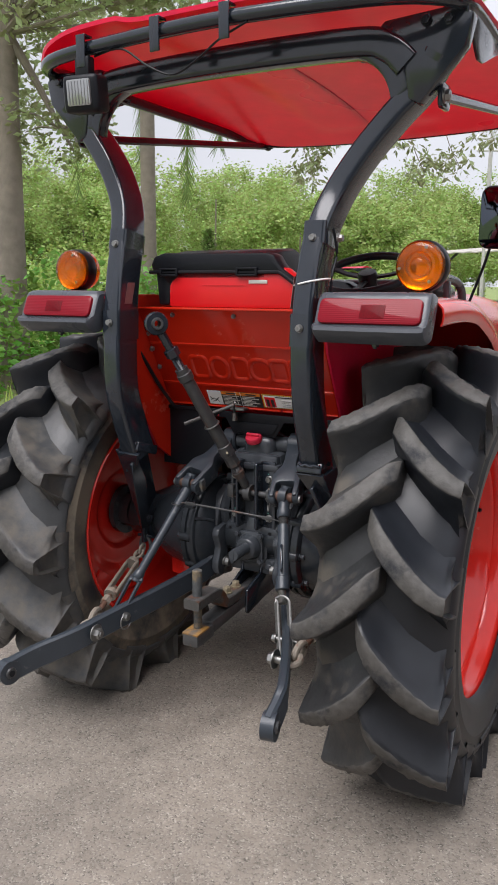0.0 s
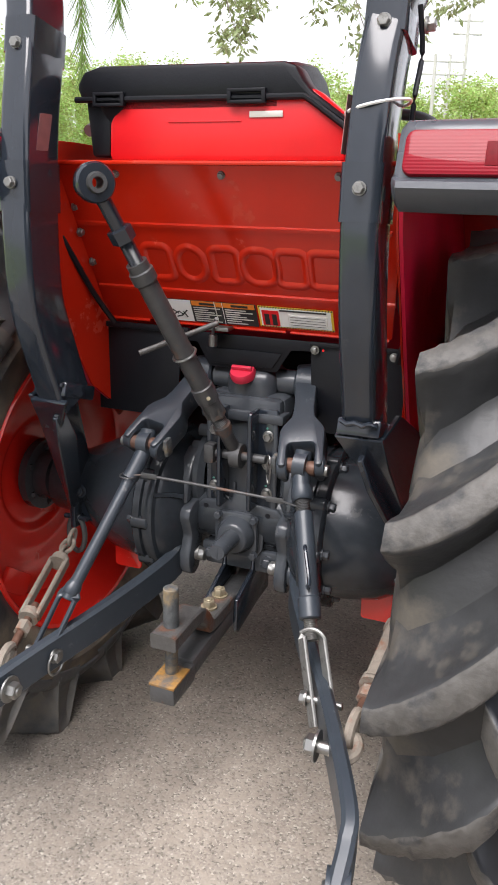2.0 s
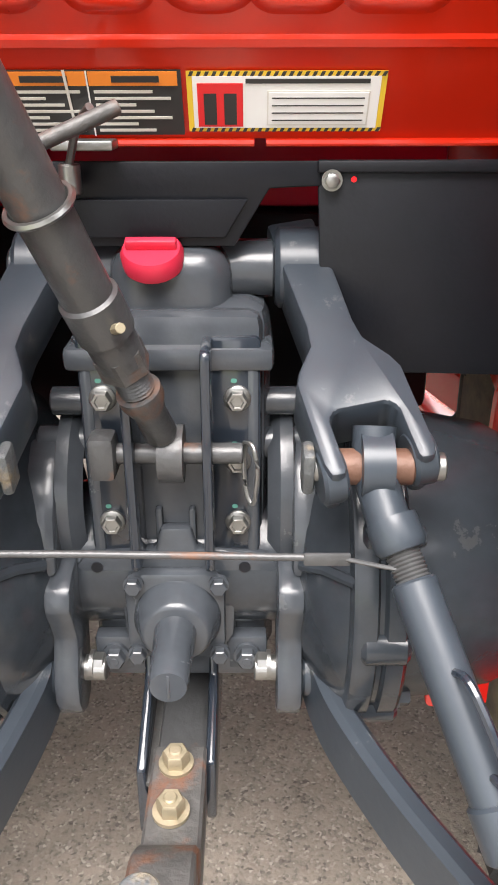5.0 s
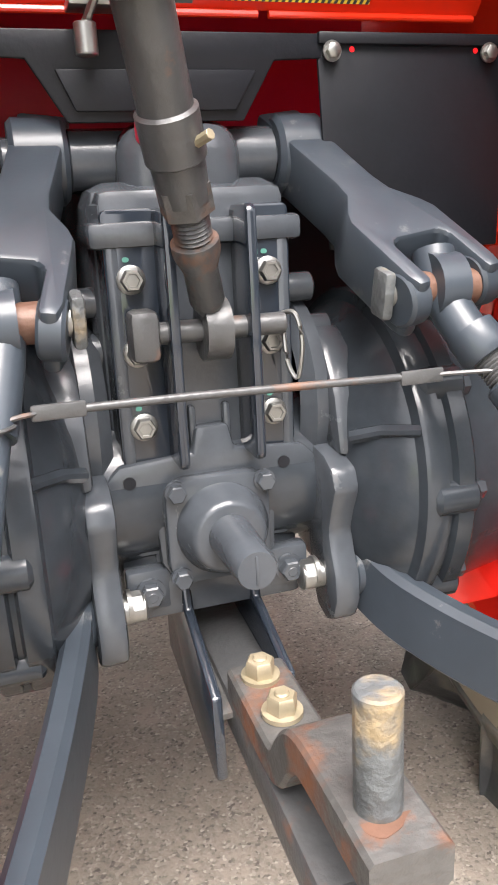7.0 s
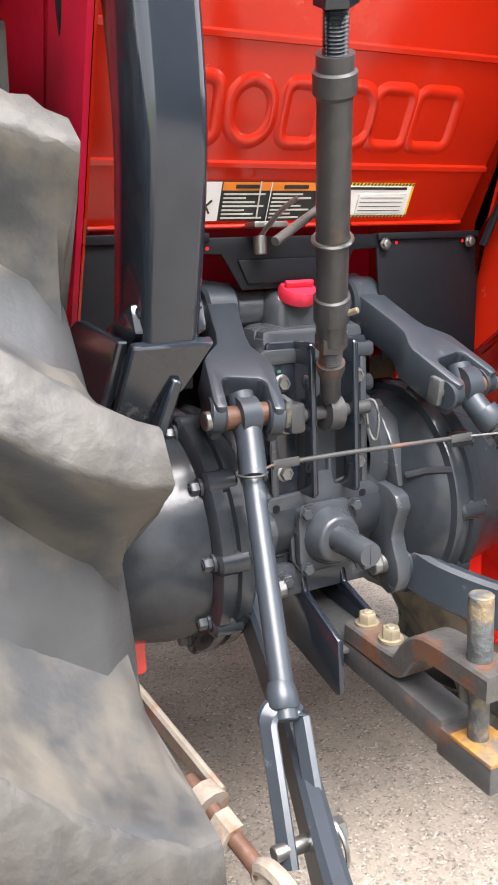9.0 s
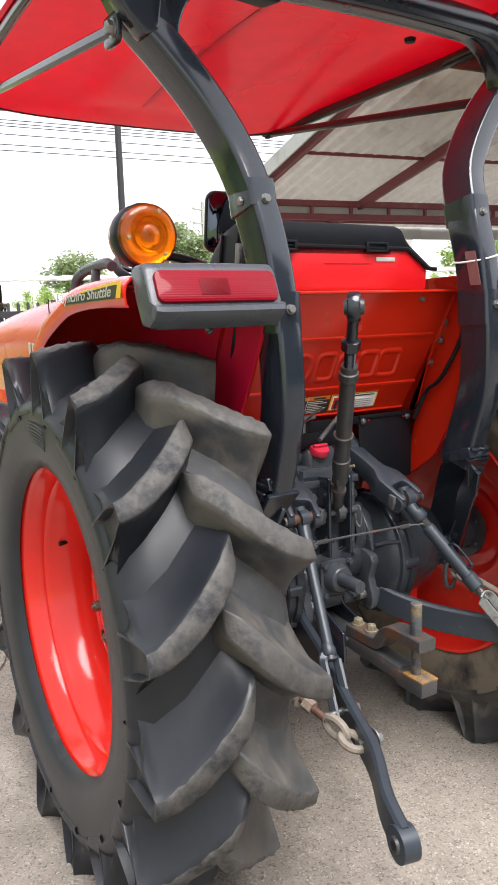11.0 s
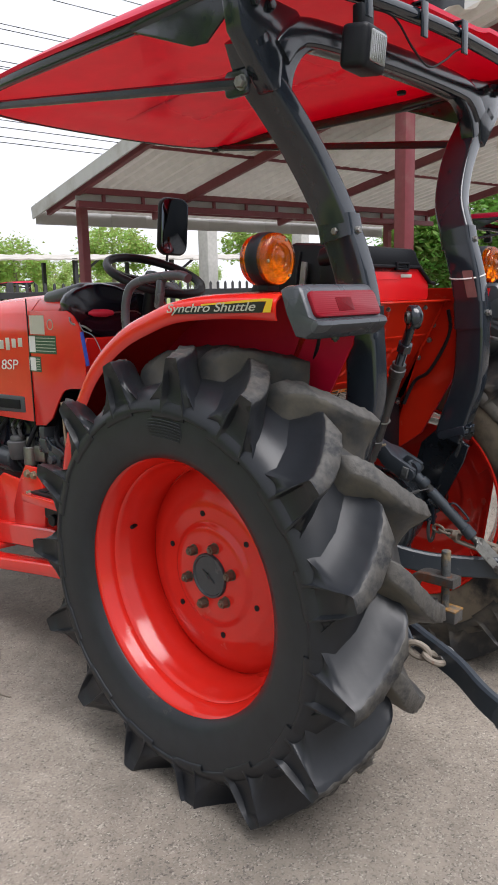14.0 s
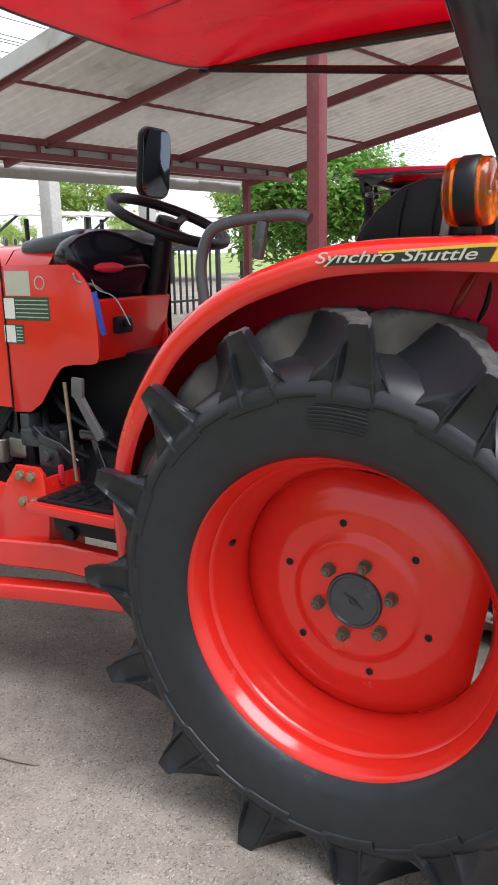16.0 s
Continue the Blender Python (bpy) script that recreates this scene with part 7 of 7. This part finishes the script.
def tree(base, height, trunk, crowns, leaf, size, label, material, lean=(0, 0), group=""):
    """Tapered trunk with limbs to each crown clump, and leaves in uneven clumps."""
    x, y = base
    t = thing("tree", label, "tree", group, at=(x, y, 0))
    h = height
    pts = smooth_path([(0, 0, -0.05), (lean[0] * 0.3, lean[1] * 0.3, h * 0.35), (lean[0] * 0.7, lean[1] * 0.7, h * 0.7), (lean[0], lean[1], h)], 5)
    n = len(pts)
    part("trunk", sweep(pts, ring_prof(trunk, 12), (0, 1, 0), [(1.25 - 0.85 * i / n,) * 2 for i in range(n)]), BARK, t)
    vs, fs, k0 = [], [], 0
    for (cx, cy, cz, rx, ry, rz, nc, per) in crowns:
        p, k = clumps((cx, cy, cz), (rx, ry, rz), nc, per, 0.10 * (rx + rz))
        v, f = leaf_cloud(p, size) if rx > 0.5 else leaf_cloud(np.repeat(p, 2, 0) + rng.normal(0, 0.03, (2 * len(p), 3)), size * 0.58, 0.36, 0.7)
        vs.append(v)
        fs.append(f + k0)
        k0 += len(v)
        b = pts[int(n * 0.75)]
        e = V((cx, cy, cz))
        mid = b.lerp(e, 0.5) + V((0, 0, 0.1 * rz))
        if rx < 0.5:
            # a thin twig that hangs from the crown above
            part("twig", sweep(smooth_path([e + V((-0.5, 0.3, 1.9)), e + V((-0.28, 0.1, 0.9)), e + V((-0.06, 0, 0.2)), e + V((0.08, 0, -0.1))], 4), ring_prof(0.008, 6), (0, 1, 0), [(1 - 0.06 * i,) * 2 for i in range(13)]), BARK, t)
            continue
        part("limb", sweep(smooth_path([b, mid, e, e + (e - b) * 0.25], 4), ring_prof(trunk * 0.38, 8), (0, 1, 0), [((1 - 0.85 * i / 12) * min(1, 2.2 / (e - b).length),) * 2 for i in range(13)]), BARK, t)
        for q in k[:: max(1, len(k) // 8)]:
            part("twig", sweep([e, e.lerp(V(q), 0.6) + V((0, 0, 0.05)), V(q)], ring_prof(trunk * 0.10, 5), (0, 1, 0), [(1, 1), (0.7, 0.7), (0.3, 0.3)]), BARK, t)
    part("crown", cloud_mesh("crown", np.concatenate(vs), np.concatenate(fs), material), material, t)
    return t


# large trees by the yard's grassy edge
tree((-7.45, 6.1), 5.6, 0.19, [(0.4, 0.3, 5.4, 2.2, 1.8, 0.8, 60, 60), (1.8, -0.6, 5.0, 1.5, 1.4, 0.5, 45, 60), (-0.9, 0.5, 3.9, 1.1, 1.1, 0.8, 30, 60), (3.2, -0.7, 5.0, 1.5, 1.2, 0.4, 36, 50), (0.9, 0.2, 3.5, 0.7, 0.8, 0.35, 16, 45),
                               (4.9, -1.2, 4.35, 1.0, 0.7, 0.25, 14, 30), (4.95, -1.1, 2.92, 0.34, 0.3, 0.22, 9, 18), (5.25, -1.1, 2.66, 0.25, 0.25, 0.2, 7, 18), (5.6, -1.15, 2.92, 0.34, 0.3, 0.18, 8, 18), (5.28, -1.2, 2.48, 0.12, 0.15, 0.12, 4, 12), (6.05, -1.1, 2.75, 0.22, 0.25, 0.2, 6, 14), (6.3, -1.1, 2.5, 0.14, 0.2, 0.12, 5, 12), (6.6, -1.1, 2.55, 0.2, 0.2, 0.12, 6, 14), (6.9, -1.1, 2.72, 0.2, 0.2, 0.14, 6, 14), (7.2, -1.0, 2.85, 0.2, 0.2, 0.14, 5, 12),
                               (6.2, -1.0, 3.9, 0.8, 0.6, 0.3, 10, 26)], 0, 0.125,
     "broad-leaved tree with pale bark and long drooping twigs", LEAF_DUSTY, (0.35, -0.1))
# tall palm whose fronds hang into view
palm = thing("palm", "tall palm with hanging feathery fronds", "palm", at=(-8.8, 11.2, 0))
part("trunk", sweep(smooth_path([(0, 0, -0.05), (0.05, 0, 4.0), (0.12, 0, 8.4)], 6), ring_prof(0.155, 14), (0, 1, 0), [(1.15 - 0.03 * i,) * 2 for i in range(13)]), BARK, palm)
for k in range(9):
    a = k * math.tau / 9 - 0.45
    ca, sa = math.cos(a), math.sin(a)
    spine = smooth_path([V((0.12, 0, 8.4)), V((0.12 + 0.7 * ca, 0.7 * sa, 8.7)), V((0.12 + 1.25 * ca, 1.25 * sa, 7.9)), V((0.12 + 1.5 * ca, 1.5 * sa, 5.6)), V((0.12 + 1.45 * ca, 1.45 * sa, 3.4 + 0.9 * (k % 3)))], 10)
    vs, fs = [], []
    for i, p in enumerate(spine[8:]):
        t = (spine[min(i + 9, len(spine) - 1)] - spine[i + 7]).normalized()
        s, u, _ = frame_of(t)
        for sg in (-1, 1):
            for j in range(5):
                q = p + t * 0.04 * j
                d = (s * sg * (0.55 + 0.15 * rng.normal()) + t * 0.9 + u * 0.3 * rng.normal() + V((0, 0, -0.6))).normalized()
                w = t * 0.022
                n0 = len(vs)
                ln = 0.55 * (0.5 + 0.5 * math.sin(math.pi * (i + 4) / (len(spine)))) * (0.8 + 0.4 * rng.random())
                vs += [q - w, q + w, q + d * ln + w * 0.2, q + d * ln - w * 0.2]
                fs.append([n0, n0 + 1, n0 + 2, n0 + 3])
    fr = part("frond", cloud_mesh("frond", np.array([tuple(v) for v in vs]), np.array(fs), LEAF), LEAF, palm)
    part("frond_stem", sweep(spine, ring_prof(0.02, 6), (0, 1, 0), [(1 - 0.02 * i,) * 2 for i in range(len(spine))]), LEAF, fr)
# small clipped conifer
con = thing("conifer", "small dense cone-shaped conifer in the grass", "conifer", at=(-7.2, 11.0, 0))
part("trunk", rod((0, 0, 0), (0, 0, 1.0), 0.05, 0.03), BARK, con)
z = rng.uniform(0.2, 2.45, 2600)
r = 0.42 * (1 - (z / 2.55) ** 1.6) * rng.uniform(0.55, 1.05, 2600)
a = rng.uniform(0, math.tau, 2600)
v, f = leaf_cloud(np.stack([r * np.cos(a), r * np.sin(a), z], 1), 0.10, 0.35, -0.4)
part("crown", cloud_mesh("crown", v, f, LEAF), LEAF, con)
# free-standing trees beyond the far shed
tree((22.0, 45.0), 6.0, 0.22, [(-0.2, 0, 6.5, 1.2, 1.2, 0.9, 30, 55), (-1.2, 0, 5.9, 1.0, 1.0, 0.8, 24, 50), (1.1, 0, 5.9, 0.8, 0.9, 0.7, 20, 50), (1.4, 0, 5.0, 0.8, 0.9, 0.9, 22, 50), (-0.4, 0.3, 5.1, 1.1, 1.0, 0.6, 18, 50)], 0, 0.26, "round green tree standing beyond the fence", LEAF_TREE)
tree((14.6, 45.0), 4.6, 0.20, [(0, 0, 4.55, 1.3, 1.3, 0.85, 34, 55), (-1.1, 0, 4.1, 0.9, 0.9, 0.6, 20, 50), (1.2, 0, 3.8, 0.8, 0.9, 0.7, 20, 50), (0.4, 0.4, 3.6, 1.0, 0.9, 0.5, 16, 50)], 0, 0.26, "round green tree standing beyond the fence", LEAF_TREE)
for x, y, z in ((30.0, 40.0, 4.9), (36.5, 33.0, 5.4), (41.0, 24.0, 5.6), (27.0, 47.0, 4.2), (44.0, 17.0, 5.0)):
    tree((x, y), z, 0.18, [(0, 0, z, 2.0, 1.8, 1.1, 50, 50), (1.3, -0.8, z - 0.8, 1.1, 1.1, 0.8, 25, 50), (-1.2, 0.8, z - 1.0, 1.1, 1.1, 0.8, 25, 50)], 0, 0.28, "round green tree standing beyond the fence", LEAF_FAR, group="trees beyond the fence")
# right tree behind the shed
tree((12.4, 6.0), 2.6, 0.10, [(0, 0, 2.55, 1.3, 1.3, 0.95, 95, 75), (0.7, -0.7, 2.2, 0.9, 0.9, 0.8, 50, 75), (-0.6, 0.7, 1.9, 0.9, 0.9, 0.8, 50, 75)], 0, 0.15, "bushy tree with bright long green leaves", LEAF_BRIGHT)


def leafy_stuff(name, label, pts_r, per, size, material, tight=0.085):
    """One leafy mass from (x, y, z, rx, rz) lumps."""
    vs, fs, k0 = [], [], 0
    for (x, y, z, rx, rz) in pts_r:
        p, _ = clumps((x, y, z), (rx, rx, rz), 20, int(per * 0.8), tight * (rx + rz))
        v, f = leaf_cloud(p, size, 0.6, 0.1)
        v[:, 2] = np.maximum(v[:, 2], -0.05)
        vs.append(v)
        fs.append(f + k0)
        k0 += len(v)
    return tagged(new(name, cloud_mesh(name, np.concatenate(vs), np.concatenate(fs), material)), label, kind="stuff")


# hedge along the grass edge
lumps = []
for k in range(26):
    y = 3.0 + 0.42 * k
    lumps.append((-6.6 - 0.13 * y + rng.normal(0, 0.25), y + 0.6, rng.uniform(0.5, 1.0), 0.75, rng.uniform(0.6, 0.95)))
leafy_stuff("hedge", "uneven green hedge along the grass", lumps, 26, 0.13, LEAF_BRIGHT)
# middle distance: young trees and scrub
lumps = []
for k in range(80):
    ang = radians(rng.uniform(88, 158))
    d = rng.uniform(20, 34)
    h = rng.uniform(0.7, 1.7) + (0.9 if ang > radians(128) else 0)
    lumps.append((d * math.cos(ang), d * math.sin(ang), h * 0.55, rng.uniform(1.0, 1.9), h * 0.55))
leafy_stuff("scrub", "light green scrub and young trees", [l for l in lumps if l[0] < -6.5], 110, 0.13, LEAF_FAR)
# far woods
lumps = []
for k in range(190):
    ang = radians(rng.uniform(86, 150) if k % 4 else rng.uniform(-10, 86))
    d = rng.uniform(56, 84) * (1.5 if ang < radians(86) else 1.0)
    h = rng.uniform(7.0, 10.4) * (d / 68) * (0.44 if ang < radians(86) else (1.0 + 0.42 * max(0, (math.degrees(ang) - 100) / 50)))
    lumps.append((d * math.cos(ang), d * math.sin(ang), h * 0.60, rng.uniform(2.2, 3.4), h * 0.42))
leafy_stuff("far_woods", "distant belt of green woods", lumps, 230, 0.27, LEAF_WOOD, 0.060)
trunks = [rod((x, y, -0.1), (x + rng.normal(0, 0.3), y, z * 1.3), 0.12, 0.06, 6) for (x, y, z, rx, rz) in lumps[::2]]
tagged(new("far_trunks", mesh_of("far_trunks", join(*trunks), BARK)), "pale distant trunks", kind="stuff")
# grass on the verge
n = 26000
gx, gy = rng.uniform(-22, -3.9, n), rng.uniform(1, 34, n)
ok = gx < np.where(gy < 5.4, -4.65, -4.65 + (gy - 5.4) * (6.6 / 20.6) - 0.05)
c = np.stack([gx, gy, np.full(n, -0.06)], 1)[ok]
h = rng.uniform(0.10, 0.42, len(c)) * (0.55 + 0.45 * np.clip((np.hypot(c[:, 0], c[:, 1]) - 6) / 6, 0, 1))
a = rng.uniform(0, math.tau, len(c))
w = np.stack([np.cos(a), np.sin(a), 0 * a], 1) * 0.012
tipv = np.stack([rng.normal(0, 0.08, len(c)), rng.normal(0, 0.08, len(c)), h], 1)
v = np.stack([c - w, c + w, c + tipv], 1).reshape(-1, 3)
tagged(new("grass", cloud_mesh("grass", v, np.arange(len(v)).reshape(-1, 3), GRASSBLADE)), "tufted grass on the verge", kind="stuff")

# ---- fence, poles, wires ----
FENCE = mat("black_fence_paint", (0.03, 0.03, 0.033), 0.5, grain=20, vary=0.15, bump=0.02)
f0, f1 = V((0.5, 13.1, 0)), V((13.2, 8.9, 0))
fd = (f1 - f0).normalized()
fence = thing("fence", "black steel picket fence with flat rails", "fence")
for z in (0.35, 1.48):
    part("rail", sweep([f0 + V((0, 0, z)), f1 + V((0, 0, z))], rect_prof(0.03, 0.12 if z > 1 else 0.05, 0.004)), FENCE, fence)
L = (f1 - f0).length
ang = math.degrees(math.atan2(fd.y, fd.x))
pick = mesh_of("picket", slab([(-0.028, 0.08), (0.028, 0.08), (0.028, 1.66), (0.0, 1.70), (-0.028, 1.66)], 0.02, (0, 0.028, 0), (1, 0, 0), (0, 0, 1), 0.003), FENCE)
for k in range(int(L / 0.17)):
    ob = part("picket", pick, FENCE, fence)
    ob.location, ob.rotation_euler = f0 + fd * (0.17 * k + 0.05), (0, 0, radians(ang))
for k in range(6):
    p = f0 + fd * (L * k / 5)
    part("post", box((p.x + 0.05, p.y + 0.06, 0.86), (0.09, 0.09, 1.72), (0, 0, ang), 0.006), FENCE, fence)

lamp_post = thing("street_lamp", "tall dark pole with a round flat solar lamp head", "street lamp", at=(3.53, 9.93, 0))
part("pole", rod((0, 0, 0), (0, 0, 6.1), 0.058, 0.045), FENCE, lamp_post)
part("lamp_head", lathe([(0.0, 0.0), (0.0, 0.10), (0.03, 0.36), (0.055, 0.39), (0.085, 0.38), (0.105, 0.2), (0.11, 0.0)], (0, 0, 6.08), (0, 0, 1), 40), PALE, lamp_post, "round pale lamp disc")
for k in range(22):
    a = k * math.tau / 22
    part("lamp_led", box((0.31 * math.cos(a), 0.31 * math.sin(a), 6.100), (0.05, 0.05, 0.02), (0, 0, math.degrees(a)), 0.004), WHITE, lamp_post)


def utility_pole(x, y, h, arms=2):
    u = thing("utility_pole", "grey concrete utility pole with cross arms", "utility pole", "power line", at=(x, y, 0))
    part("pole", sweep([V((0, 0, -0.1)), V((0, 0, h))], rect_prof(0.34, 0.34, 0.04), (0, 1, 0), [(1, 1), (0.6, 0.6)]), CONCRETE, u)
    for k in range(arms):
        part("cross_arm", box((0, 0, h - 0.5 - 0.9 * k), (2.2, 0.12, 0.12), (0, 0, 25), 0.01), CONCRETE, u)
        for j in (-1, 0, 1):
            part("insulator", rod((0.95 * j, 0.44 * j, h - 0.44 - 0.9 * k), (0.95 * j, 0.44 * j, h - 0.1 - 0.9 * k), 0.09, 0.05, 10), WHITE, u)
    return u


for x, y, h in ((-14.0, 63, 13.2), (-11.2, 64, 11.6), (-10.2, 64.5, 11.6), (-9.2, 65.5, 14.5), (24.0, 46.0, 9.0), (40, 30, 12)):
    utility_pole(x, y, h)
pl = thing("pole", "slender pale pole before the woods", "pole", at=(-6.4, 30.0, 0))
part("shaft", rod((0, 0, -0.1), (0.05, 0, 6.8), 0.075, 0.05), CONCRETE, pl)
part("cap", box((0.05, 0, 6.82), (0.14, 0.14, 0.05), bev=0.01), CONCRETE, pl)
for x, y, h in ((10.1, 10.9, 3.6), (12.9, 10.6, 3.6)):
    solid("concrete_post", join(box((x, y, h / 2), (0.30, 0.30, h), bev=0.02), box((x, y, 0.25), (0.34, 0.34, 0.5), bev=0.02)), CONCRETE, "square grey concrete post by the fence", "post", "concrete posts")
wires = [(9.1, 0.0), (9.0, 0.25), (8.1, 0.0), (8.0, 0.3), (7.4, 0.0), (7.3, 0.22), (7.2, 0.1), (6.9, 0.0), (6.6, 0.1), (6.3, 0.0), (5.9, 0.1), (8.65, 0.5), (7.85, -0.3), (7.65, 0.45), (7.05, -0.2), (6.75, 0.5), (6.45, -0.35), (6.1, 0.4), (10.6, 0.0), (10.1, 0.2), (11.2, 0.3)]
for k, (z, off) in enumerate(wires):
    pts = [V((-14 + 6 * i, 22 - 0.55 * i * (1 + 0.4 * off) + off, z + 0.006 * (3 * (i - 5)) ** 2 * 0.18 - 0.03 * i * off)) for i in range(3, 12)]
    solid("overhead_wire", sweep(pts, ring_prof(0.012, 5)), DARK, "thin black overhead wire", "wire", "overhead wires")

# ---- far open shed with parked machines ----
far = thing("open_shed", "long low open shed with a pale sheet roof", "shed", at=(12, 30, 0))
part("roof", moved(grid(lambda u, v: (-24 + 48 * u, -3.5 + 7 * v, 2.95 + 0.55 * v + 0.016 * math.sin(u * 420)), 500, 2, 0.05), pose(0, 0, 0, 0, 0, -22)), SHEET, far)
for k in range(12):
    for d in (-3.2, 3.2):
        p = pose(0, 0, 0, 0, 0, -22) @ V((-22 + 4 * k, d, 0))
        part("post", box((p.x, p.y, 1.5), (0.16, 0.16, 3.1 + 0.04 * d), bev=0.01), FENCE, far)
        if d < 0:
            part("brace", sweep([V((p.x, p.y, 2.2)), V((p.x + 0.9, p.y - 0.36, 2.95))], rect_prof(0.09, 0.09, 0.01)), FENCE, far)

near = copy_thing(tractor, pose(5.87, 2.18, 0, 0, 0, 184))
tagged(near, "parked red tractor with a red canopy beside the shed", group="parked tractors")
for x, y, r in ((6.0, 29.0, 60), (9.5, 27.5, 70), (14.5, 25.5, 60), (-9.0, 23.5, 100)):
    c = copy_thing(tractor, pose(x, y, 0 if x > 0 else -0.06, 0, 0, r))
    tagged(c, "distant parked red tractor in the yard", group="parked tractors")
tagged(tractor, "red and grey farm tractor with canopy and lugged tyres", "tractor")
# fallen twigs on the concrete
for pts in (((-0.77, 0.83), (-0.79, 0.90), (-0.80, 0.97), (-0.86, 1.03)), ((-0.70, 1.05), (-0.62, 1.16), (-0.58, 1.3))):
    solid("twig", tube([(x, y, 0.044 + 0.004 * (i % 2)) for i, (x, y) in enumerate(pts)], 0.0035, 6, 4), BARK, "thin dry twig lying on concrete", "twig", "twigs")
